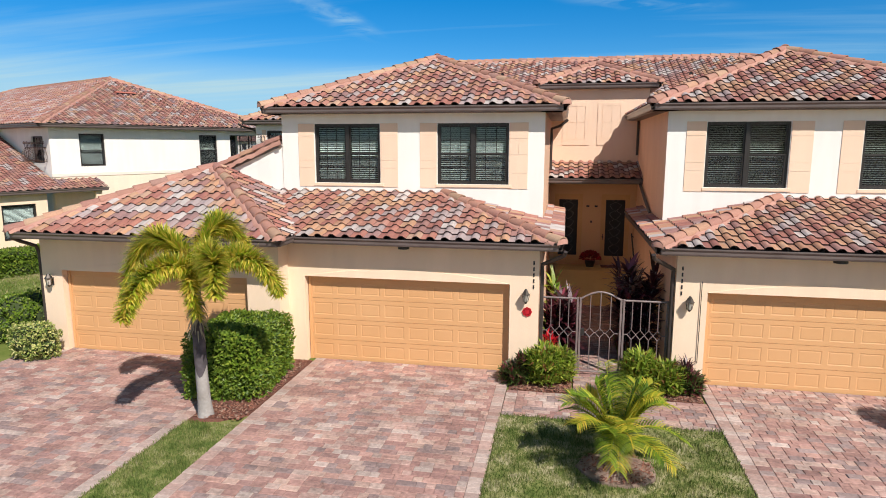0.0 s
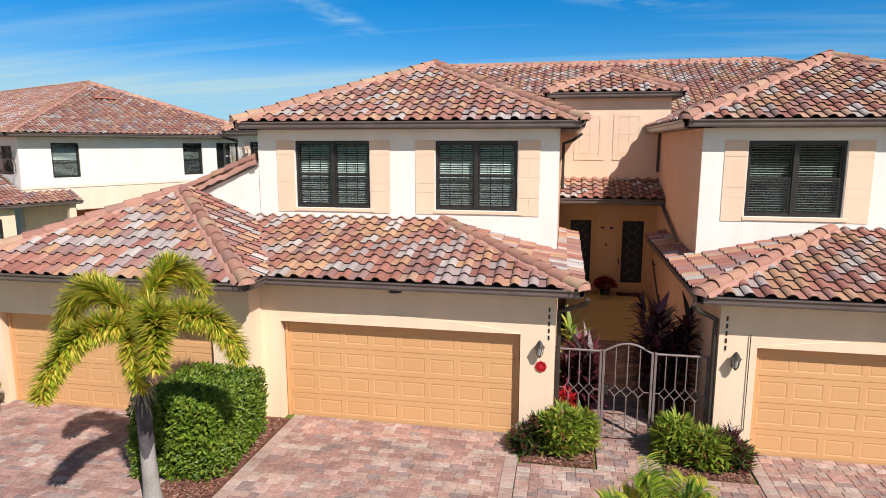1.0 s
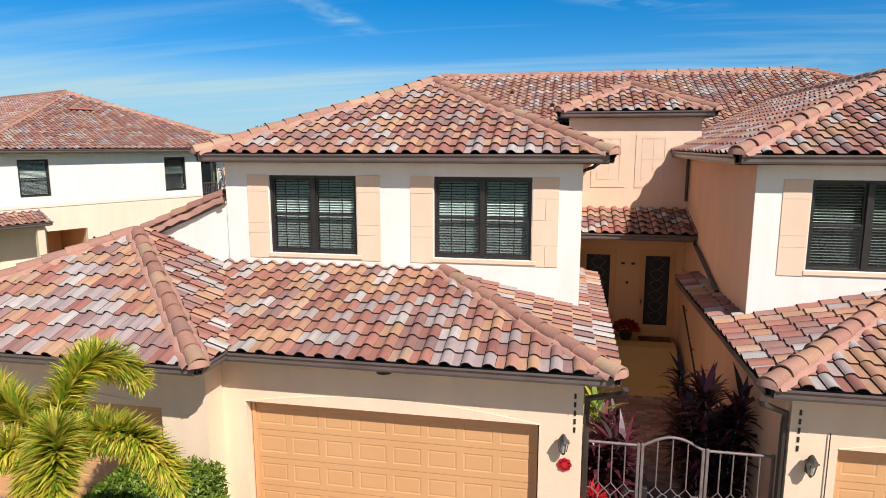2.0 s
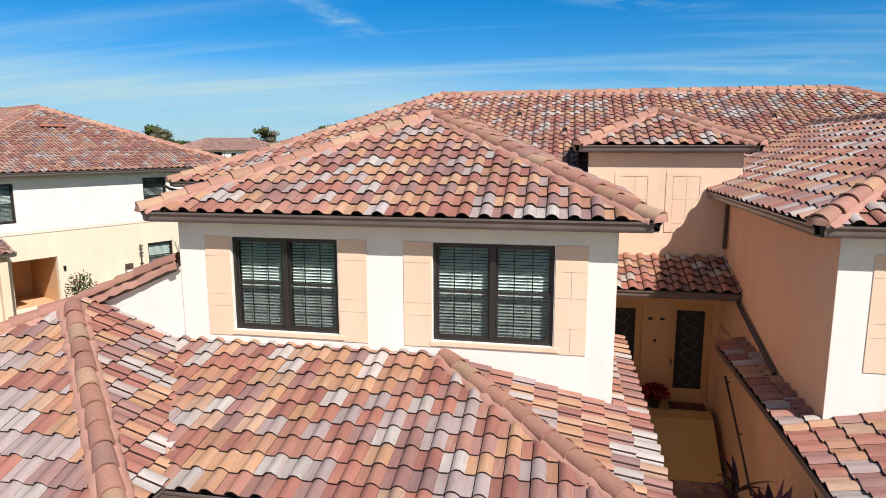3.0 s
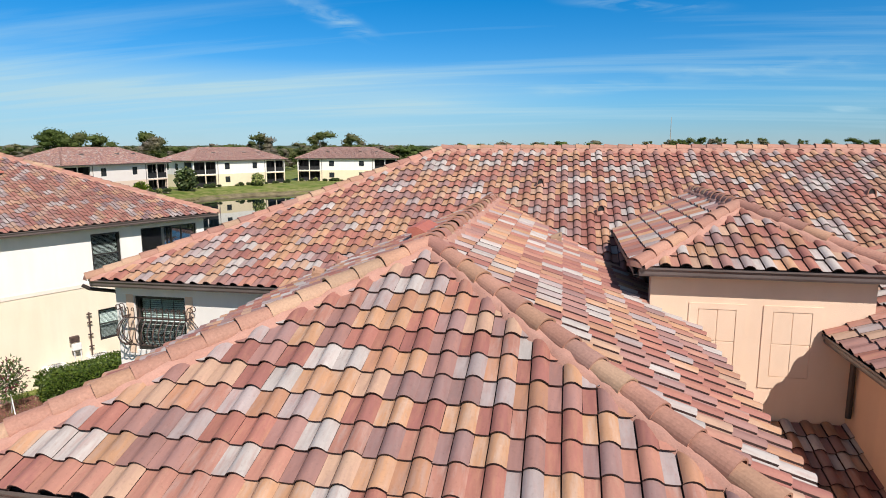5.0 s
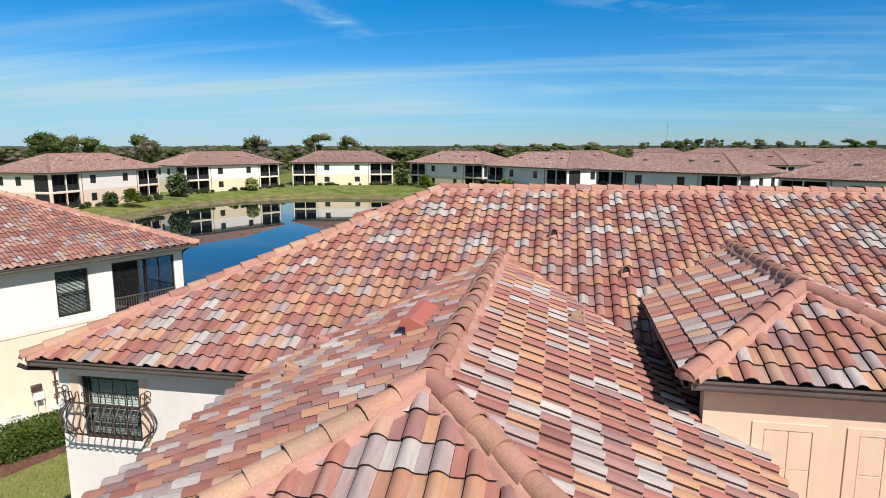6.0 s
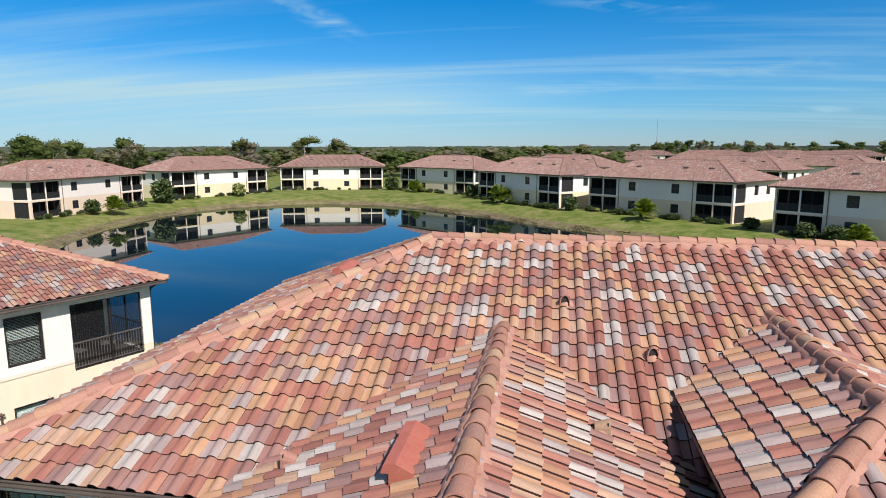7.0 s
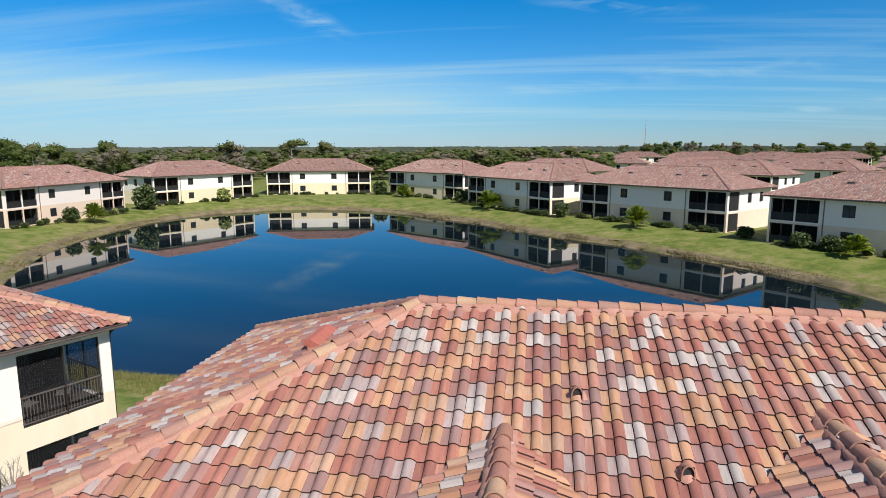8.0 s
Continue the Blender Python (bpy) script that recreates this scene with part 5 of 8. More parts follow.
# raised panels with sunk fields on the tower
for x0 in (-0.16, 1.02):
    g = Geo()
    z0, z1, x1 = 5.19, 6.62, x0 + 0.92
    for a, b, c, d in ((x0, x0 + 0.15, z0, z1), (x1 - 0.16, x1, z0, z1), (x0 + 0.15, x1 - 0.16, z0, z0 + 0.2), (x0 + 0.15, x1 - 0.16, z1 - 0.1, z1)):
        g.box((a, 22.664, c), (b, 22.6795, d))
    p = part("wall_panel", weld(g), PANEL, house)
    for c0, c1 in ((0.16, 0.45), (0.465, 0.75)):
        for r0, r1 in ((z0 + 0.21, 5.955), (5.97, z1 - 0.11)):
            g = Geo()
            g.box((x0 + c0, 22.672, r0), (x0 + c1, 22.6795, r1), 0.002)
            part("board", g, PANEL, p)

# gable wall under the lean-to roof
g = Geo()
z_at = lambda x: 5.27 + (x + 7.75) * SL
g.poly([(-9.95, 16.5, 3.2), (-7.77, 16.5, 3.2), (-7.77, 16.5, z_at(-7.77)), (-9.95, 16.5, z_at(-9.95))])
g.poly([(-9.95, 16.7, 3.2), (-9.95, 16.7, z_at(-9.95)), (-7.77, 16.7, z_at(-7.77)), (-7.77, 16.7, 3.2)])
part("gable_wall", g, CREAM, house)
g = Geo()
for u0, u1, d0, d1 in ((-0.11, 0.0, 16.44, 16.5), (-0.03, 0.02, 16.42, 16.44)):
    g.poly([(-10.05, d0, z_at(-10.05) + u0), (-7.76, d0, z_at(-7.76) + u0), (-7.76, d0, z_at(-7.76) + u1), (-10.05, d0, z_at(-10.05) + u1)])
    g.poly([(-10.05, d0, z_at(-10.05) + u0), (-10.05, d1, z_at(-10.05) + u0), (-7.76, d1, z_at(-7.76) + u0), (-7.76, d0, z_at(-7.76) + u0)])
    g.poly([(-10.05, d0, z_at(-10.05) + u1), (-7.76, d0, z_at(-7.76) + u1), (-7.76, d1, z_at(-7.76) + u1), (-10.05, d1, z_at(-10.05) + u1)])
part("rake_board", g, GUTTER, house, "brown rake fascia")


# entry doors, landing and steps
LEADING = surface("grey lead came", (0.16, 0.15, 0.14), (0.24, 0.22, 0.2), 6, 0.5)


def entry_door(x0, x1, y, z0, z1):
    g = Geo()
    w = 0.16
    for a, b, c, d in ((x0, x0 + w, z0, z1), (x1 - w, x1, z0, z1), (x0 + w, x1 - w, z0, z0 + 0.32), (x0 + w, x1 - w, z1 - 0.2, z1)):
        g.box((a, y, c), (b, y + 0.05, d), 0.006)
    ob = part("entry_door", g, OCHRE, house, "ochre door with a tall leaded glass light")
    p = Geo()
    p.box((x0 + w, y + 0.02, z0 + 0.32), (x1 - w, y + 0.03, z1 - 0.2))
    part("pane", p, SCREEN, ob, "dark leaded glass")
    zc = z0 + 0.4
    while zc < z1 - 0.3:
        for s in (1, -1):
            xm = (x0 + x1) / 2
            c = Geo()
            c.tube([(xm, y + 0.012, zc), (xm + s * 0.12, y + 0.012, zc + 0.1), (xm + s * 0.2, y + 0.012, zc + 0.22), (xm + s * 0.06, y + 0.012, zc + 0.3)], 0.006, 4)
            part("came", c, LEADING, ob, "pale leaded scroll")
        zc += 0.3
    k = Geo()
    k.tube([(x0 + 0.08, y - 0.05, z0 + 1.0), (x0 + 0.08, y, z0 + 1.0)], 0.03, 8)
    k.tube([(x0 + 0.08, y - 0.05, z0 + 0.9), (x0 + 0.08, y - 0.05, z0 + 1.1)], 0.012, 6)
    part("handle", k, BRONZE, ob, "dark lever handle")


entry_door(-0.35, 0.62, 22.56, 1.0, 3.5)
entry_door(1.26, 2.23, 22.56, 1.0, 3.5)
g = Geo()
for x in (0.8, 1.08):
    g.box((x - 0.05, 22.47, 3.05), (x + 0.05, 22.4995, 3.11), 0.004)
g.box((0.9, 22.47, 2.5), (0.96, 22.4995, 2.57), 0.004)
part("door_bell", g, BRONZE, house)
steps = tagged(empty("entry_ramp"), "smooth golden painted ramp and landing before the doors", "ramp")
g = Geo()
g.box((-0.26, 21.9, -0.05), (2.2, 22.48, 1.0), 0.01)
part("landing", g, GOLD, steps)
g = Geo()
for x in (-0.26, 2.2):
    g.v.extend(((x, 20.42, -0.05), (x, 21.899, -0.05), (x, 21.899, 0.998), (x, 21.6, 0.955), (x, 20.42, 0.05)))
g.f = [(0, 1, 2, 3, 4), (9, 8, 7, 6, 5), (0, 4, 9, 5), (4, 3, 8, 9), (3, 2, 7, 8), (2, 1, 6, 7), (1, 0, 5, 6)]
part("slope", g, GOLD, steps)
g = Geo()
g.box((1.3, 22.0, 1.0005), (2.15, 22.42, 1.02), 0.005)
tagged(part("door_mat", g, MULCH), "dark brown coir mat before the door", "mat")
hr = tagged(empty("handrail"), "dark metal handrail fixed to the side wall", "rail")
g = Geo()
g.tube([(2.12, 18.3, 1.0), (2.12, 19.2, 1.57), (2.12, 20.6, 2.4)], 0.022, 8)
part("rail", g, BRONZE, hr)
for y, z in ((18.4, 1.06), (19.4, 1.69), (20.5, 2.34)):
    g = Geo()
    g.tube([(2.12, y, z), (2.2, y, z - 0.04)], 0.012, 6)
    part("bracket", g, BRONZE, hr)


# downspouts
def downspout(pts, parent=None):
    g = Geo()
    g.tube(pts, 0.045, 8)
    part("downspout", g, SPOUT, parent or house, "dark brown metal downspout")


for side in (1, -1):
    X = (lambda x: x) if side == 1 else mx
    downspout([(X(0.05), 13.25, 2.97), (X(0.03), 13.3, 2.88), (X(-0.28), 13.62, 2.68), (X(-0.44), 13.78, 2.58), (X(-0.44), 13.82, 2.4), (X(-0.44), 13.82, 0.05)])
downspout([(2.36, 20.98, 4.0), (2.36, 20.92, 3.9), (2.36, 18.4, 3.28)])
downspout([(2.36, 22.42, 6.0), (2.36, 22.44, 5.8), (2.36, 22.44, 4.85)])
downspout([(-13.3, 24.2, 6.05), (-13.2, 24.3, 5.95), (-12.88, 24.75, 5.8), (-12.78, 24.95, 5.5), (-12.78, 24.95, 0.1)])
downspout([(0.02, 20.6, 5.98), (-0.2, 20.6, 5.8), (-0.48, 20.6, 5.7), (-0.48, 20.62, 5.4), (-0.48, 20.62, 4.4)])
downspout([(-13.0, 12.6, 3.0), (-12.95, 12.8, 2.88), (-12.9, 13.2, 2.7), (-12.9, 13.28, 2.5), (-12.9, 13.3, 0.05)])

# soffit lights
for x, y, z in ((-3.53, 13.5, 2.95), (mx(-3.53), 13.5, 2.95)):
    g = Geo()
    g.tube([(x, y, z - 0.07), (x, y, z - 0.05), (x, y, z)], 0.13, 16)
    tagged(part("soffit_light", g, BRONZE), "dark round downlight under the eave", "light", "soffit lights")


# wall lanterns
def lantern(x, y, z):
    ob = tagged(empty("wall_lantern", pose(x, y, z) @ Matrix.Diagonal((0.82, 0.82, 0.82, 1))), "weathered bronze coach lantern on a scrolled bracket", "lamp", "wall lanterns")
    g = Geo()
    g.box((-0.05, -0.02, -0.14), (0.05, 0.0, 0.1), 0.006)
    part("backplate", g, LAMPMETAL, ob)
    g = Geo()
    g.tube([(0, -0.02, -0.1), (0, -0.08, -0.16), (0, -0.15, -0.12), (0, -0.17, -0.02), (0, -0.15, 0.1), (0, -0.14, 0.16)], 0.012, 6)
    part("arm", g, LAMPMETAL, ob)
    g = Geo()
    for k in range(6):
        t = k * math.pi / 3
        a = (0.06 * math.cos(t), -0.15 + 0.06 * math.sin(t), -0.1)
        b = (0.1 * math.cos(t), -0.15 + 0.1 * math.sin(t), 0.1)
        g.tube([a, b], 0.008, 4)
    part("cage", g, LAMPMETAL, ob)
    g = Geo()
    g.tube([(0, -0.15, -0.1), (0, -0.15, 0.1)], 0.052, 6, 0.09)
    part("glass", g, LAMPGLASS, ob)
    g = Geo()
    g.tube([(0, -0.15, 0.1), (0, -0.15, 0.13), (0, -0.15, 0.2), (0, -0.15, 0.25)], 0.13, 6, 0.02)
    part("cap", g, LAMPMETAL, ob)
    g = Geo()
    g.tube([(0, -0.15, -0.16), (0, -0.15, -0.1)], 0.02, 6, 0.06)
    part("base_cup", g, LAMPMETAL, ob)


LAMPMETAL = surface("weathered lamp bronze", (0.045, 0.037, 0.03), (0.13, 0.11, 0.09), 12, 0.5, 60, 0.2, metal=0.5)
LAMPGLASS = surface("frosted seeded glass", (0.5, 0.47, 0.4), (0.6, 0.56, 0.48), 9, 0.25)
lantern(-0.78, 13.75, 1.84)
lantern(mx(-0.78), 13.75, 1.84)
lantern(-12.56, 13.25, 1.82)

# plain bars where the wall numbers are, a red medallion, a thin conduit
RED = surface("red enamel", (0.5, 0.01, 0.02), (0.6, 0.02, 0.03), 8, 0.35)
for X in (lambda x: x, mx):
    num = tagged(empty("wall_plate", pose(X(-0.62), 13.75, 0)), "column of small dark bars on the stucco wall", "sign")
    for k in range(5):
        g = Geo()
        g.box((-0.017, -0.012, 2.57 - 0.135 * k), (0.017, -0.0005, 2.655 - 0.135 * k), 0.004)
        part("bar", g, BRONZE, num)
med = tagged(empty("medallion", pose(-0.75, 13.75, 1.5)), "red enamel rosette fixed to the garage wall", "ornament")
for k in range(8):
    g = Geo()
    t = k * math.pi / 4
    g.tube([(0.07 * math.cos(t), -0.012, 0.07 * math.sin(t)), (0.07 * math.cos(t), -0.024, 0.07 * math.sin(t))], 0.042, 8)
    part("petal", g, RED, med)
g = Geo()
g.tube([(0, -0.002, 0), (0, -0.03, 0)], 0.05, 10)
part("disc", g, RED, med)
g = Geo()
g.tube([(mx(-1.02), 13.72, 0.55), (mx(-1.02), 13.72, 2.35)], 0.008, 6)
part("conduit", g, BRONZE, house)


# roof vents and the hooded off-ridge vent
def roof_point(x, y, face):
    if face == "main":
        return 6.2 + SL * (y - MY0)
    if face == "wing_l":
        return 6.2 + SL * (x + 8.11)
    return 6.2 + SL * (-0.11 - x)


def pipe_vent(x, y, face, turn):
    """A stubby vent under a bent tile: dark mouth, hood and a rough mortar bed. turn: the way its mouth faces."""
    z = roof_point(x, y, face) + 0.07
    ob = tagged(empty("roof_vent", pose(x, y, z, 0, 0, turn)), "mortared terracotta pipe vent on the tiled roof", "vent", "roof vents")
    g = Geo()
    for y0, rise in ((-0.13, 0.19), (0.10, 0.12)):
        for q in (0.105, 0.085):
            for k in range(9):
                t = math.pi * k / 8
                g.v.append((q * math.cos(t), y0, -0.05 + (rise + 0.05 - 0.105 + q) * math.sin(t) ** 0.6))
    for k in range(8):
        g.f.extend(((k, k + 1, k + 19, k + 18), (k + 9, k + 10, k + 1, k), (k + 27, k + 28, k + 10, k + 9)))
    part("hood", g, CAP, ob)
    # dark plate across the mouth, for the shade inside it
    g = Geo()
    g.box((-0.088, -0.10, -0.06), (0.088, -0.085, 0.15))
    part("opening", g, INSIDESHADE, ob)
    g = Geo()
    for k in range(14):
        t = k * 2 * math.pi / 14
        for q, zz in ((0.09, 0.04), (0.15, 0.02), (0.2 + 0.05 * math.sin(k * 2.7 + x), -0.07)):
            g.v.append((q * math.cos(t), 0.03 + q * math.sin(t), zz + 0.015 * math.sin(k * 1.9)))
    for k in range(14):
        m = (k + 1) % 14
        for e in range(2):
            g.f.append((3 * k + e, 3 * k + e + 1, 3 * m + e + 1, 3 * m + e))
    part("mortar_collar", g, MORTAR, ob, smooth=True)


pipe_vent(-6.95, 24.45, "wing_l", -90)
pipe_vent(-2.45, 25.22, "wing_r", 90)
pipe_vent(-2.92, 28.98, "main", 0)
pipe_vent(-1.39, 27.6, "main", 0)
pipe_vent(5.0, 28.62, "main", 0)
pipe_vent(-6.86, 22.88, "wing_l", -90)
HOODS = ((-4.92, 23.35, 6.2 + SL * 3.19 + 0.05), (-8.2, 31.0, 6.2 + SL * 4.9 + 0.05))
hv = tagged(empty("hooded_vent", pose(*HOODS[0])), "terracotta painted sheet-metal hood on the roof slope", "vent", "hooded vents")
g = Geo()
HL = 0.59
P4 = lambda x, y, h: (x, y, x * SL + h)
for y, k in ((-HL, 0), (HL, 0)):
    g.v.extend([P4(-0.20, y, 0.17), P4(-0.16, y, 0.26), P4(-0.02, y, 0.22), P4(0.19, y, 0.03), P4(0.19, y, -0.02), P4(-0.10, y, -0.02), P4(-0.10, y, 0.13)])
for k in range(7):
    j = (k + 1) % 7
    g.f.append((k, 7 + k, 7 + j, j))
g.f.append(tuple(range(7)))
g.f.append(tuple(reversed(range(7, 14))))
part("hood", g, surface("terracotta metal paint", (0.39, 0.115, 0.08), (0.44, 0.145, 0.10), 5, 0.6, 40, 0.1), hv)
# dark strip under the hood, for the shade in its slot
g = Geo()
g.box((-0.12, -HL + 0.03, -0.12), (-0.105, HL - 0.03, 0.04))
part("vent_slot", g, INSIDESHADE, hv)
copy_thing(hv, pose(*HOODS[1]))

# ---- the neighbouring townhouse: local x along its end wall towards the pond, local -y outward to the near house ----
nb = tagged(empty("townhouse", pose(-30.17, 13.90, 0, 0, 0, 65.26)), "neighbouring cream and peach townhouse with a corner lanai", "house")
N0, N1 = 13.75, 26.95
nops_hi = [(15.12 - N0, 16.36 - N0, 4.12, 5.74), (21.8 - N0, 22.98 - N0, 4.02, 5.75), (23.9 - N0, 26.56 - N0, 3.63, 5.77)]
nops_lo = [(16.0 - N0, 17.75 - N0, 0.5, 2.55), (21.83 - N0, 23.1 - N0, 1.3, 2.6), (23.9 - N0, 26.56 - N0, 0.0, 2.5)]
wall(nb, (N0, 0), (N1, 0), -0.3, 3.63, PALEPEACH, nops_lo + [(23.9 - N0, 26.56 - N0, 3.29, 3.63)], label="pale peach lower wall")
wall(nb, (N0, 0), (N1, 0), 3.63, 6.05, CREAM, nops_hi, label="cream upper wall")
g = Geo()
g.box((N0 - 0.02, -0.025, 3.63), (23.85, -0.0005, 3.79), 0.005)
part("string_course", g, BAND, nb, "blush stucco band")
wall(nb, (N1, 0.22), (N1, 27.0), -0.3, 6.05, CREAM, [(0.3, 3.2, 3.29, 5.77), (0.3, 3.2, 0.0, 2.5)])
wall(nb, (N0, 27.0), (N0, 0.22), -0.3, 6.05, CREAM, [(25.0, 26.3, 4.3, 5.6)])
wall(nb, (N1, 27.22), (N0, 27.22), -0.3, 6.05, CREAM)
hip_roof(nb, 13.22, 27.4, -0.4, 27.7, 6.2, SL, red=True)
eave(nb, (13.22, -0.4), (27.4, -0.4), (0, -1), 0.4, 6.17)
eave(nb, (27.4, -0.4), (27.4, 27.7), (1, 0), 0.45, 6.17)
eave(nb, (13.22, -0.4), (13.22, 27.7), (-1, 0), 0.53, 6.17)
copy_thing(hv, nb.matrix_basis @ pose(19.85, 4.15, 6.2 + SL * 4.55 + 0.04, 0, 0, 90) @ Matrix.Diagonal((0.8, 1.0, 0.62, 1)))
downspout([(27.48, 0.15, 6.05), (27.4, 0.15, 5.95), (27.06, 0.12, 5.8), (27.0, 0.12, 5.6), (27.0, 0.12, 0.1)], nb)
window(nb, pose(15.12, 0, 4.12), 1.24, 1.62, cols=1, grille=(0, 0))
window(nb, pose(21.8, 0, 4.02), 1.18, 1.73, cols=1, grille=(0, 0), slat=0.15)
window(nb, pose(21.83, 0, 1.3), 1.27, 1.3, cols=1, grille=(0, 0))
# entry recess
# recess lining in the stucco darkened for shade
g = Geo()
g.box((16.0, 2.8, 0.0), (17.75, 2.9, 3.1))
g.box((15.9, 0.225, 0.0), (15.99, 2.8, 3.1))
g.box((17.76, 0.225, 0.0), (17.85, 2.8, 3.1))
g.box((16.0, 0.225, 2.56), (17.75, 2.8, 3.1))
g.box((16.0, 0.225, -0.1), (17.75, 2.8, 0.5))
part("entry_recess", g, ENTRYSHADE, nb)
g = Geo()
g.box((16.15, 2.74, 0.5), (17.05, 2.795, 2.5), 0.01)
part("entry_door", g, OCHRE, nb)


def lanai(x0, x1, z0, z1, d):
    """A screened corner balcony: floor, back wall, screen frame and railing."""
    g = Geo()
    g.box((x0 - 0.15, 0.225, z0 - 0.12), (x1 + 0.2, d, z0 - 0.01))
    ob = part("lanai_floor", g, LANAIFLOOR, nb)
    # rear and side walls coloured near black for the lanai's inner shade
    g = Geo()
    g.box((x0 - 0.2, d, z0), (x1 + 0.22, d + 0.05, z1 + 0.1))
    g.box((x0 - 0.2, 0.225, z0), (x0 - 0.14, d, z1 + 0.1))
    part("back_wall", g, INSIDESHADE, ob)
    g = Geo()
    g.box((x0 - 0.14, 0.225, z1 + 0.02), (x1 + 0.2, d, z1 + 0.06))
    part("ceiling", g, SOFFIT, ob)
    vb = Geo()
    vb.box((x0 + 0.5, d - 0.06, z1 - 0.2), (x0 + 1.75, d - 0.02, z1 - 0.14))
    head = part("blind_rail", vb, BRONZE, ob)
    for k in range(13):
        vb = Geo()
        vb.box((x0 + 0.52 + 0.095 * k, d - 0.045, z0 + 0.05), (x0 + 0.575 + 0.095 * k, d - 0.03, z1 - 0.2))
        part("vertical_slat", vb, LANAIRAIL, head, "dim vertical blind slat")
    fr = Geo()
    for x, y in ((x0, 0.06), ((x0 + x1) / 2 + 0.06, 0.0), (x1 - 0.05, 0.06)):
        fr.box((x, y, z0), (x + 0.05, 0.12, z1), 0.004)
    fr.box((x0, 0.06, z1 - 0.05), (x1, 0.12, z1), 0.004)
    fr.box((x0, 0.06, z0), (x1, 0.12, z0 + 0.05), 0.004)
    sf = part("screen_frame", fr, BRONZE, ob)
    sc = Geo()
    sc.box((x0 + 0.05, 0.085, z0 + 0.05), (x1 - 0.05, 0.087, z1 - 0.05))
    part("screen_mesh", sc, BUGSCREEN, sf)
    for y0, y1, xa, xb in ((0.03, 0.06, x0, x1),):
        r = Geo()
        r.box((xa, y0 - 0.02, z0 + 1.0), (xb, y1 + 0.01, z0 + 1.05), 0.004)
        r.box((xa, y0 - 0.01, z0 + 0.1), (xb, y1, z0 + 0.14), 0.004)
        rl = part("railing", r, LANAIRAIL, ob)
        n = 25
        for k in range(n):
            p = Geo()
            x = xa + 0.06 + (xb - xa - 0.12) * k / (n - 1)
            p.box((x - 0.012, y0 + 0.002, z0 + 0.142), (x + 0.012, y1 - 0.006, z0 + 0.998))
            part("baluster", p, LANAIRAIL, rl)
    fr = Geo()
    for y in (0.5, 1.75, 3.0):
        fr.box((N1 + 0.02 - 0.14, y, z0), (N1 - 0.06, y + 0.05, z1), 0.004)
    fr.box((N1 - 0.12, 0.5, z0 + 1.0), (N1 - 0.06, 3.1, z0 + 1.05))
    for k in range(16):
        y = 0.6 + k * 0.155
        fr.box((N1 - 0.1, y, z0 + 0.1), (N1 - 0.08, y + 0.018, z0 + 1.0))
    sf = part("side_screen_frame", fr, BRONZE, ob)
    sc = Geo()
    sc.box((N1 - 0.062, 0.52, z0), (N1 - 0.06, 3.2, z1))
    part("screen_mesh", sc, BUGSCREEN, sf)
    return ob


lanai(23.9, 26.56, 3.29, 5.77, 3.4)
lanai(23.9, 26.56, 0.0, 2.5, 3.4)


def iron_chair(x, y, z, a):
    ob = tagged(empty("patio_chair", nb.matrix_basis @ pose(x, y, z, 0, 0, a)), "weathered grey iron patio chair on the screened lanai", "chair", "lanai chairs")
    g = Geo()
    g.box((-0.24, -0.24, 0.42), (0.24, 0.24, 0.46), 0.01)
    part("seat", g, CHAIRIRON, ob)
    g = Geo()
    g.tube([(-0.22, 0.22, 0.46), (-0.22, 0.3, 0.95), (0, 0.32, 1.0), (0.22, 0.3, 0.95), (0.22, 0.22, 0.46)], 0.016, 6)
    for k in (-0.12, -0.04, 0.04, 0.12):
        g.tube([(k, 0.23, 0.46), (k, 0.31, 0.96)], 0.009, 5)
    part("backrest", g, CHAIRIRON, ob)
    for sx in (-0.22, 0.22):
        for sy in (-0.22, 0.22):
            g = Geo()
            g.tube([(sx, sy, 0.0), (sx, sy, 0.42)], 0.014, 6)
            part("leg", g, BRONZE, ob)


iron_chair(24.5, 1.0, 3.285, 20)
iron_chair(25.7, 1.1, 3.285, -30)
iron_chair(25.1, 2.0, 3.285, 180)
tb = tagged(empty("patio_table", nb.matrix_basis @ pose(25.1, 1.2, 3.285)), "round black iron table on the screened lanai", "table")
g = Geo()
g.tube([(0, 0, 0.68), (0, 0, 0.71)], 0.42, 20)
part("tabletop", g, BRONZE, tb)
g = Geo()
g.tube([(0, 0, 0.0), (0, 0, 0.03), (0, 0, 0.68)], 0.2, 10, 0.03)
part("pedestal", g, BRONZE, tb)


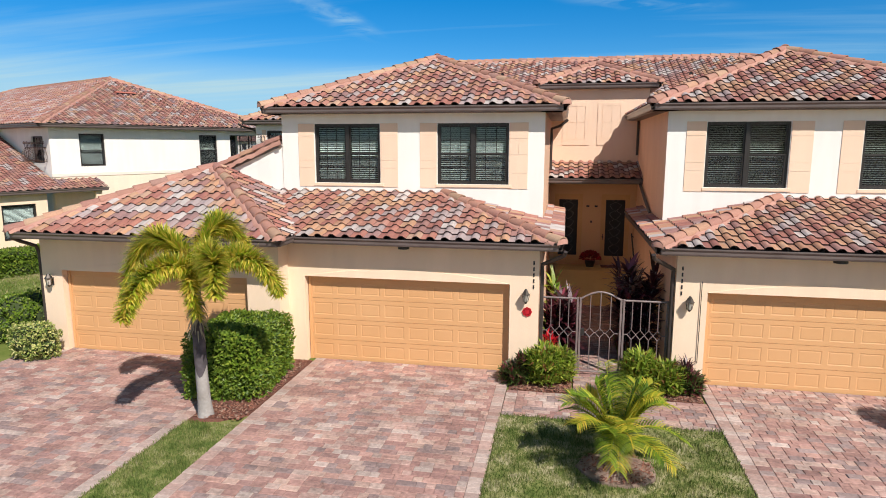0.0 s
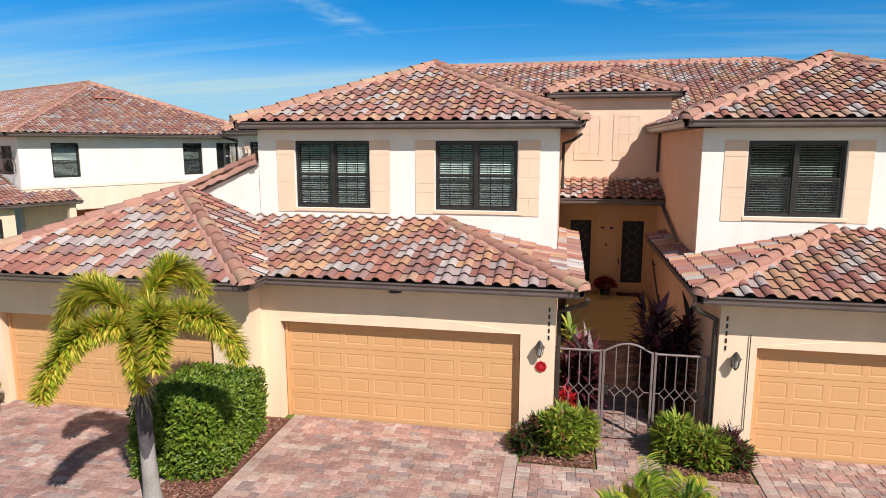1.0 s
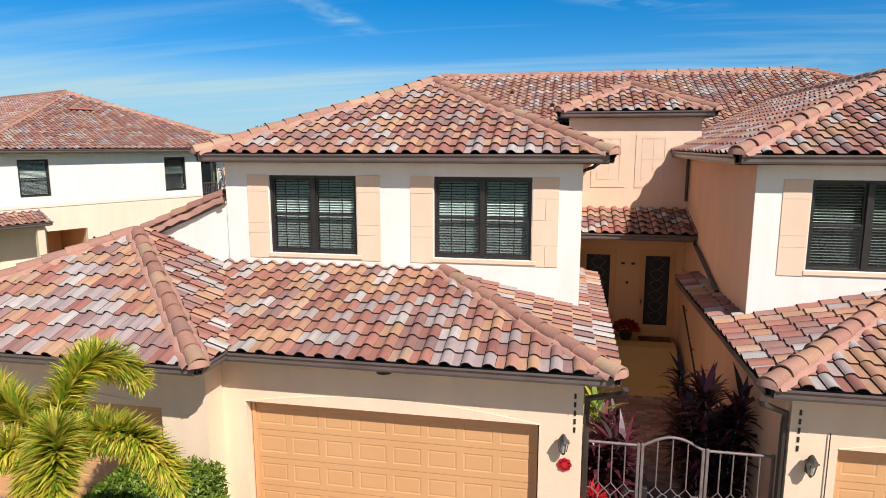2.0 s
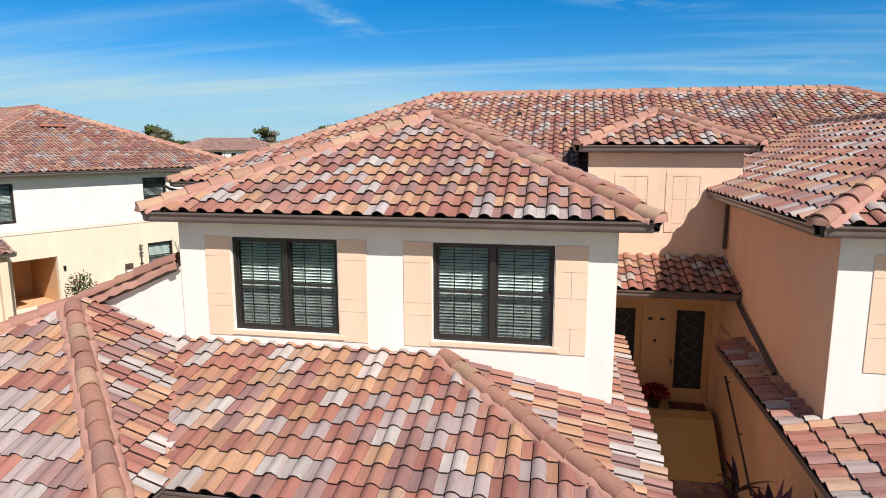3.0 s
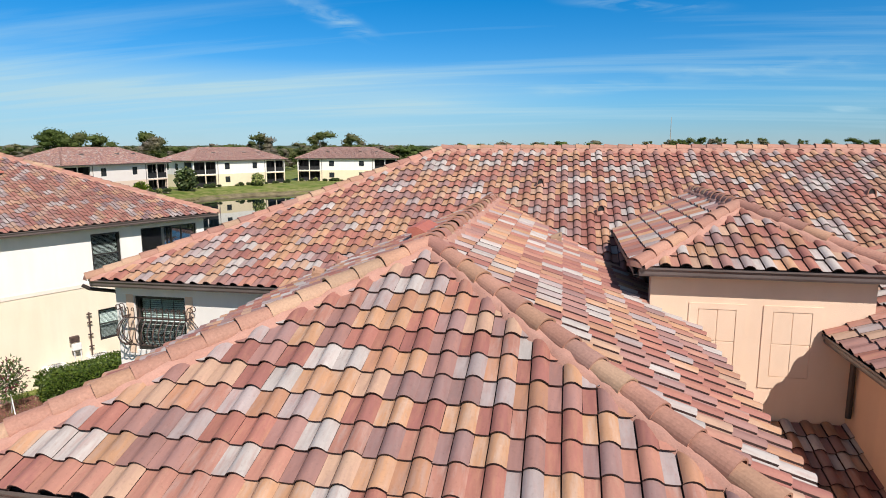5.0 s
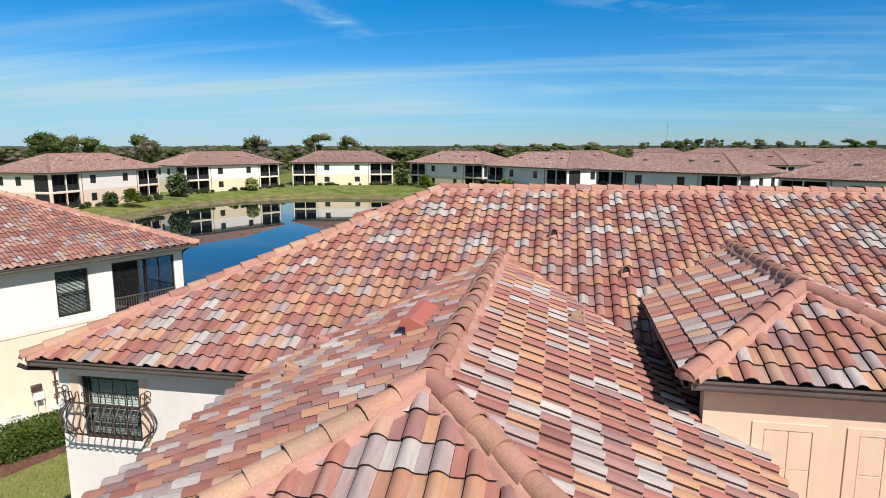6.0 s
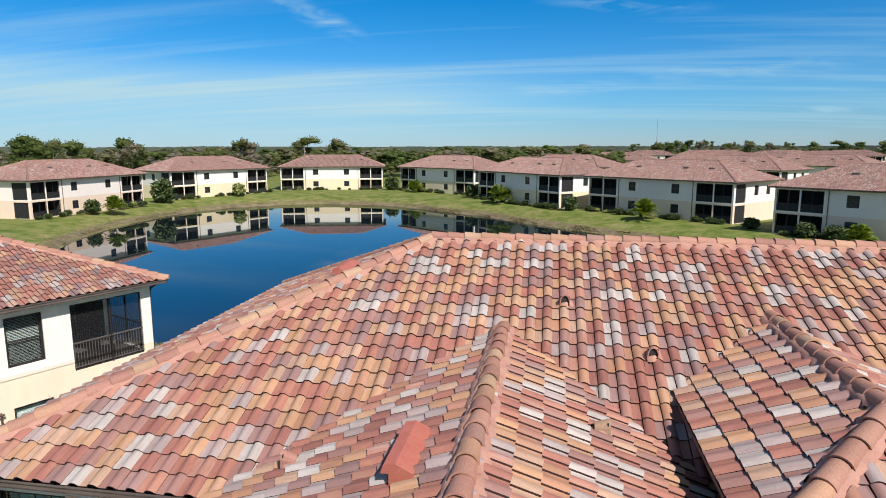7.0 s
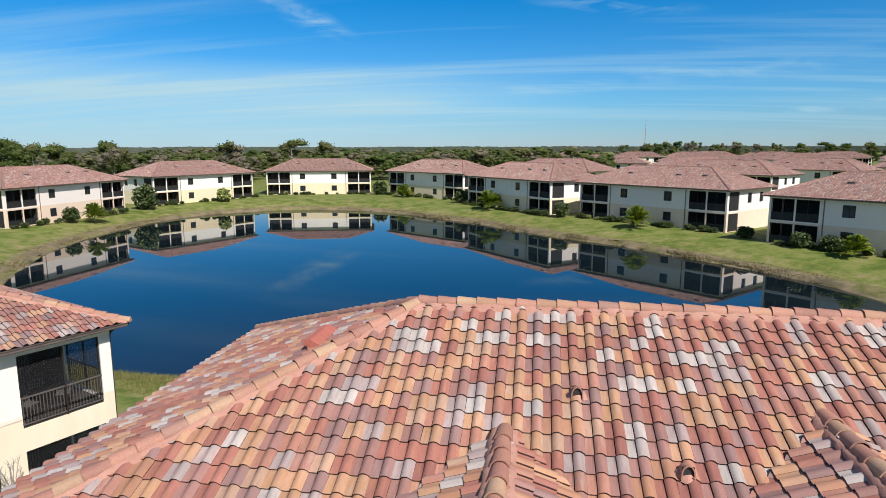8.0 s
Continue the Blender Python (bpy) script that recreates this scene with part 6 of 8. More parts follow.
def balcony(parent, m, w):
    """A bowed wrought-iron window balcony with curled finials: origin at its lower left on the wall."""
    fr = Geo()
    d = 0.28
    fr.box((0, -d, 0.0), (w, -d + 0.03, 0.03), 0.004)
    fr.box((0, -d, 0.0), (0.03, 0, 0.03))
    fr.box((w - 0.03, -d, 0.0), (w, 0, 0.03))
    fr.box((0, -d, 0.66), (w, -d + 0.03, 0.69), 0.004)
    fr.box((0, -d, 0.66), (0.03, 0, 0.69))
    fr.box((w - 0.03, -d, 0.66), (w, 0, 0.69))
    ob = part("balcony", fr, IRON, parent, "bowed wrought-iron window balcony", m=m)
    n = 12

    def bow(x, y, ox, oy):
        g = Geo()
        pts = []
        for k in range(10):
            t = k / 9
            b = 0.21 * math.sin(math.pi * t ** 0.8) - 0.03 * t ** 4
            pts.append((x + ox * b, y + oy * b, 0.015 + 0.66 * t))
        g.tube(pts, 0.013, 5)
        part("baluster", g, IRON, ob)

    for k in range(n):
        bow(0.02 + (w - 0.04) * k / (n - 1), -d + 0.015, 0, -1)
    for k in range(3):
        bow(0.015, -0.07 - 0.09 * k, -1, 0)
        bow(w - 0.015, -0.07 - 0.09 * k, 1, 0)
    # the upper tier: each bar rises past the rail and curls over outwards
    for k in range(n):
        x = 0.02 + (w - 0.04) * k / (n - 1)
        g = Geo()
        g.tube([(x, -d + 0.015, 0.66), (x, -d + 0.02, 0.8), (x, -d + 0.01, 0.88)] + [(x, -d - 0.04 + 0.05 * math.cos(e) * (1 - e / 9), 0.88 + 0.05 * math.sin(e) * (1 - e / 9)) for e in (0.6 * j for j in range(1, 9))], 0.011, 5)
        part("upper_bar", g, IRON, ob)
    for x, way in ((0.0, -1), (w, 1)):
        for y in (-d + 0.015, -d / 2):
            g = Geo()
            pts = [(x, y, 0.67), (x + way * 0.02, y, 0.85)] + [(x + way * (0.1 - 0.08 * math.cos(e) * (1 - e / 12)), y, 0.9 + 0.08 * math.sin(e) * (1 - e / 12)) for e in (0.6 * j for j in range(11))]
            g.tube(pts, 0.012, 5)
            part("scroll", g, IRON, ob)
    return ob


IRON = surface("rusty wrought iron", (0.045, 0.03, 0.025), (0.12, 0.07, 0.055), 8, 0.6, 60, 0.2)
balcony(house, pose(-12.36, 24.53, 4.64), 1.66)
window(nb, pose(N0, 1.92, 4.3, 0, 0, -90), 1.3, 1.3, cols=1, grille=(3, 1))
balcony(nb, pose(N0, 2.1, 4.38, 0, 0, -90), 1.7)

# garage wing of the neighbour
roof_face(nb, (1.0, -1.2), (1, 0), 3.12, 0.37, [(0, 0), (12.66, 0), (12.66, 7.0), (0, 7.0)], red=True)
eave(nb, (1.0, -1.2), (13.66, -1.2), (0, -1), 0.2, 3.1)
roof_face(nb, (13.67, -1.2), (1, 0), 3.12, 0.37, [(0, 0), (2.03, 0), (2.03, 1.0), (0, 1.0)], red=True)
eave(nb, (13.66, -1.2), (15.7, -1.2), (0, -1), 0.4, 3.1)
eave(nb, (15.7, -1.2), (15.7, -0.02), (1, 0), 0.3, 3.1)
wall(nb, (1.2, -1.0), (13.0, -1.0), -0.3, 3.0, PEACH, [(9.9, 11.3, 0.9, 2.5)])
window(nb, pose(11.1, -1.0, 0.9), 1.4, 1.6, cols=1, grille=(0, 0))
wall(nb, (13.0, -0.78), (13.0, 0.0), -0.3, 3.0, PEACH)
g = Geo()
g.box((15.2, -1.12, -0.3), (15.5, -0.82, 2.95), 0.02)
part("porch_column", g, PEACH, nb)
g = Geo()
for k in range(3):
    g.box((17.95 + 0.0, -0.06, 1.9 + 0.0), (18.05, -0.0005, 2.1), 0.006)
part("wall_light", g, BRONZE, nb)
# meter boxes and riser pipes on its end wall
mb = tagged(empty("meter_boxes", nb.matrix_basis), "rusty meter box and pipes on the peach end wall", "meter box")
for x, z0, z1, mt, nm in ((20.55, 1.56, 1.80, IRON, "box"), (20.6, 1.22, 1.5, WHITE, "meter_box")):
    g = Geo()
    g.box((x, -0.30, z0), (x + 0.34, -0.16, z1), 0.012)
    part(nm, g, mt, mb)
for x in (20.68, 20.92):
    g = Geo()
    g.tube([(x, -0.23, -0.1), (x, -0.23, 1.22)], 0.022, 6)
    part("post", g, WHITE, mb)
g = Geo()
g.tube([(21.4, -0.12, -0.1), (21.4, -0.12, 2.62)], 0.032, 8)
for z in (1.2, 1.7, 2.2, 2.55):
    g.tube([(21.31, -0.14, z), (21.49, -0.14, z)], 0.035, 8)
part("riser", g, IRON, mb)

# a leafless young tree against the end wall
bt = tagged(empty("bare_tree", nb.matrix_basis @ pose(23.1, -0.75, 0)), "slender leafless young tree against the cream wall", "tree")
r_ = random.Random(15)
g = Geo()
g.tube([(0, 0, -0.05), (0.03, 0, 0.9), (-0.02, 0.03, 1.7)], 0.022, 6, 0.014)
part("trunk", g, BARK, bt)
for k in range(13):
    g = Geo()
    a, z0 = r_.uniform(0, 6.28), r_.uniform(0.9, 1.7)
    q, h = r_.uniform(0.15, 0.42), r_.uniform(0.7, 1.55)
    p = [(0.0, 0.0, z0), (math.cos(a) * q * 0.5, math.sin(a) * q * 0.4, z0 + h * 0.6), (math.cos(a) * q, math.sin(a) * q * 0.6, z0 + h)]
    g.tube(p, 0.016, 5, 0.008)
    for j in range(5):
        b = Vector(p[1]).lerp(Vector(p[2]), r_.uniform(0, 0.9))
        g.tube([b, b + Vector((r_.uniform(-0.15, 0.15), r_.uniform(-0.1, 0.1), r_.uniform(0.05, 0.3)))], 0.009, 4, 0.006)
    part("branch", g, BARK, bt)

# ---- the entry court ----
RAIL = surface("grey-brown gate paint", (0.16, 0.12, 0.11), (0.24, 0.19, 0.175), 6, 0.5, 60, 0.1)


def fence_panel(name, label, category, x0, x1, y, arch=0.0, top=1.8, low=0.12):
    ob = tagged(empty(name, pose(x0, y, 0)), label, category)
    w = x1 - x0
    n = 14
    tops = [(w * k / n, 0, top + arch * math.sin(math.pi * k / n)) for k in range(n + 1)]
    g = Geo()
    g.tube(tops, 0.022, 8)
    part("top_rail", g, RAIL, ob)
    g = Geo()
    g.tube([(0, 0, low), (w, 0, low)], 0.02, 8)
    part("bottom_rail", g, RAIL, ob)
    for x in (0, w):
        g = Geo()
        g.box((x - 0.022, -0.022, 0.0), (x + 0.022, 0.022, top + 0.03), 0.004)
        part("post", g, RAIL, ob)
    m = max(2, round(w / 0.2))
    for k in range(1, m):
        x = w * k / m
        zt = top + arch * math.sin(math.pi * k / m)
        for a, b in ((low, 0.92), (1.14, zt)):
            g = Geo()
            g.tube([(x, 0, a), (x, 0, b)], 0.011, 6)
            part("picket", g, RAIL, ob)
        g = Geo()
        r = 0.11
        g.tube([(x, 0, 1.03 - r), (x + r * 0.86, 0, 1.03), (x, 0, 1.03 + r), (x - r * 0.86, 0, 1.03), (x, 0, 1.03 - r)], 0.011, 6)
        part("diamond", g, RAIL, ob)
    for k in range(m):
        a, b = w * k / m + (0.095 if k else 0), w * (k + 1) / m - (0.095 if k < m - 1 else 0)
        if b - a > 0.02:
            g = Geo()
            g.tube([(a, 0, 1.03), (b, 0, 1.03)], 0.010, 6)
            part("mid_rail", g, RAIL, ob)
    return ob


fence_panel("fence", "grey-brown iron fence panel with diamond pickets", "fence", -0.42, 0.36, 13.98)
gate = fence_panel("gate", "arched grey-brown iron gate, closed", "gate", 0.42, 1.30, 13.98, arch=0.17)
fence_panel("fence", "grey-brown iron fence panel with diamond pickets", "fence", 1.36, 2.28, 13.98)
g = Geo()
g.box((0.02, -0.03, 0.95), (0.1, 0.03, 1.12), 0.006)
part("latch", g, BRONZE, gate)


# ---- plants ----
PALESTEM = surface("pale ringed palm stem", (0.36, 0.34, 0.2), (0.48, 0.44, 0.3), 9, 0.7, 30, 0.2)
def leaf_quad(g, p, d, n, ln, w):
    """A small folded leaf: two triangles about its midrib."""
    d, n = Vector(d).normalized(), Vector(n)
    s = d.cross(n)
    s = s.normalized() if s.length > 1e-4 else Vector((1, 0, 0))
    up = s.cross(d) * (w * 0.35)
    p = Vector(p)
    q = len(g.v)
    g.v.extend(tuple(v) for v in (p, p + d * ln * 0.45 + s * w * 0.5 + up, p + d * ln, p + d * ln * 0.45 - s * w * 0.5 + up, p + d * ln * 0.45))
    g.f.extend(((q, q + 1, q + 2, q + 4), (q, q + 4, q + 2, q + 3)))


def rand_dir(r, up=0.0):
    while True:
        v = Vector((r.uniform(-1, 1), r.uniform(-1, 1), r.uniform(-1, 1) + up))
        if 0.05 < v.length < 1.3:
            return v.normalized()


def hedge_block(name, label, m, sx, sy, sz, n, mat, leaf=0.075, seed=1, category="hedge", lump=0.1):
    """A clipped shrub: a twiggy core whose dark colour stands for the inner shade, with leaves standing off it, uneven
    at the outline.
    """
    r = random.Random(seed)
    ob = tagged(empty(name, m), label, category)
    bm = bmesh.new()
    bmesh.ops.create_icosphere(bm, subdivisions=3, radius=1)
    k = 11.0 if category == "hedge" else 3.0
    for v in bm.verts:
        c = v.co
        s = (abs(c.x) ** k + abs(c.y) ** k + abs(c.z) ** k) ** (-1 / k)
        c *= s
        b = 1 + lump * noise.noise(c * 2.3 + Vector((seed * 7.1, 0, 0)))
        v.co = Vector((c.x * sx / 2 * 0.88 * b, c.y * sy / 2 * 0.88 * b, (c.z * 0.5 * 0.92 * b + 0.5) * sz))
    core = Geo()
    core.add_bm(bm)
    part("twig_core", core, TWIGSHADE, ob, smooth=True)
    g = Geo()
    for _ in range(n):
        c = rand_dir(r)
        s = (abs(c.x) ** k + abs(c.y) ** k + abs(c.z) ** k) ** (-1 / k)
        c = c * s
        if c.z < -0.93:
            continue
        b = (1 + lump * 1.6 * noise.noise(c * 2.3 + Vector((seed * 7.1, 0, 0)))) * r.uniform(0.86, 1.0)
        p = Vector((c.x * sx / 2 * b, c.y * sy / 2 * b, (c.z * 0.5 * b + 0.5) * sz))
        out = Vector((c.x, c.y, c.z + 0.3)).normalized()
        leaf_quad(g, p, out * 0.7 + rand_dir(r) * 0.9, out, leaf * r.uniform(0.7, 1.4), leaf * 0.6)
    t = part("foliage", g, mat, ob)
    t["kind"] = "stuff"
    return ob


# dark green holds the shade inside the foliage; thin shrub stems use it too
TWIGSHADE = surface("shaded twigs", (0.03, 0.045, 0.012), (0.05, 0.07, 0.02), 8, 0.95)
TI = blended("ti plant leaf", [(0.0, (0.06, 0.012, 0.018)), (0.4, (0.10, 0.02, 0.03)), (0.65, (0.035, 0.02, 0.018)), (0.85, (0.2, 0.04, 0.06))], rough=0.4, fine=9, weather=0.3, bump=0.05)
MIXED = blended("bronze and green leaf", [(0.0, (0.09, 0.14, 0.03)), (0.3, (0.05, 0.085, 0.02)), (0.55, (0.14, 0.2, 0.045)), (0.7, (0.13, 0.025, 0.03)), (0.9, (0.22, 0.05, 0.055))], rough=0.45, fine=9, weather=0.3, bump=0.05, thin=0.25)
VARIEG = blended("variegated leaf", [(0.0, (0.24, 0.30, 0.06)), (0.35, (0.55, 0.53, 0.2)), (0.65, (0.1, 0.16, 0.035)), (0.85, (0.3, 0.34, 0.08))], rough=0.5, fine=9, weather=0.3, bump=0.05)
BROAD = blended("bright shrub leaf", [(0.0, (0.32, 0.43, 0.05)), (0.35, (0.50, 0.54, 0.09)), (0.65, (0.15, 0.25, 0.03)), (0.92, (0.30, 0.15, 0.05))], rough=0.45, fine=9, weather=0.3, bump=0.05, thin=0.45)

DARKLEAF = blended("dark hedge leaf", [(0.0, (0.07, 0.115, 0.015)), (0.35, (0.105, 0.16, 0.02)), (0.65, (0.05, 0.09, 0.012)), (0.85, (0.15, 0.20, 0.03))], rough=0.5, fine=10, weather=0.3, bump=0.05, thin=0.25)
hedge_block("hedge", "dense clipped green hedge in a mulch bed", pose(-6.79, 12.0, 0.0, 0, 0, 3), 1.62, 2.1, 1.42, 17000, LEAF, 0.085, 3, lump=0.05)
hedge_block("shrub", "variegated yellow-green shrub beside the garage", pose(-12.62, 12.6, 0.0), 0.98, 0.8, 0.86, 2800, VARIEG, 0.075, 5, "shrub", 0.25)
hedge_block("shrub", "round green shrub on the lawn", pose(-14.2, 13.9, 0.0), 1.4, 1.3, 1.2, 2600, LEAF, 0.09, 6, "shrub", 0.25)
hedge_block("hedge", "low clipped hedge along the neighbour's lawn", pose(-21.5, 21.5, 0.0, 0, 0, 62), 6.0, 1.1, 1.0, 14000, LEAF, 0.12, 7)
hedge_block("hedge", "green clipped hedge by the end wall", pose(-20.0, 32.2, 0.0, 0, 0, 65), 4.0, 1.2, 0.95, 12000, DARKLEAF, 0.11, 8)
hedge_block("hedge", "green clipped hedge by the end wall", pose(-17.8, 35.6, 0.0, 0, 0, 65), 2.6, 1.2, 1.0, 7000, LEAF, 0.12, 9)


def strap_leaf(g, p, d, ln, w, droop, r):
    """A long arching blade in four segments."""
    p, d = Vector(p), Vector(d).normalized()
    s = d.cross(Vector((0, 0, 1)))
    s = s.normalized() if s.length > 0.05 else Vector((r.uniform(-1, 1), r.uniform(-1, 1), 0)).normalized()
    q = len(g.v)
    pos, way = p, d
    n = 4
    for k in range(n + 1):
        t = k / n
        ww = w * (0.35 + 0.65 * math.sin(math.pi * min(1, 0.25 + 0.75 * t))) * (1 - t ** 3 * 0.97)
        g.v.append(tuple(pos + s * ww * 0.5))
        g.v.append(tuple(pos - s * ww * 0.5))
        way = (way + Vector((0, 0, -droop / n))).normalized()
        pos = pos + way * ln / n
    for k in range(n):
        g.f.append((q + 2 * k, q + 2 * k + 1, q + 2 * k + 3, q + 2 * k + 2))


def cane_plant(m, h, n_canes, mat, label, seed, name="ti_plant"):
    r = random.Random(seed)
    ob = tagged(empty(name, m), label, "plant", "court plants")
    g, c = Geo(), Geo()
    for k in range(n_canes):
        a = r.uniform(0, 6.28)
        b = Vector((math.cos(a), math.sin(a), 0)) * r.uniform(0.03, 0.22)
        hh = h * r.uniform(0.45, 0.8)
        top = b * 2.0 + Vector((0, 0, hh))
        c.tube([b, b * 1.3 + Vector((0, 0, hh * 0.5)), top], 0.018, 6, 0.012)
        for j in range(60):
            t = r.uniform(0.25, 1.0)
            p = b.lerp(top, t)
            az = r.uniform(0, 6.28)
            el = 0.25 + 1.0 * t * r.uniform(0.5, 1.1)
            strap_leaf(g, p, (math.cos(az) * math.cos(el), math.sin(az) * math.cos(el), math.sin(el)), r.uniform(0.42, 0.68), r.uniform(0.075, 0.125), r.uniform(0.5, 1.4), r)
    part("stem", c, BARK, ob)
    t = part("foliage", g, mat, ob)
    t["kind"] = "stuff"
    return ob


cane_plant(pose(-0.05, 15.0, 0), 1.9, 7, TI, "tall burgundy ti plant in the court bed", 21)
cane_plant(pose(0.1, 16.3, 0), 1.8, 5, TI, "tall burgundy ti plant in the court bed", 22)
cane_plant(pose(1.8, 15.45, 0), 2.95, 9, TI, "tall dark burgundy ti plant against the wall", 23)
cane_plant(pose(1.62, 16.75, 0), 2.75, 5, TI, "tall dark burgundy ti plant against the wall", 24)
cane_plant(pose(0.1, 15.4, 0), 2.3, 1, BROAD, "single pale green cane plant behind the fence", 25, "cane_plant")


def bushy(m, rad, h, n, mat, label, seed):
    """A loose shrub of short arching blades."""
    r = random.Random(seed)
    ob = tagged(empty("shrub", m), label, "shrub", "bed shrubs")
    g, c = Geo(), Geo()
    for k in range(14):
        a, q = r.uniform(0, 6.28), r.uniform(0.2, 1) * rad * 0.7
        c.tube([(math.cos(a) * q * 0.4, math.sin(a) * q * 0.4, 0), (math.cos(a) * q, math.sin(a) * q, h * 0.7)], 0.008, 5)
    for k in range(n):
        a, q = r.uniform(0, 6.28), math.sqrt(r.uniform(0, 1)) * rad * 0.85
        z = h * r.uniform(0.1, 0.95) * (1 - 0.45 * (q / rad) ** 2)
        az = a + r.uniform(-1, 1)
        el = r.uniform(0.25, 1.45)
        strap_leaf(g, (math.cos(a) * q, math.sin(a) * q, z), (math.cos(az) * math.cos(el), math.sin(az) * math.cos(el), math.sin(el)), r.uniform(0.12, 0.24), r.uniform(0.035, 0.06), r.uniform(0.2, 0.9), r)
    part("stem", c, TWIGSHADE, ob)
    t = part("foliage", g, mat, ob)
    t["kind"] = "stuff"
    return ob


bushy(pose(-0.95, 13.3, 0), 0.36, 0.42, 700, MIXED, "low bronze and green shrub at the wall foot", 31)
bushy(pose(-0.72, 13.4, 0), 0.26, 0.72, 420, MIXED, "bronze-topped shrub at the wall foot", 38)
bushy(pose(-0.32, 13.35, 0), 0.46, 0.9, 1500, BROAD, "bright green leafy shrub before the fence", 32)
bushy(pose(0.0, 13.5, 0), 0.36, 0.82, 900, BROAD, "bright green leafy shrub before the fence", 33)
bushy(pose(1.72, 13.5, 0), 0.44, 0.85, 1200, BROAD, "bright green leafy shrub before the fence", 34)
bushy(pose(2.22, 13.35, 0), 0.46, 0.66, 1300, BROAD, "bright green leafy shrub before the fence", 35)
bushy(pose(2.68, 13.35, 0), 0.32, 0.5, 650, MIXED, "low bronze and green shrub at the wall foot", 36)
bushy(pose(2.62, 13.42, 0), 0.16, 0.78, 220, TI, "burgundy shrub at the wall foot", 39)
PETAL = blended("dark red petal", [(0.0, (0.30, 0.008, 0.012)), (0.5, (0.42, 0.015, 0.02)), (0.8, (0.16, 0.006, 0.01))], rough=0.6, fine=9, weather=0.3, bump=0.05)
fl = bushy(pose(-0.28, 14.25, 0.45), 0.16, 0.4, 120, RED, "red flower head behind the fence", 37)
g = Geo()
g.tube([(0, 0, -0.45), (0, 0, 0.1)], 0.012, 6)
part("flower_stalk", g, BARK, fl)
pot = tagged(empty("flower_pot", pose(0.93, 22.1, 1.0)), "dark pot of red flowers between the doors", "plant pot")
g = Geo()
g.tube([(0, 0, 0.0), (0, 0, 0.22)], 0.13, 12, 0.18)
part("pot", g, BRONZE, pot)
r_ = random.Random(9)
g = Geo()
for k in range(420):
    az, el = r_.uniform(0, 6.28), r_.uniform(-0.1, 1.4)
    d = Vector((math.cos(az) * math.cos(el), math.sin(az) * math.cos(el), math.sin(el)))
    leaf_quad(g, Vector((0, 0, 0.3)) + Vector((d.x * 0.32, d.y * 0.26, d.z * 0.22)) * r_.uniform(0.6, 1), d + rand_dir(r_) * 0.5, d, 0.1, 0.06)
t_ = part("flower_head", g, PETAL, pot)
t_["kind"] = "stuff"


def frond(g, c, pts, leaf_n, leaf_len, bushy_rim, r, w=0.022, sag=0.25):
    """A palm frond along a smooth arc of points: rachis into c, leaflets into g."""
    P = [Vector(p) for p in pts]

    def at(t):
        a, b, d = P[0], P[1], P[2]
        return a * (1 - t) ** 2 + b * 2 * t * (1 - t) + d * t * t

    path = [at(k / 10) for k in range(11)]
    c.tube(path, 0.022 * leaf_len / 0.3, 6, 0.005)
    for k in range(leaf_n):
        t = (0.02 if bushy_rim else 0.12) + (0.98 if bushy_rim else 0.88) * k / leaf_n
        p = at(t)
        d = (at(min(1, t + 0.02)) - at(t - 0.02)).normalized()
        side = d.cross(Vector((0, 0, 1))).normalized()
        up = side.cross(d)
        ln = leaf_len * (0.55 + 0.6 * math.sin(math.pi * (0.12 + 0.8 * t))) * r.uniform(0.8, 1.15)
        if bushy_rim:
            a = r.uniform(0, 6.283)
            way = side * math.cos(a) + up * math.sin(a) * 0.9
            ln = leaf_len * min(1.0, 0.7 + 2.0 * t) * (1 - 0.35 * t ** 6) * r.uniform(0.75, 1.1)
            strap_leaf(g, p, way + d * r.uniform(0.05, 0.6), ln, w * r.uniform(0.7, 1.2), sag, r)
        else:
            for s in (1, -1):
                strap_leaf(g, p, side * s + d * 0.8 + up * 0.65, ln, w, 0.3 + sag, r)


pm = tagged(empty("foxtail_palm", pose(-6.67, 10.33, 0)), "young foxtail palm with a swollen grey trunk and bushy fronds", "palm")
g = Geo()
prof = [(0.0, 0.17), (0.06, 0.155), (0.3, 0.125), (0.8, 0.115), (1.3, 0.105), (1.7, 0.095), (2.0, 0.085)]
n0 = 14
for z, rr in prof:
    for k in range(n0):
        t = 2 * math.pi * k / n0
        q = rr * (1 + 0.05 * math.sin(3 * t + z * 5))
        g.v.append((q * math.cos(t) - 0.03 * z, q * math.sin(t), z))
for i in range(len(prof) - 1):
    for k in range(n0):
        g.f.append((i * n0 + k, i * n0 + (k + 1) % n0, (i + 1) * n0 + (k + 1) % n0, (i + 1) * n0 + k))
part("trunk", g, BARK, pm, smooth=True)
# sleeve on the upper trunk, coloured for the crown's shadow and bark staining
g = Geo()
for z, rr in ((0.95, 0.114), (1.1, 0.116), (1.5, 0.108), (1.9, 0.1), (2.05, 0.09)):
    for k in range(n0):
        t = 2 * math.pi * k / n0
        q = rr * (1 + 0.05 * math.sin(3 * t + z * 5)) + 0.003
        g.v.append((q * math.cos(t) - 0.03 * z, q * math.sin(t), z + (0.12 * math.sin(t * 2 + 1) if z < 1 else 0)))
for i in range(4):
    for k in range(n0):
        g.f.append((i * n0 + k, i * n0 + (k + 1) % n0, (i + 1) * n0 + (k + 1) % n0, (i + 1) * n0 + k))
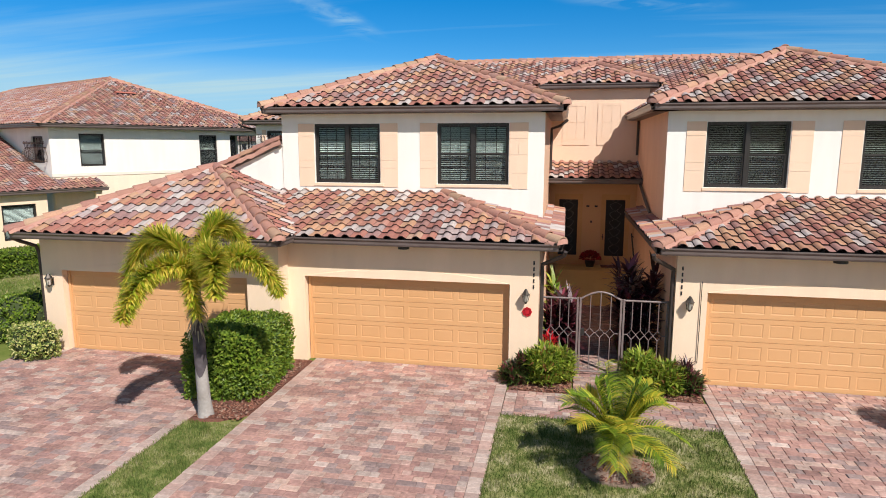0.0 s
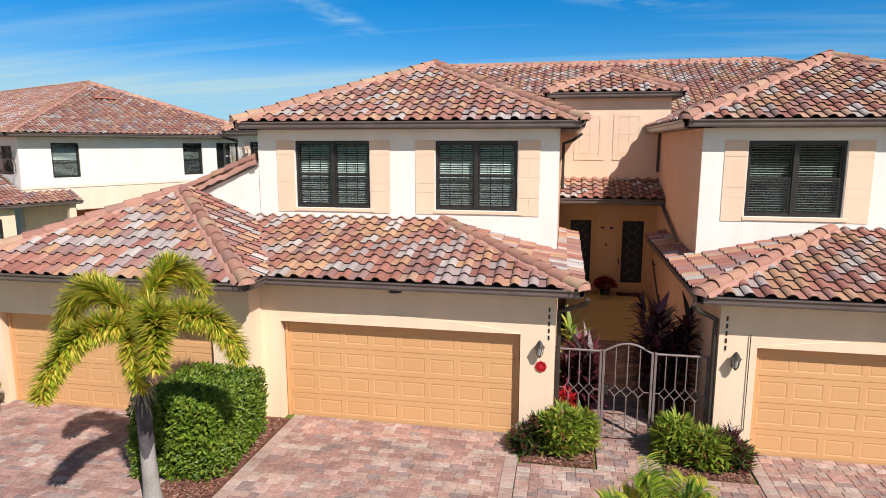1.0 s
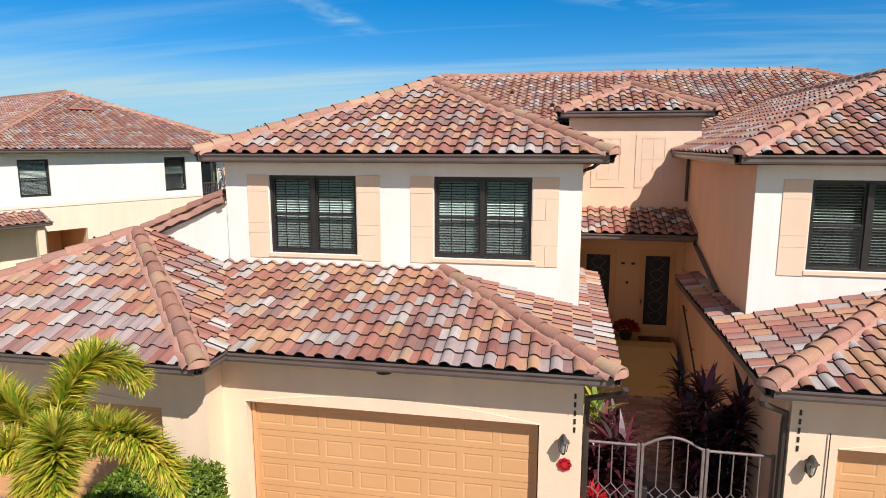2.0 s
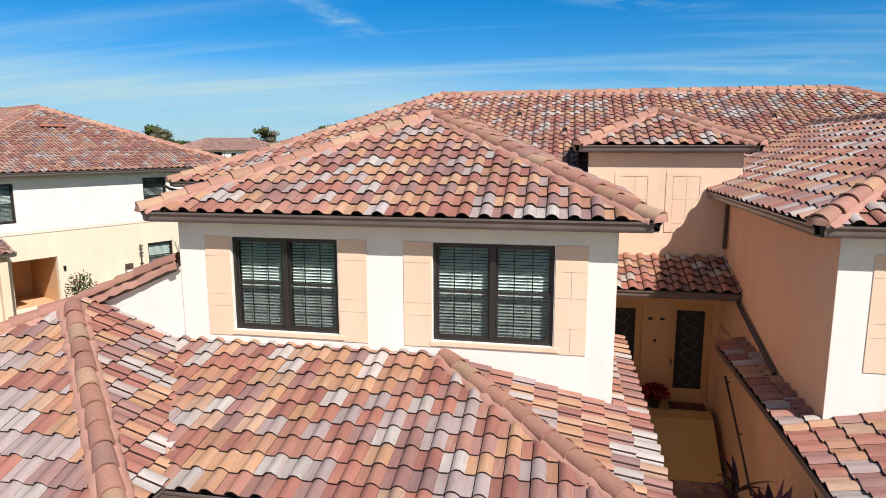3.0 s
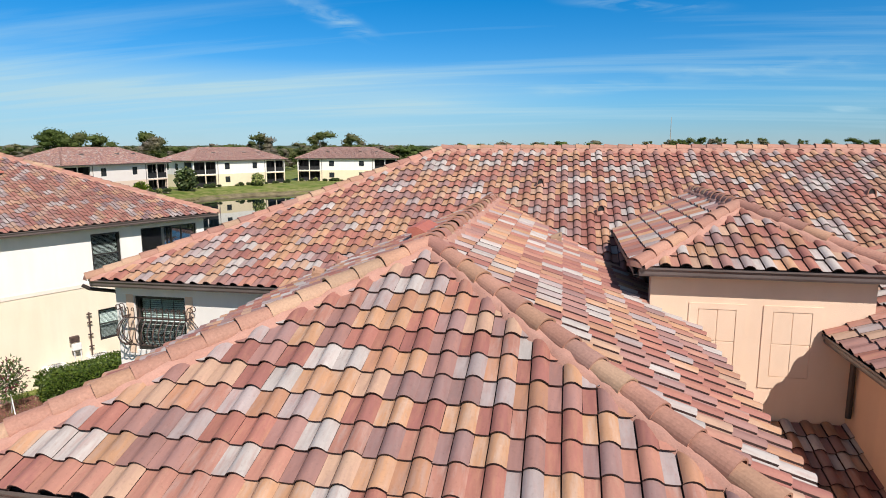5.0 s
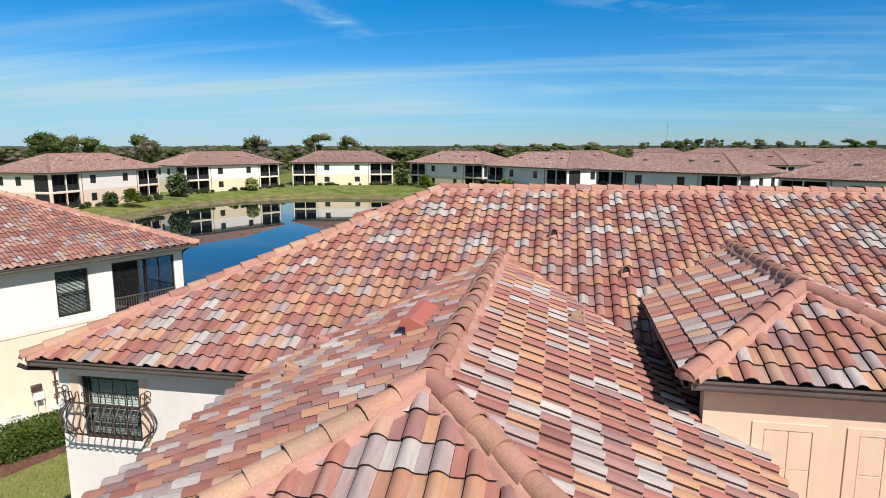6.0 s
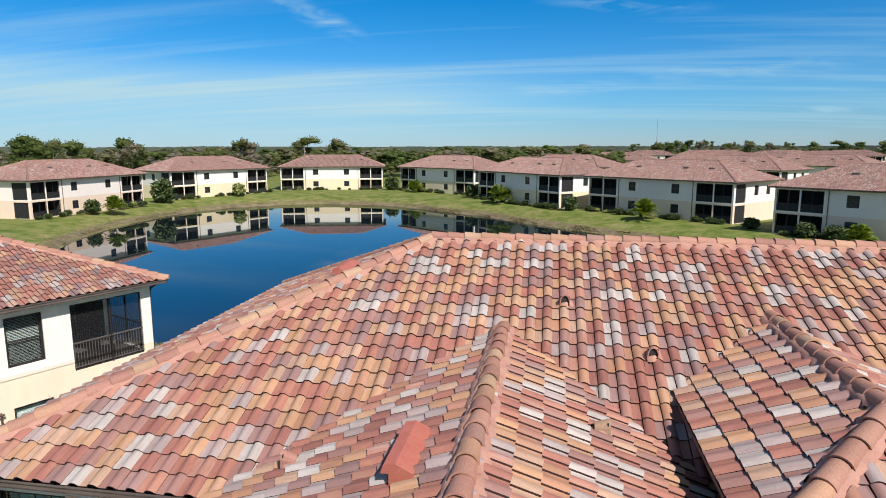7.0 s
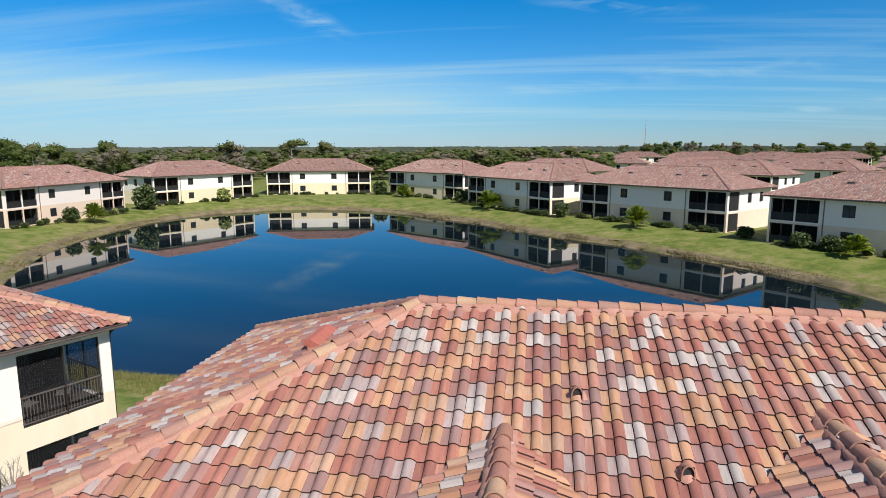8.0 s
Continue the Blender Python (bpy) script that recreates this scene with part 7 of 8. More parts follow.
part("leaf_scar_band", g, surface("stained palm bark with crown shade", (0.045, 0.038, 0.042), (0.12, 0.10, 0.105), 6, 0.9, 30, 0.6, dist=0.02), pm, "stained bark with the crown's shadow in its colour", smooth=True)
g = Geo()
g.tube([(-0.06, 0, 1.98), (-0.03, 0, 2.2), (0.0, 0, 2.5), (0.03, 0, 2.95)], 0.085, 12, 0.04)
r_ = random.Random(12)
for k in range(120):
    a = r_.uniform(0, 6.28)
    z = r_.uniform(1.75, 2.4)
    strap_leaf(g, (-0.05 + 0.09 * math.cos(a), 0.09 * math.sin(a), z), (math.cos(a) * 0.5, math.sin(a) * 0.5, -0.6), 0.28, 0.03, 0.6, r_)
part("crownshaft", g, surface("fibrous crownshaft", (0.25, 0.2, 0.13), (0.4, 0.35, 0.24), 8, 0.9, 40, 0.6), pm)
crown = Vector((0.03, 0.0, 2.85))
# each frond: a point it passes half-way, its tip, and how full it is
for k, (mid, tip, fill) in enumerate([((-1.05, 0.2, 3.42), (-1.85, 0.4, 2.1), 2700), ((-0.45, -0.62, 2.98), (-0.63, -1.28, 2.25), 2300), ((0.0, 0.8, 3.66), (0.22, 1.45, 3.15), 2300), ((0.6, -0.45, 3.28), (0.88, -0.9, 2.65), 2200),
                                      ((1.02, 0.05, 3.16), (1.58, 0.12, 2.5), 2400), ((0.05, -0.28, 2.72), (0.2, -0.35, 2.08), 900)]):
    gl, gc = Geo(), Geo()
    mid, tip = Vector(mid), Vector(tip)
    frond(gl, gc, (crown, mid * 2 - (crown + tip) / 2, tip), int(fill * 0.8), (0.35, 0.32, 0.36, 0.36, 0.32, 0.28)[k], True, random.Random(50 + k), 0.044, 0.4)
    fr = part("frond", gc, PALM, pm)
    t_ = part("frond_foliage", gl, FOX, fr)
    t_["kind"] = "stuff"

copy_thing(pm, pose(9.3, 10.3, 0))
ar = tagged(empty("areca_palm", pose(0.95, 9.78, 0)), "young clumping palm with yellowed arching fronds in a mulch ring", "palm")
r_ = random.Random(77)
for x, y, tx, ty in ((-0.06, -0.02, -0.07, 0.02), (0.06, -0.05, 0.14, -0.02), (0.02, 0.08, 0.0, 0.12)):
    g = Geo()
    g.tube([(x, y, 0), (x * 0.8 + tx * 0.2, y, 0.2), (tx, ty, 0.62)], 0.042, 8, 0.022)
    part("stem", g, PALESTEM, ar)
for k in range(32):
    a = k * 2.4 + r_.uniform(-0.3, 0.3)
    el = 0.15 + 1.25 * (((k * 7) % 32) + r_.random()) / 32
    ln = r_.uniform(0.95, 1.22)
    way = Vector((math.cos(a) * math.cos(el), math.sin(a) * math.cos(el), math.sin(el)))
    b = Vector((0.07 * math.cos(a), 0.07 * math.sin(a), r_.uniform(0.45, 0.7)))
    mid = b + way * ln * 0.6 + Vector((0, 0, 0.16))
    tip = b + way * ln - Vector((0, 0, 0.34 * math.cos(el)))
    gl, gc = Geo(), Geo()
    frond(gl, gc, (b, mid, tip), 20, 0.31, False, random.Random(90 + k), 0.03, 0.35 + r_.uniform(0, 0.5))
    fr = part("frond", gc, PALM, ar)
    t_ = part("frond_foliage", gl, PALM if k % 3 == 2 else PALMG, fr)
    t_["kind"] = "stuff"

sap = tagged(empty("sapling", pose(-21.1, 29.3, 0)), "young staked tree with sparse leaves by the end wall", "tree")
g = Geo()
g.tube([(0, 0, 0), (0.05, 0, 0.8), (-0.05, 0.1, 1.6)], 0.025, 6, 0.012)
g.tube([(0.05, 0, 0.8), (0.3, 0.2, 1.5)], 0.012, 5)
g.tube([(0.02, 0, 0.9), (-0.3, -0.1, 1.6)], 0.012, 5)
part("trunk", g, BARK, sap)
g = Geo()
g.tube([(0.35, -0.2, 0), (-0.1, 0.05, 1.5)], 0.02, 6)
part("stake", g, WHITE, sap)
g = Geo()
r_ = random.Random(5)
for k in range(620):
    d = rand_dir(r_)
    leaf_quad(g, Vector((0.02, 0, 1.25)) + Vector((d.x * 0.55, d.y * 0.55, d.z * 0.85)) * r_.uniform(0.3, 1), d + rand_dir(r_), d, 0.15, 0.065)
t_ = part("crown", g, MIXED, sap)
t_["kind"] = "stuff"
for x, y in ((-21.6, 31.9), (-20.9, 33.4)):
    ac = tagged(empty("air_conditioner", pose(x, y, 0, 0, 0, 65)), "grey air-conditioning unit behind the hedge", "air conditioner")
    g = Geo()
    g.box((-0.4, -0.4, 0.05), (0.4, 0.4, 0.8), 0.03)
    part("cabinet", g, WHITE, ac)
    g = Geo()
    for k in range(5):
        rr = 0.06 + 0.06 * k
        g.tube([(rr * math.cos(t), rr * math.sin(t), 0.815) for t in (2 * math.pi * q / 16 for q in range(17))], 0.006, 4, close=False)
    part("fan_grille", g, BRONZE, ac)

# ---- planting round the pond and the far woods ----
def leaf_cloud(g, c, rx, rz, n, size, r):
    """Leaf sprays scattered through a lumpy crown."""
    for _ in range(n):
        d = rand_dir(r)
        q = r.uniform(0.45, 1.0)
        p = Vector((c[0] + d.x * rx * q, c[1] + d.y * rx * q, c[2] + d.z * rz * q))
        e = (rand_dir(r) + d * 0.5).normalized()
        s = e.cross(rand_dir(r)).normalized()
        a, b = e * size * r.uniform(0.6, 1.3), s * size * r.uniform(0.4, 0.8)
        k = len(g.v)
        g.v.extend(tuple(v) for v in (p, p + a * 0.5 + b, p + a, p + a * 0.5 - b))
        g.f.append((k, k + 1, k + 2, k + 3))


def clump(g, c, rx, rz, r):
    """A lumpy mass of foliage, the inside of one crown cluster."""
    t = (1 + 5 ** 0.5) / 2
    k, turn = len(g.v), Matrix.Rotation(r.uniform(0, 6.28), 3, "Z") @ Matrix.Rotation(r.uniform(0, 3), 3, "X")
    for p in ((-1, t, 0), (1, t, 0), (-1, -t, 0), (1, -t, 0), (0, -1, t), (0, 1, t), (0, -1, -t), (0, 1, -t), (t, 0, -1), (t, 0, 1), (-t, 0, -1), (-t, 0, 1)):
        v = turn @ Vector(p).normalized() * r.uniform(0.75, 1.15)
        g.v.append((c[0] + v.x * rx, c[1] + v.y * rx, c[2] + v.z * rz))
    for f in ((0, 11, 5), (0, 5, 1), (0, 1, 7), (0, 7, 10), (0, 10, 11), (1, 5, 9), (5, 11, 4), (11, 10, 2), (10, 7, 6), (7, 1, 8), (3, 9, 4), (3, 4, 2), (3, 2, 6), (3, 6, 8), (3, 8, 9), (4, 9, 5), (2, 4, 11), (6, 2, 10), (8, 6, 7), (9, 8, 1)):
        g.f.append(tuple(k + i for i in f))


def far_tree(r, h, spread, pine=False):
    """Trunk with limbs and a crown of separate clumps; returns wood, clump masses and leaf sprays."""
    wood, mass, leaf = Geo(), Geo(), Geo()
    lean = Vector((r.uniform(-0.06, 0.06), r.uniform(-0.06, 0.06), 1))
    top = lean * h * 0.9
    wood.tube([(0, 0, 0), lean * h * 0.45, top], 0.014 * h, 6, 0.005 * h)
    base, n = (0.62, 10) if pine else (0.22, 16)
    for k in range(n):
        t = base + (1 - base) * (k + r.random()) / n
        a = r.uniform(0, 6.28)
        q = spread * r.uniform(0.35, 0.9) * (1.1 - 0.6 * abs(t - base - 0.25))
        p0 = lean * h * t * 0.92
        p1 = p0 + Vector((math.cos(a) * q, math.sin(a) * q, h * 0.06))
        wood.tube([p0, p1], 0.008 * h, 4, 0.003 * h)
        rx, rz = spread * r.uniform(0.3, 0.5), spread * r.uniform(0.2, 0.32)
        clump(mass, p1, rx * 0.82, rz * 0.8, r)
        leaf_cloud(leaf, p1, rx * 1.12, rz * 1.15, 90, spread * 0.095, r)
    clump(mass, top, spread * 0.4, spread * 0.3, r)
    leaf_cloud(leaf, top, spread * 0.5, spread * 0.4, 110, spread * 0.095, r)
    return wood, mass, leaf


r_ = random.Random(404)
kinds = [far_tree(r_, 1.0, 0.27 if k < 2 else 0.36, pine=k < 2) for k in range(5)]


def tree_thing(x, y, h, k, label, name="tree"):
    ob = tagged(empty(name, pose(x, y, 0, 0, 0, (x * 37) % 360)), label, "tree", "trees behind the houses")
    for nm, pieces, mat in (("trunk", kinds[k][:1], BARK), ("crown", kinds[k][1:], WOODS)):
        g = Geo()
        for piece in pieces:
            g.add(piece, Matrix.Diagonal((h, h, h, 1)))
        t = part(nm, g, mat, ob)
        if nm == "crown":
            t["kind"] = "stuff"
    return ob


# single tall pines standing above the woods
for x, y, h, k in ((-118, 238, 14, 3), (-96, 246, 15, 3), (-86, 256, 14, 2), (-140, 205, 14, 4), (-148, 176, 13, 3), (-162, 186, 14.5, 2), (-133, 165, 13, 3), (-170, 160, 14, 4), (-155, 200, 13, 2), (-126, 186, 12, 4), (-178, 205, 14, 3), (88, 500, 15, 2), (97, 505, 16, 0), (76, 510, 14, 4), (170, 520, 14, 1), (128, 510, 14, 1), (60, 520, 13.5, 0), (112, 515, 15.5, 1),
                   (72, 480, 13, 2), (82, 490, 14, 3), (104, 495, 14.5, 4), (120, 500, 13, 2), (140, 505, 15, 3), (150, 498, 13.5, 4), (185, 515, 14, 2), (200, 510, 15, 3), (215, 520, 14, 4), (232, 515, 14.5, 2), (250, 525, 15, 3), (270, 520, 14, 4), (292, 525, 15, 2), (310, 520, 14, 3)):
    tree_thing(x, y, h, k, "tall slender pine rising above the woods")

# the continuous woods beyond, as one mass
woods_l = Geo()
for _ in range(2000):
    a = r_.uniform(math.radians(38), math.radians(152))
    d = 235 + 650 * r_.random() ** 1.5
    x, y = -8 + d * math.cos(a), 18 + d * math.sin(a)
    if a < math.radians(83) and d < 500:
        continue
    h = r_.uniform(3.5, 10.5) * (1 + 0.45 * noise.noise((x * 0.015, y * 0.015, 0)))
    m = Matrix.Translation((x, y, -0.3)) @ Matrix.Rotation(r_.uniform(0, 6.28), 4, "Z") @ Matrix.Diagonal((h * 1.3, h * 1.3, h, 1))
    k = r_.randrange(2, 5)
    woods_l.add(kinds[k][1], m)
    src, sub = kinds[k][2], Geo()
    step = 3 if d < 400 else 8
    for i in range(r_.randrange(step), len(src.f), step):
        q = len(sub.v)
        sub.v.extend(src.v[j] for j in src.f[i])
        sub.f.append((q, q + 1, q + 2, q + 3))
    woods_l.add(sub, m)
tagged(part("far_woods", woods_l, WOODS), "dense dark-green and brown woodland along the horizon", "woods", kind="stuff")
g = Geo()
for k in range(700):
    a0, a1 = math.radians(20 + 140 * k / 700), math.radians(20 + 140 * (k + 1) / 700)
    d = 1500
    z0, z1 = (12.5 + 2.0 * noise.noise((j * 0.043, 0, 0)) + 1.4 * noise.noise((j * 0.37, 3, 0)) + 1.3 * noise.noise((j * 0.93, 5, 0)) for j in (k, k + 1))
    p, q = Vector((-8 + d * math.cos(a0), 18 + d * math.sin(a0), 0)), Vector((-8 + d * math.cos(a1), 18 + d * math.sin(a1), 0))
    g.poly([p, q, q + Vector((0, 0, z1)), p + Vector((0, 0, z0))])
tagged(part("backdrop", g, HAZEWOODS), "far dark woodland edge", "backdrop", kind="structure")

# radio mast
mast = tagged(empty("radio_mast", pose(136, 900, 0)), "thin lattice radio mast far behind the woods", "mast")
g = Geo()
g.tube([(0, 0, 0), (0, 0, 48)], 0.7, 4, 0.3)
part("shaft", g, BARK, mast)

# shrubs at the feet of the pond houses
bush_g, bush_c = Geo(), Geo()
leaf_cloud(bush_g, (0, 0, 0.5), 0.55, 0.5, 1100, 0.1, r_)
# inner sprays, coloured dark for the shade inside the bush
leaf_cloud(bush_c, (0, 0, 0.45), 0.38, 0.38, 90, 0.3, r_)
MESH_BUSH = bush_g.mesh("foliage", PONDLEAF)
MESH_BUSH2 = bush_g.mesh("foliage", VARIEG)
MESH_CORE = bush_c.mesh("shade_sprays", TWIGSHADE)


def pond_shrub(x, y, s, yellow=False, tall=1.0):
    ob = tagged(empty("shrub", pose(x, y, 0, 0, 0, (x * 91 + y * 13) % 360)), "yellow-green shrub by the wall" if yellow else "rounded green shrub by the wall", "shrub", "pond-side shrubs")
    for nm, me in (("twig_core", MESH_CORE), ("foliage", MESH_BUSH2 if yellow else MESH_BUSH)):
        t = new(nm, me)
        t.parent = ob
        t.matrix_basis = Matrix.Diagonal((s, s, s * tall, 1))
        t["kind"] = "stuff"


for hx, hy, ha in [along(p, q) for p, q in SPOTS] + [along((-74.4, 175.2), (-48.0, 182.2))]:
    M = pose(hx, hy, 0, 0, 0, ha)
    for _ in range(30):
        p = M @ Vector((r_.uniform(-13.8, 13.8), -r_.uniform(0.7, 1.3), 0))
        pond_shrub(p.x, p.y, r_.uniform(0.6, 1.3), r_.random() < 0.06, r_.uniform(0.55, 0.9))


def fan_palm(x, y, h, label="low spreading green palm on the pond lawn"):
    ob = tagged(empty("palm", pose(x, y, 0)), label, "palm", "pond-side palms")
    r = random.Random(int(x * 10 + y))
    g = Geo()
    g.tube([(0, 0, -0.3), (0.05, 0, h * 0.35)], 0.1, 7, 0.07)
    part("trunk", g, BARK, ob)
    g = Geo()
    for k in range(60):
        a, el = k * 2.4 + r.uniform(-0.3, 0.3), r.uniform(0.3, 1.5)
        d = Vector((math.cos(a) * math.cos(el), math.sin(a) * math.cos(el), math.sin(el)))
        q = Vector((0.05, 0, h * 0.12))
        mid = q + d * h * 0.5 + Vector((0, 0, h * 0.12))
        tip = q + d * h * 0.82 - Vector((0, 0, h * 0.3 * math.cos(el)))
        frond(g, g, (q, mid, tip), 16, h * 0.17, False, r, 0.13, 0.2)
    t = part("crown", g, PALMG, ob)
    t["kind"] = "stuff"


for x, y, h in ((11.6, 119.5, 3.6), (-13.6, 146.0, 4.2), (-37.0, 173.0, 3.6), (32.0, 95.0, 2.8), (-80.5, 117.5, 3.2)):
    fan_palm(x, y, h)
for x, y, s, yl, tl in ((-83.5, 136.8, 4.4, False, 1.1), (-76.0, 155.0, 2.8, True, 1.1), (-82.6, 114.5, 2.4, False, 1.0), (15.8, 119.0, 1.5, False, 0.7), (8.4, 125.8, 1.6, False, 0.7), (0.5, 132.5, 2.6, False, 1.0), (-20.5, 157.5, 3.0, False, 1.0), (-45.0, 180.0, 3.6, False, 1.0), (24.6, 109.5, 2.2, False, 0.7), (28.5, 101.0, 2.2, False, 0.9), (31.0, 98.5, 2.4, False, 0.8), (20.5, 114.5, 1.5, False, 0.7)):
    pond_shrub(x, y, s, yl, tl)

# ---- paving, beds and lawn edges ----
r_ = random.Random(31)
PD, PG = 0.155, 0.006


def paver_geo(w, d, h=0.05, c=0.008):
    g = Geo()
    a, b = w / 2, d / 2
    g.v = [(-a, -b, 0), (a, -b, 0), (a, b, 0), (-a, b, 0), (-a, -b, h - c), (a, -b, h - c), (a, b, h - c), (-a, b, h - c), (-a + c, -b + c, h), (a - c, -b + c, h), (a - c, b - c, h), (-a + c, b - c, h)]
    g.f = [(0, 1, 5, 4), (1, 2, 6, 5), (2, 3, 7, 6), (3, 0, 4, 7), (4, 5, 9, 8), (5, 6, 10, 9), (6, 7, 11, 10), (7, 4, 8, 11), (8, 9, 10, 11)]
    return g


SIZES = (0.155, 0.235, 0.235, 0.31)
PAVER_MESH = {w: paver_geo(w - PG, PD - PG).mesh("paver", PAVER) for w in set(SIZES)}


def paved(name, label, x0, x1, y0, y1, near=None, edge=(1, 1)):
    """A paved rectangle: sand bed, running-bond pavers and paler edge courses along its sides."""
    g = Geo()
    g.box((x0, y0, -0.08), (x1, y1, 0.024))
    ob = tagged(part(name, g, SAND), label, "paving", kind="structure")
    e = 0.235
    ed = Geo()
    one_g = paver_geo(e - PG, PD - PG)
    for k, x in enumerate((x0 + e / 2, x1 - e / 2)):
        if not edge[k]:
            continue
        y = y0 + PD / 2
        while y < y1 - PD / 2 + 0.01:
            ed.add(one_g, Matrix.Translation((x, y, -0.012 + r_.uniform(-0.003, 0.003))))
            y += PD
    if ed.v:
        t = part("edge_pavers", ed, KERBPAVER, ob)
        t["kind"] = "stuff"
    a, b = x0 + (e if edge[0] else 0), x1 - (e if edge[1] else 0)
    rest = Geo()
    j = 0
    y = y0 + PD / 2
    while y < y1 - PD / 2 + 0.02:
        l = a
        while l < b - 0.03:
            w = r_.choice(SIZES)
            whole = l + w <= b
            w = min(w, b - l)
            x = l + w / 2
            m = Matrix.Translation((x, y, -0.012 + r_.uniform(-0.005, 0.004))) @ Matrix.Rotation(r_.uniform(-0.012, 0.012), 4, "Z") @ Matrix.Rotation(r_.uniform(-0.01, 0.01), 4, "X")
            if whole and near and near[0] < x < near[1] and near[2] < y < near[3]:
                t = new("paver", PAVER_MESH[w])
                t.parent, t.matrix_basis = ob, m
            else:
                rest.add(paver_geo(w - PG, PD - PG), m)
            l += w
        y += PD
        j += 1
    t = part("pavers", rest, PAVER, ob)
    t["kind"] = "stuff"
    return ob


paved("driveway", "blended red and grey concrete paver driveway", -5.85, -1.1, 5.5, 13.9, near=(-5.5, -1.4, 7.6, 10.0))
paved("driveway", "blended red and grey concrete paver driveway", -13.2, -6.92, 5.5, 13.4)
paved("driveway", "blended red and grey concrete paver driveway", 2.95, 9.6, 5.5, 13.9)
paved("walkway", "paver walkway crossing before the entry court", -1.09, 2.94, 11.5, 12.75, edge=(0, 0))
paved("walkway", "paver path leading through the gate", 0.3, 1.42, 12.76, 17.6, edge=(0, 0))
paved("walkway", "paver floor of the entry court", -0.27, 2.19, 17.61, 20.44, edge=(0, 0))
paved("walkway", "paver path of the neighbouring house", -24.8, -21.95, 26.0, 30.2, edge=(0, 0))
g = Geo()
g.box((-13.2, -30, -0.08), (9.6, 5.49, 0.03))
tagged(part("driveway_apron", g, SAND), "plain paved apron towards the street", "paving", kind="structure")


def bed(name, label, pts, z, mat):
    g = Geo()
    c = Vector((sum(p[0] for p in pts) / len(pts), sum(p[1] for p in pts) / len(pts), z + 0.05))
    n = len(pts)
    g.v = [(*p, z - 0.06) for p in pts] + [(p[0] * 0.97 + c.x * 0.03, p[1] * 0.97 + c.y * 0.03, z + 0.02) for p in pts] + [tuple(c)]
    for k in range(n):
        j = (k + 1) % n
        g.f.append((k, j, n + j, n + k))
        g.f.append((n + k, n + j, 2 * n))
    return tagged(part(name, g, mat), label, "bed", kind="structure")


bed("mulch_bed", "reddish-brown mulch bed round the hedge", [(-6.9, 10.0), (-6.3, 10.15), (-5.87, 10.5), (-5.87, 13.72), (-6.84, 13.72), (-6.9, 13.2)], 0.02, MULCH)
bed("mulch_bed", "dark mulch bed at the fence foot", [(-1.08, 12.77), (0.28, 12.77), (0.28, 17.6), (-0.26, 17.6), (-0.26, 13.72), (-1.08, 13.72)], 0.0, MULCH)
bed("mulch_bed", "dark mulch bed at the fence foot", [(1.44, 12.77), (2.93, 12.77), (2.93, 13.72), (2.15, 13.72), (2.15, 17.6), (1.44, 17.6)], 0.0, MULCH)
bed("mulch_ring", "dry reddish mulch ring round the young palm", [(0.95 + 0.62 * math.cos(k * 0.45) * (1 + 0.08 * math.sin(k * 2.1)), 9.72 + 0.55 * math.sin(k * 0.45), ) for k in range(14)], 0.035, RINGMULCH)
bed("mulch_bed", "mulch bed along the neighbouring end wall", [(-21.9, 28.2), (-20.2, 28.6), (-17.4, 36.0), (-18.6, 36.6), (-20.6, 33.0), (-22.4, 29.4)], 0.0, MULCH)


def chips(parent, x0, x1, y0, y1, z, n, seed, inside=None):
    """Loose bark chips lying on a mulch bed, as one scatter."""
    r = random.Random(seed)
    g = Geo()
    for _ in range(n):
        x, y = r.uniform(x0, x1), r.uniform(y0, y1)
        if inside and not inside(x, y):
            continue
        a = r.uniform(0, 6.28)
        l, w = r.uniform(0.015, 0.045), r.uniform(0.006, 0.014)
        d, s = Vector((math.cos(a), math.sin(a), r.uniform(-0.3, 0.3))) * l, Vector((-math.sin(a), math.cos(a), r.uniform(-0.4, 0.4))) * w
        p = Vector((x, y, z + r.uniform(0.012, 0.03)))
        g.poly([p - d - s, p + d - s, p + d + s, p - d + s])
    t = part("bark_chip_scatter", g, CHIP, parent)
    t["kind"] = "stuff"


beds = [o for o in bpy.data.objects if o.name.startswith("mulch_")]
chips(beds[0], -6.85, -5.9, 10.2, 13.6, 0.04, 2600, 71)
chips(beds[1], -1.0, 0.25, 12.8, 13.7, 0.02, 1200, 72)
chips(beds[2], 1.5, 2.9, 12.8, 13.7, 0.02, 1200, 73)
chips(next(o for o in beds if o.name == "mulch_ring"), 0.3, 1.6, 9.1, 10.3, 0.062, 600, 74, lambda x, y: ((x - 0.95) / 0.6) ** 2 + ((y - 9.72) / 0.53) ** 2 < 1)


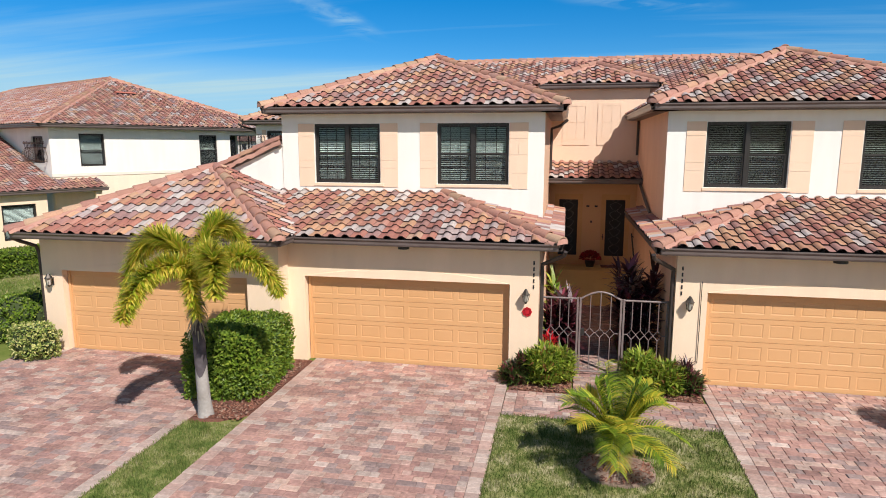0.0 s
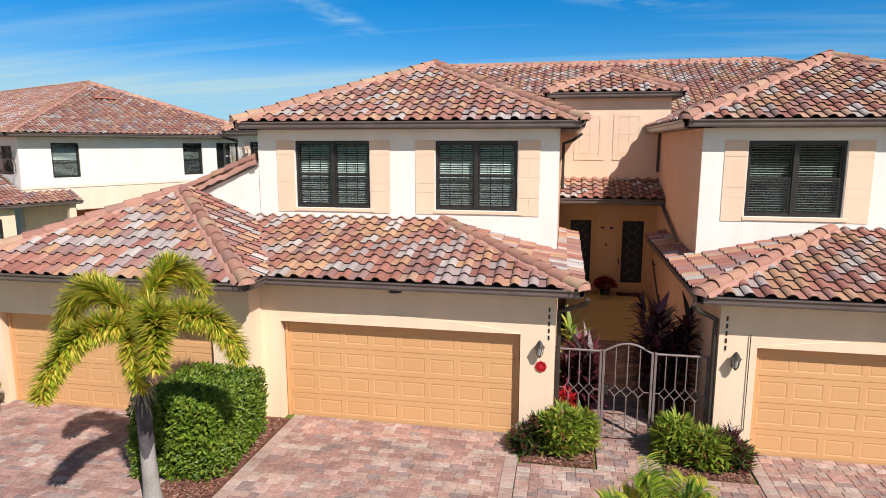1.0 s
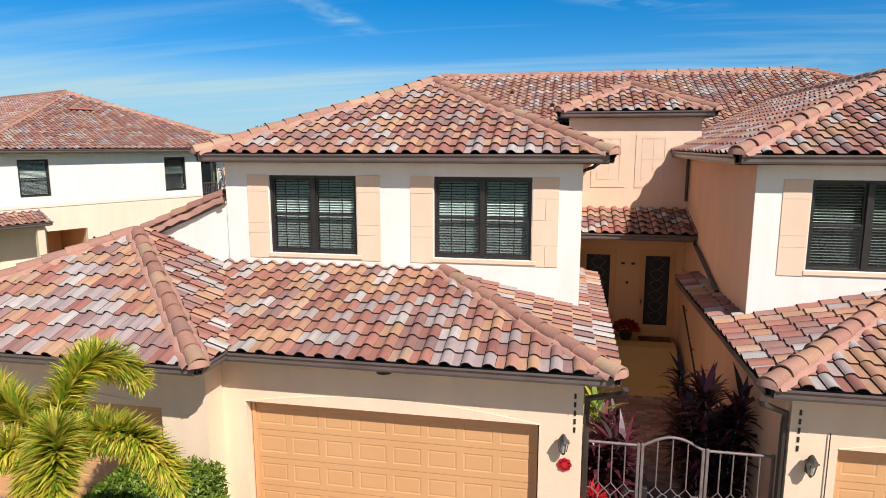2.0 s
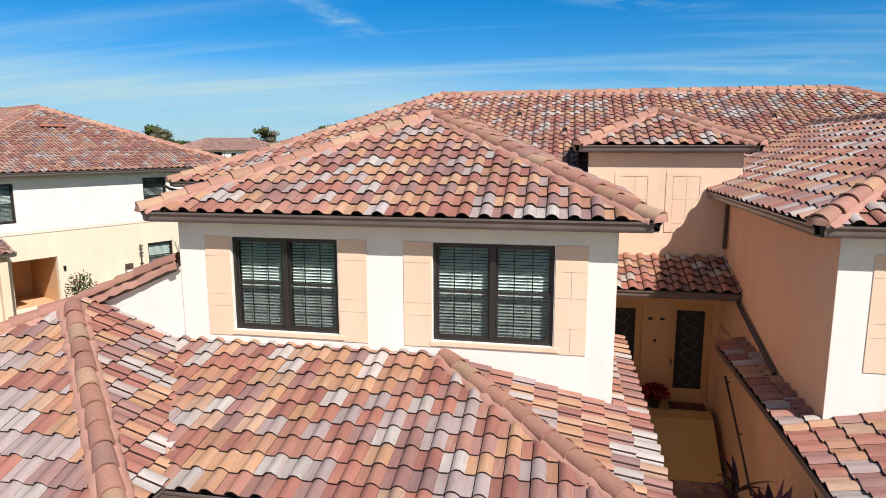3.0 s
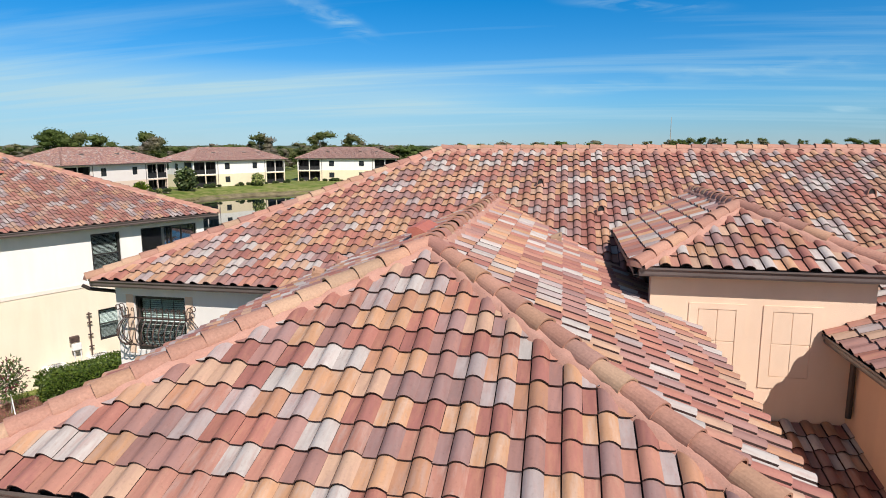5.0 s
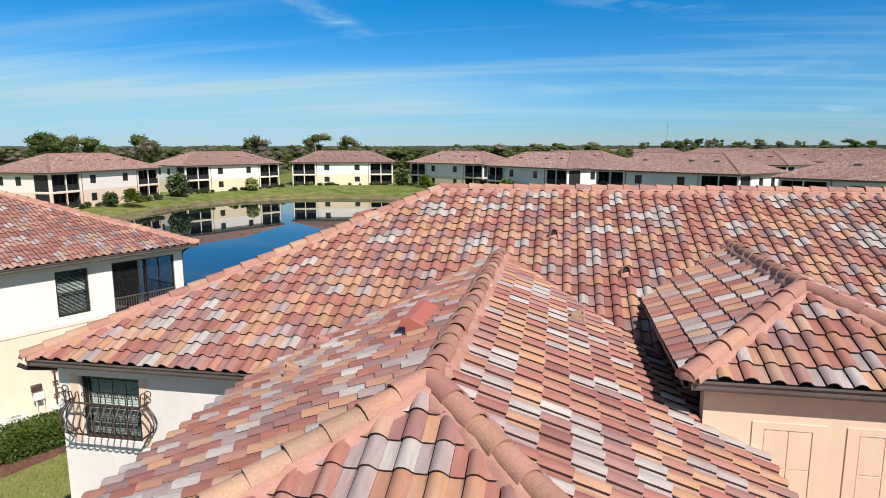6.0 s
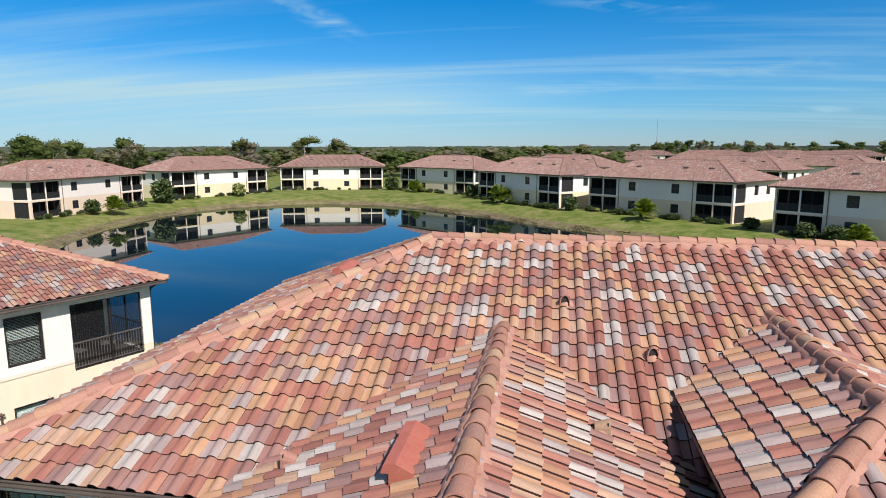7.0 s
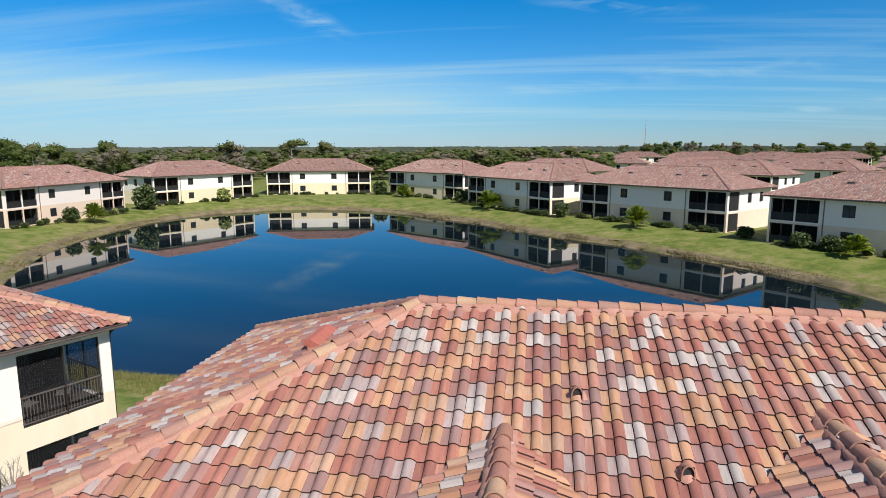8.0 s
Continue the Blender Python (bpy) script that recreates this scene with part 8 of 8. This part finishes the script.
def turf(name, label, x0, x1, y0, y1, n, seed, skip=None):
    """A lawn island: a raised sod with short blades standing on it."""
    r = random.Random(seed)
    g = Geo()
    g.box((x0, y0, -0.05), (x1, y1, 0.022), 0.01)
    ob = tagged(part(name, g, NEARLAWN), label, "lawn", kind="structure")
    b = Geo()
    for _ in range(n):
        x, y = r.uniform(x0 - 0.03, x1 + 0.03), r.uniform(y0, y1 + 0.04)
        if skip and math.hypot(x - skip[0], y - skip[1]) < skip[2] * r.uniform(0.8, 1.0):
            continue
        a = r.uniform(0, 6.28)
        hgt, w = r.uniform(0.02, 0.075) * (0.7 + 0.8 * (noise.noise((x * 2.3, y * 2.3, 0)) + 0.5)), 0.007
        dx, dy = math.cos(a) * w, math.sin(a) * w
        lx, ly = r.uniform(-0.03, 0.03), r.uniform(-0.03, 0.03)
        q = len(b.v)
        b.v.extend(((x - dx, y - dy, 0.02), (x + dx, y + dy, 0.02), (x + lx, y + ly, 0.02 + hgt)))
        b.f.append((q, q + 1, q + 2))
    t = part("grass_blades", b, NEARLAWN, ob)
    t["kind"] = "stuff"
    return ob


BLADE = blended("grass blade", [(0.0, (0.16, 0.23, 0.04)), (0.3, (0.24, 0.30, 0.06)), (0.55, (0.36, 0.34, 0.12)), (0.8, (0.50, 0.43, 0.24))], rough=0.6, fine=2.0, weather=0.65, bump=0.0, thin=0.3)
turf("lawn", "narrow lawn strip between the driveways", -6.91, -5.86, 4.5, 10.02, 16000, 3)
turf("lawn", "green lawn island with a young palm", -1.09, 2.94, 4.5, 11.49, 60000, 4, (0.95, 9.72, 0.6))

# longer grass on the side lawn between the houses
b = Geo()
r_ = random.Random(8)
for _ in range(45000):
    x, y = r_.uniform(-23.0, -13.2), r_.uniform(14.0, 46.0)
    a = r_.uniform(0, 6.28)
    w, hgt = 0.014, r_.uniform(0.04, 0.12)
    q = len(b.v)
    b.v.extend(((x - w * math.cos(a), y - w * math.sin(a), 0.0), (x + w * math.cos(a), y + w * math.sin(a), 0.0), (x + r_.uniform(-0.05, 0.05), y + r_.uniform(-0.05, 0.05), hgt)))
    b.f.append((q, q + 1, q + 2))
tagged(part("side_lawn_grass", b, BLADE), "short mown grass between the two houses", "grass", kind="stuff")
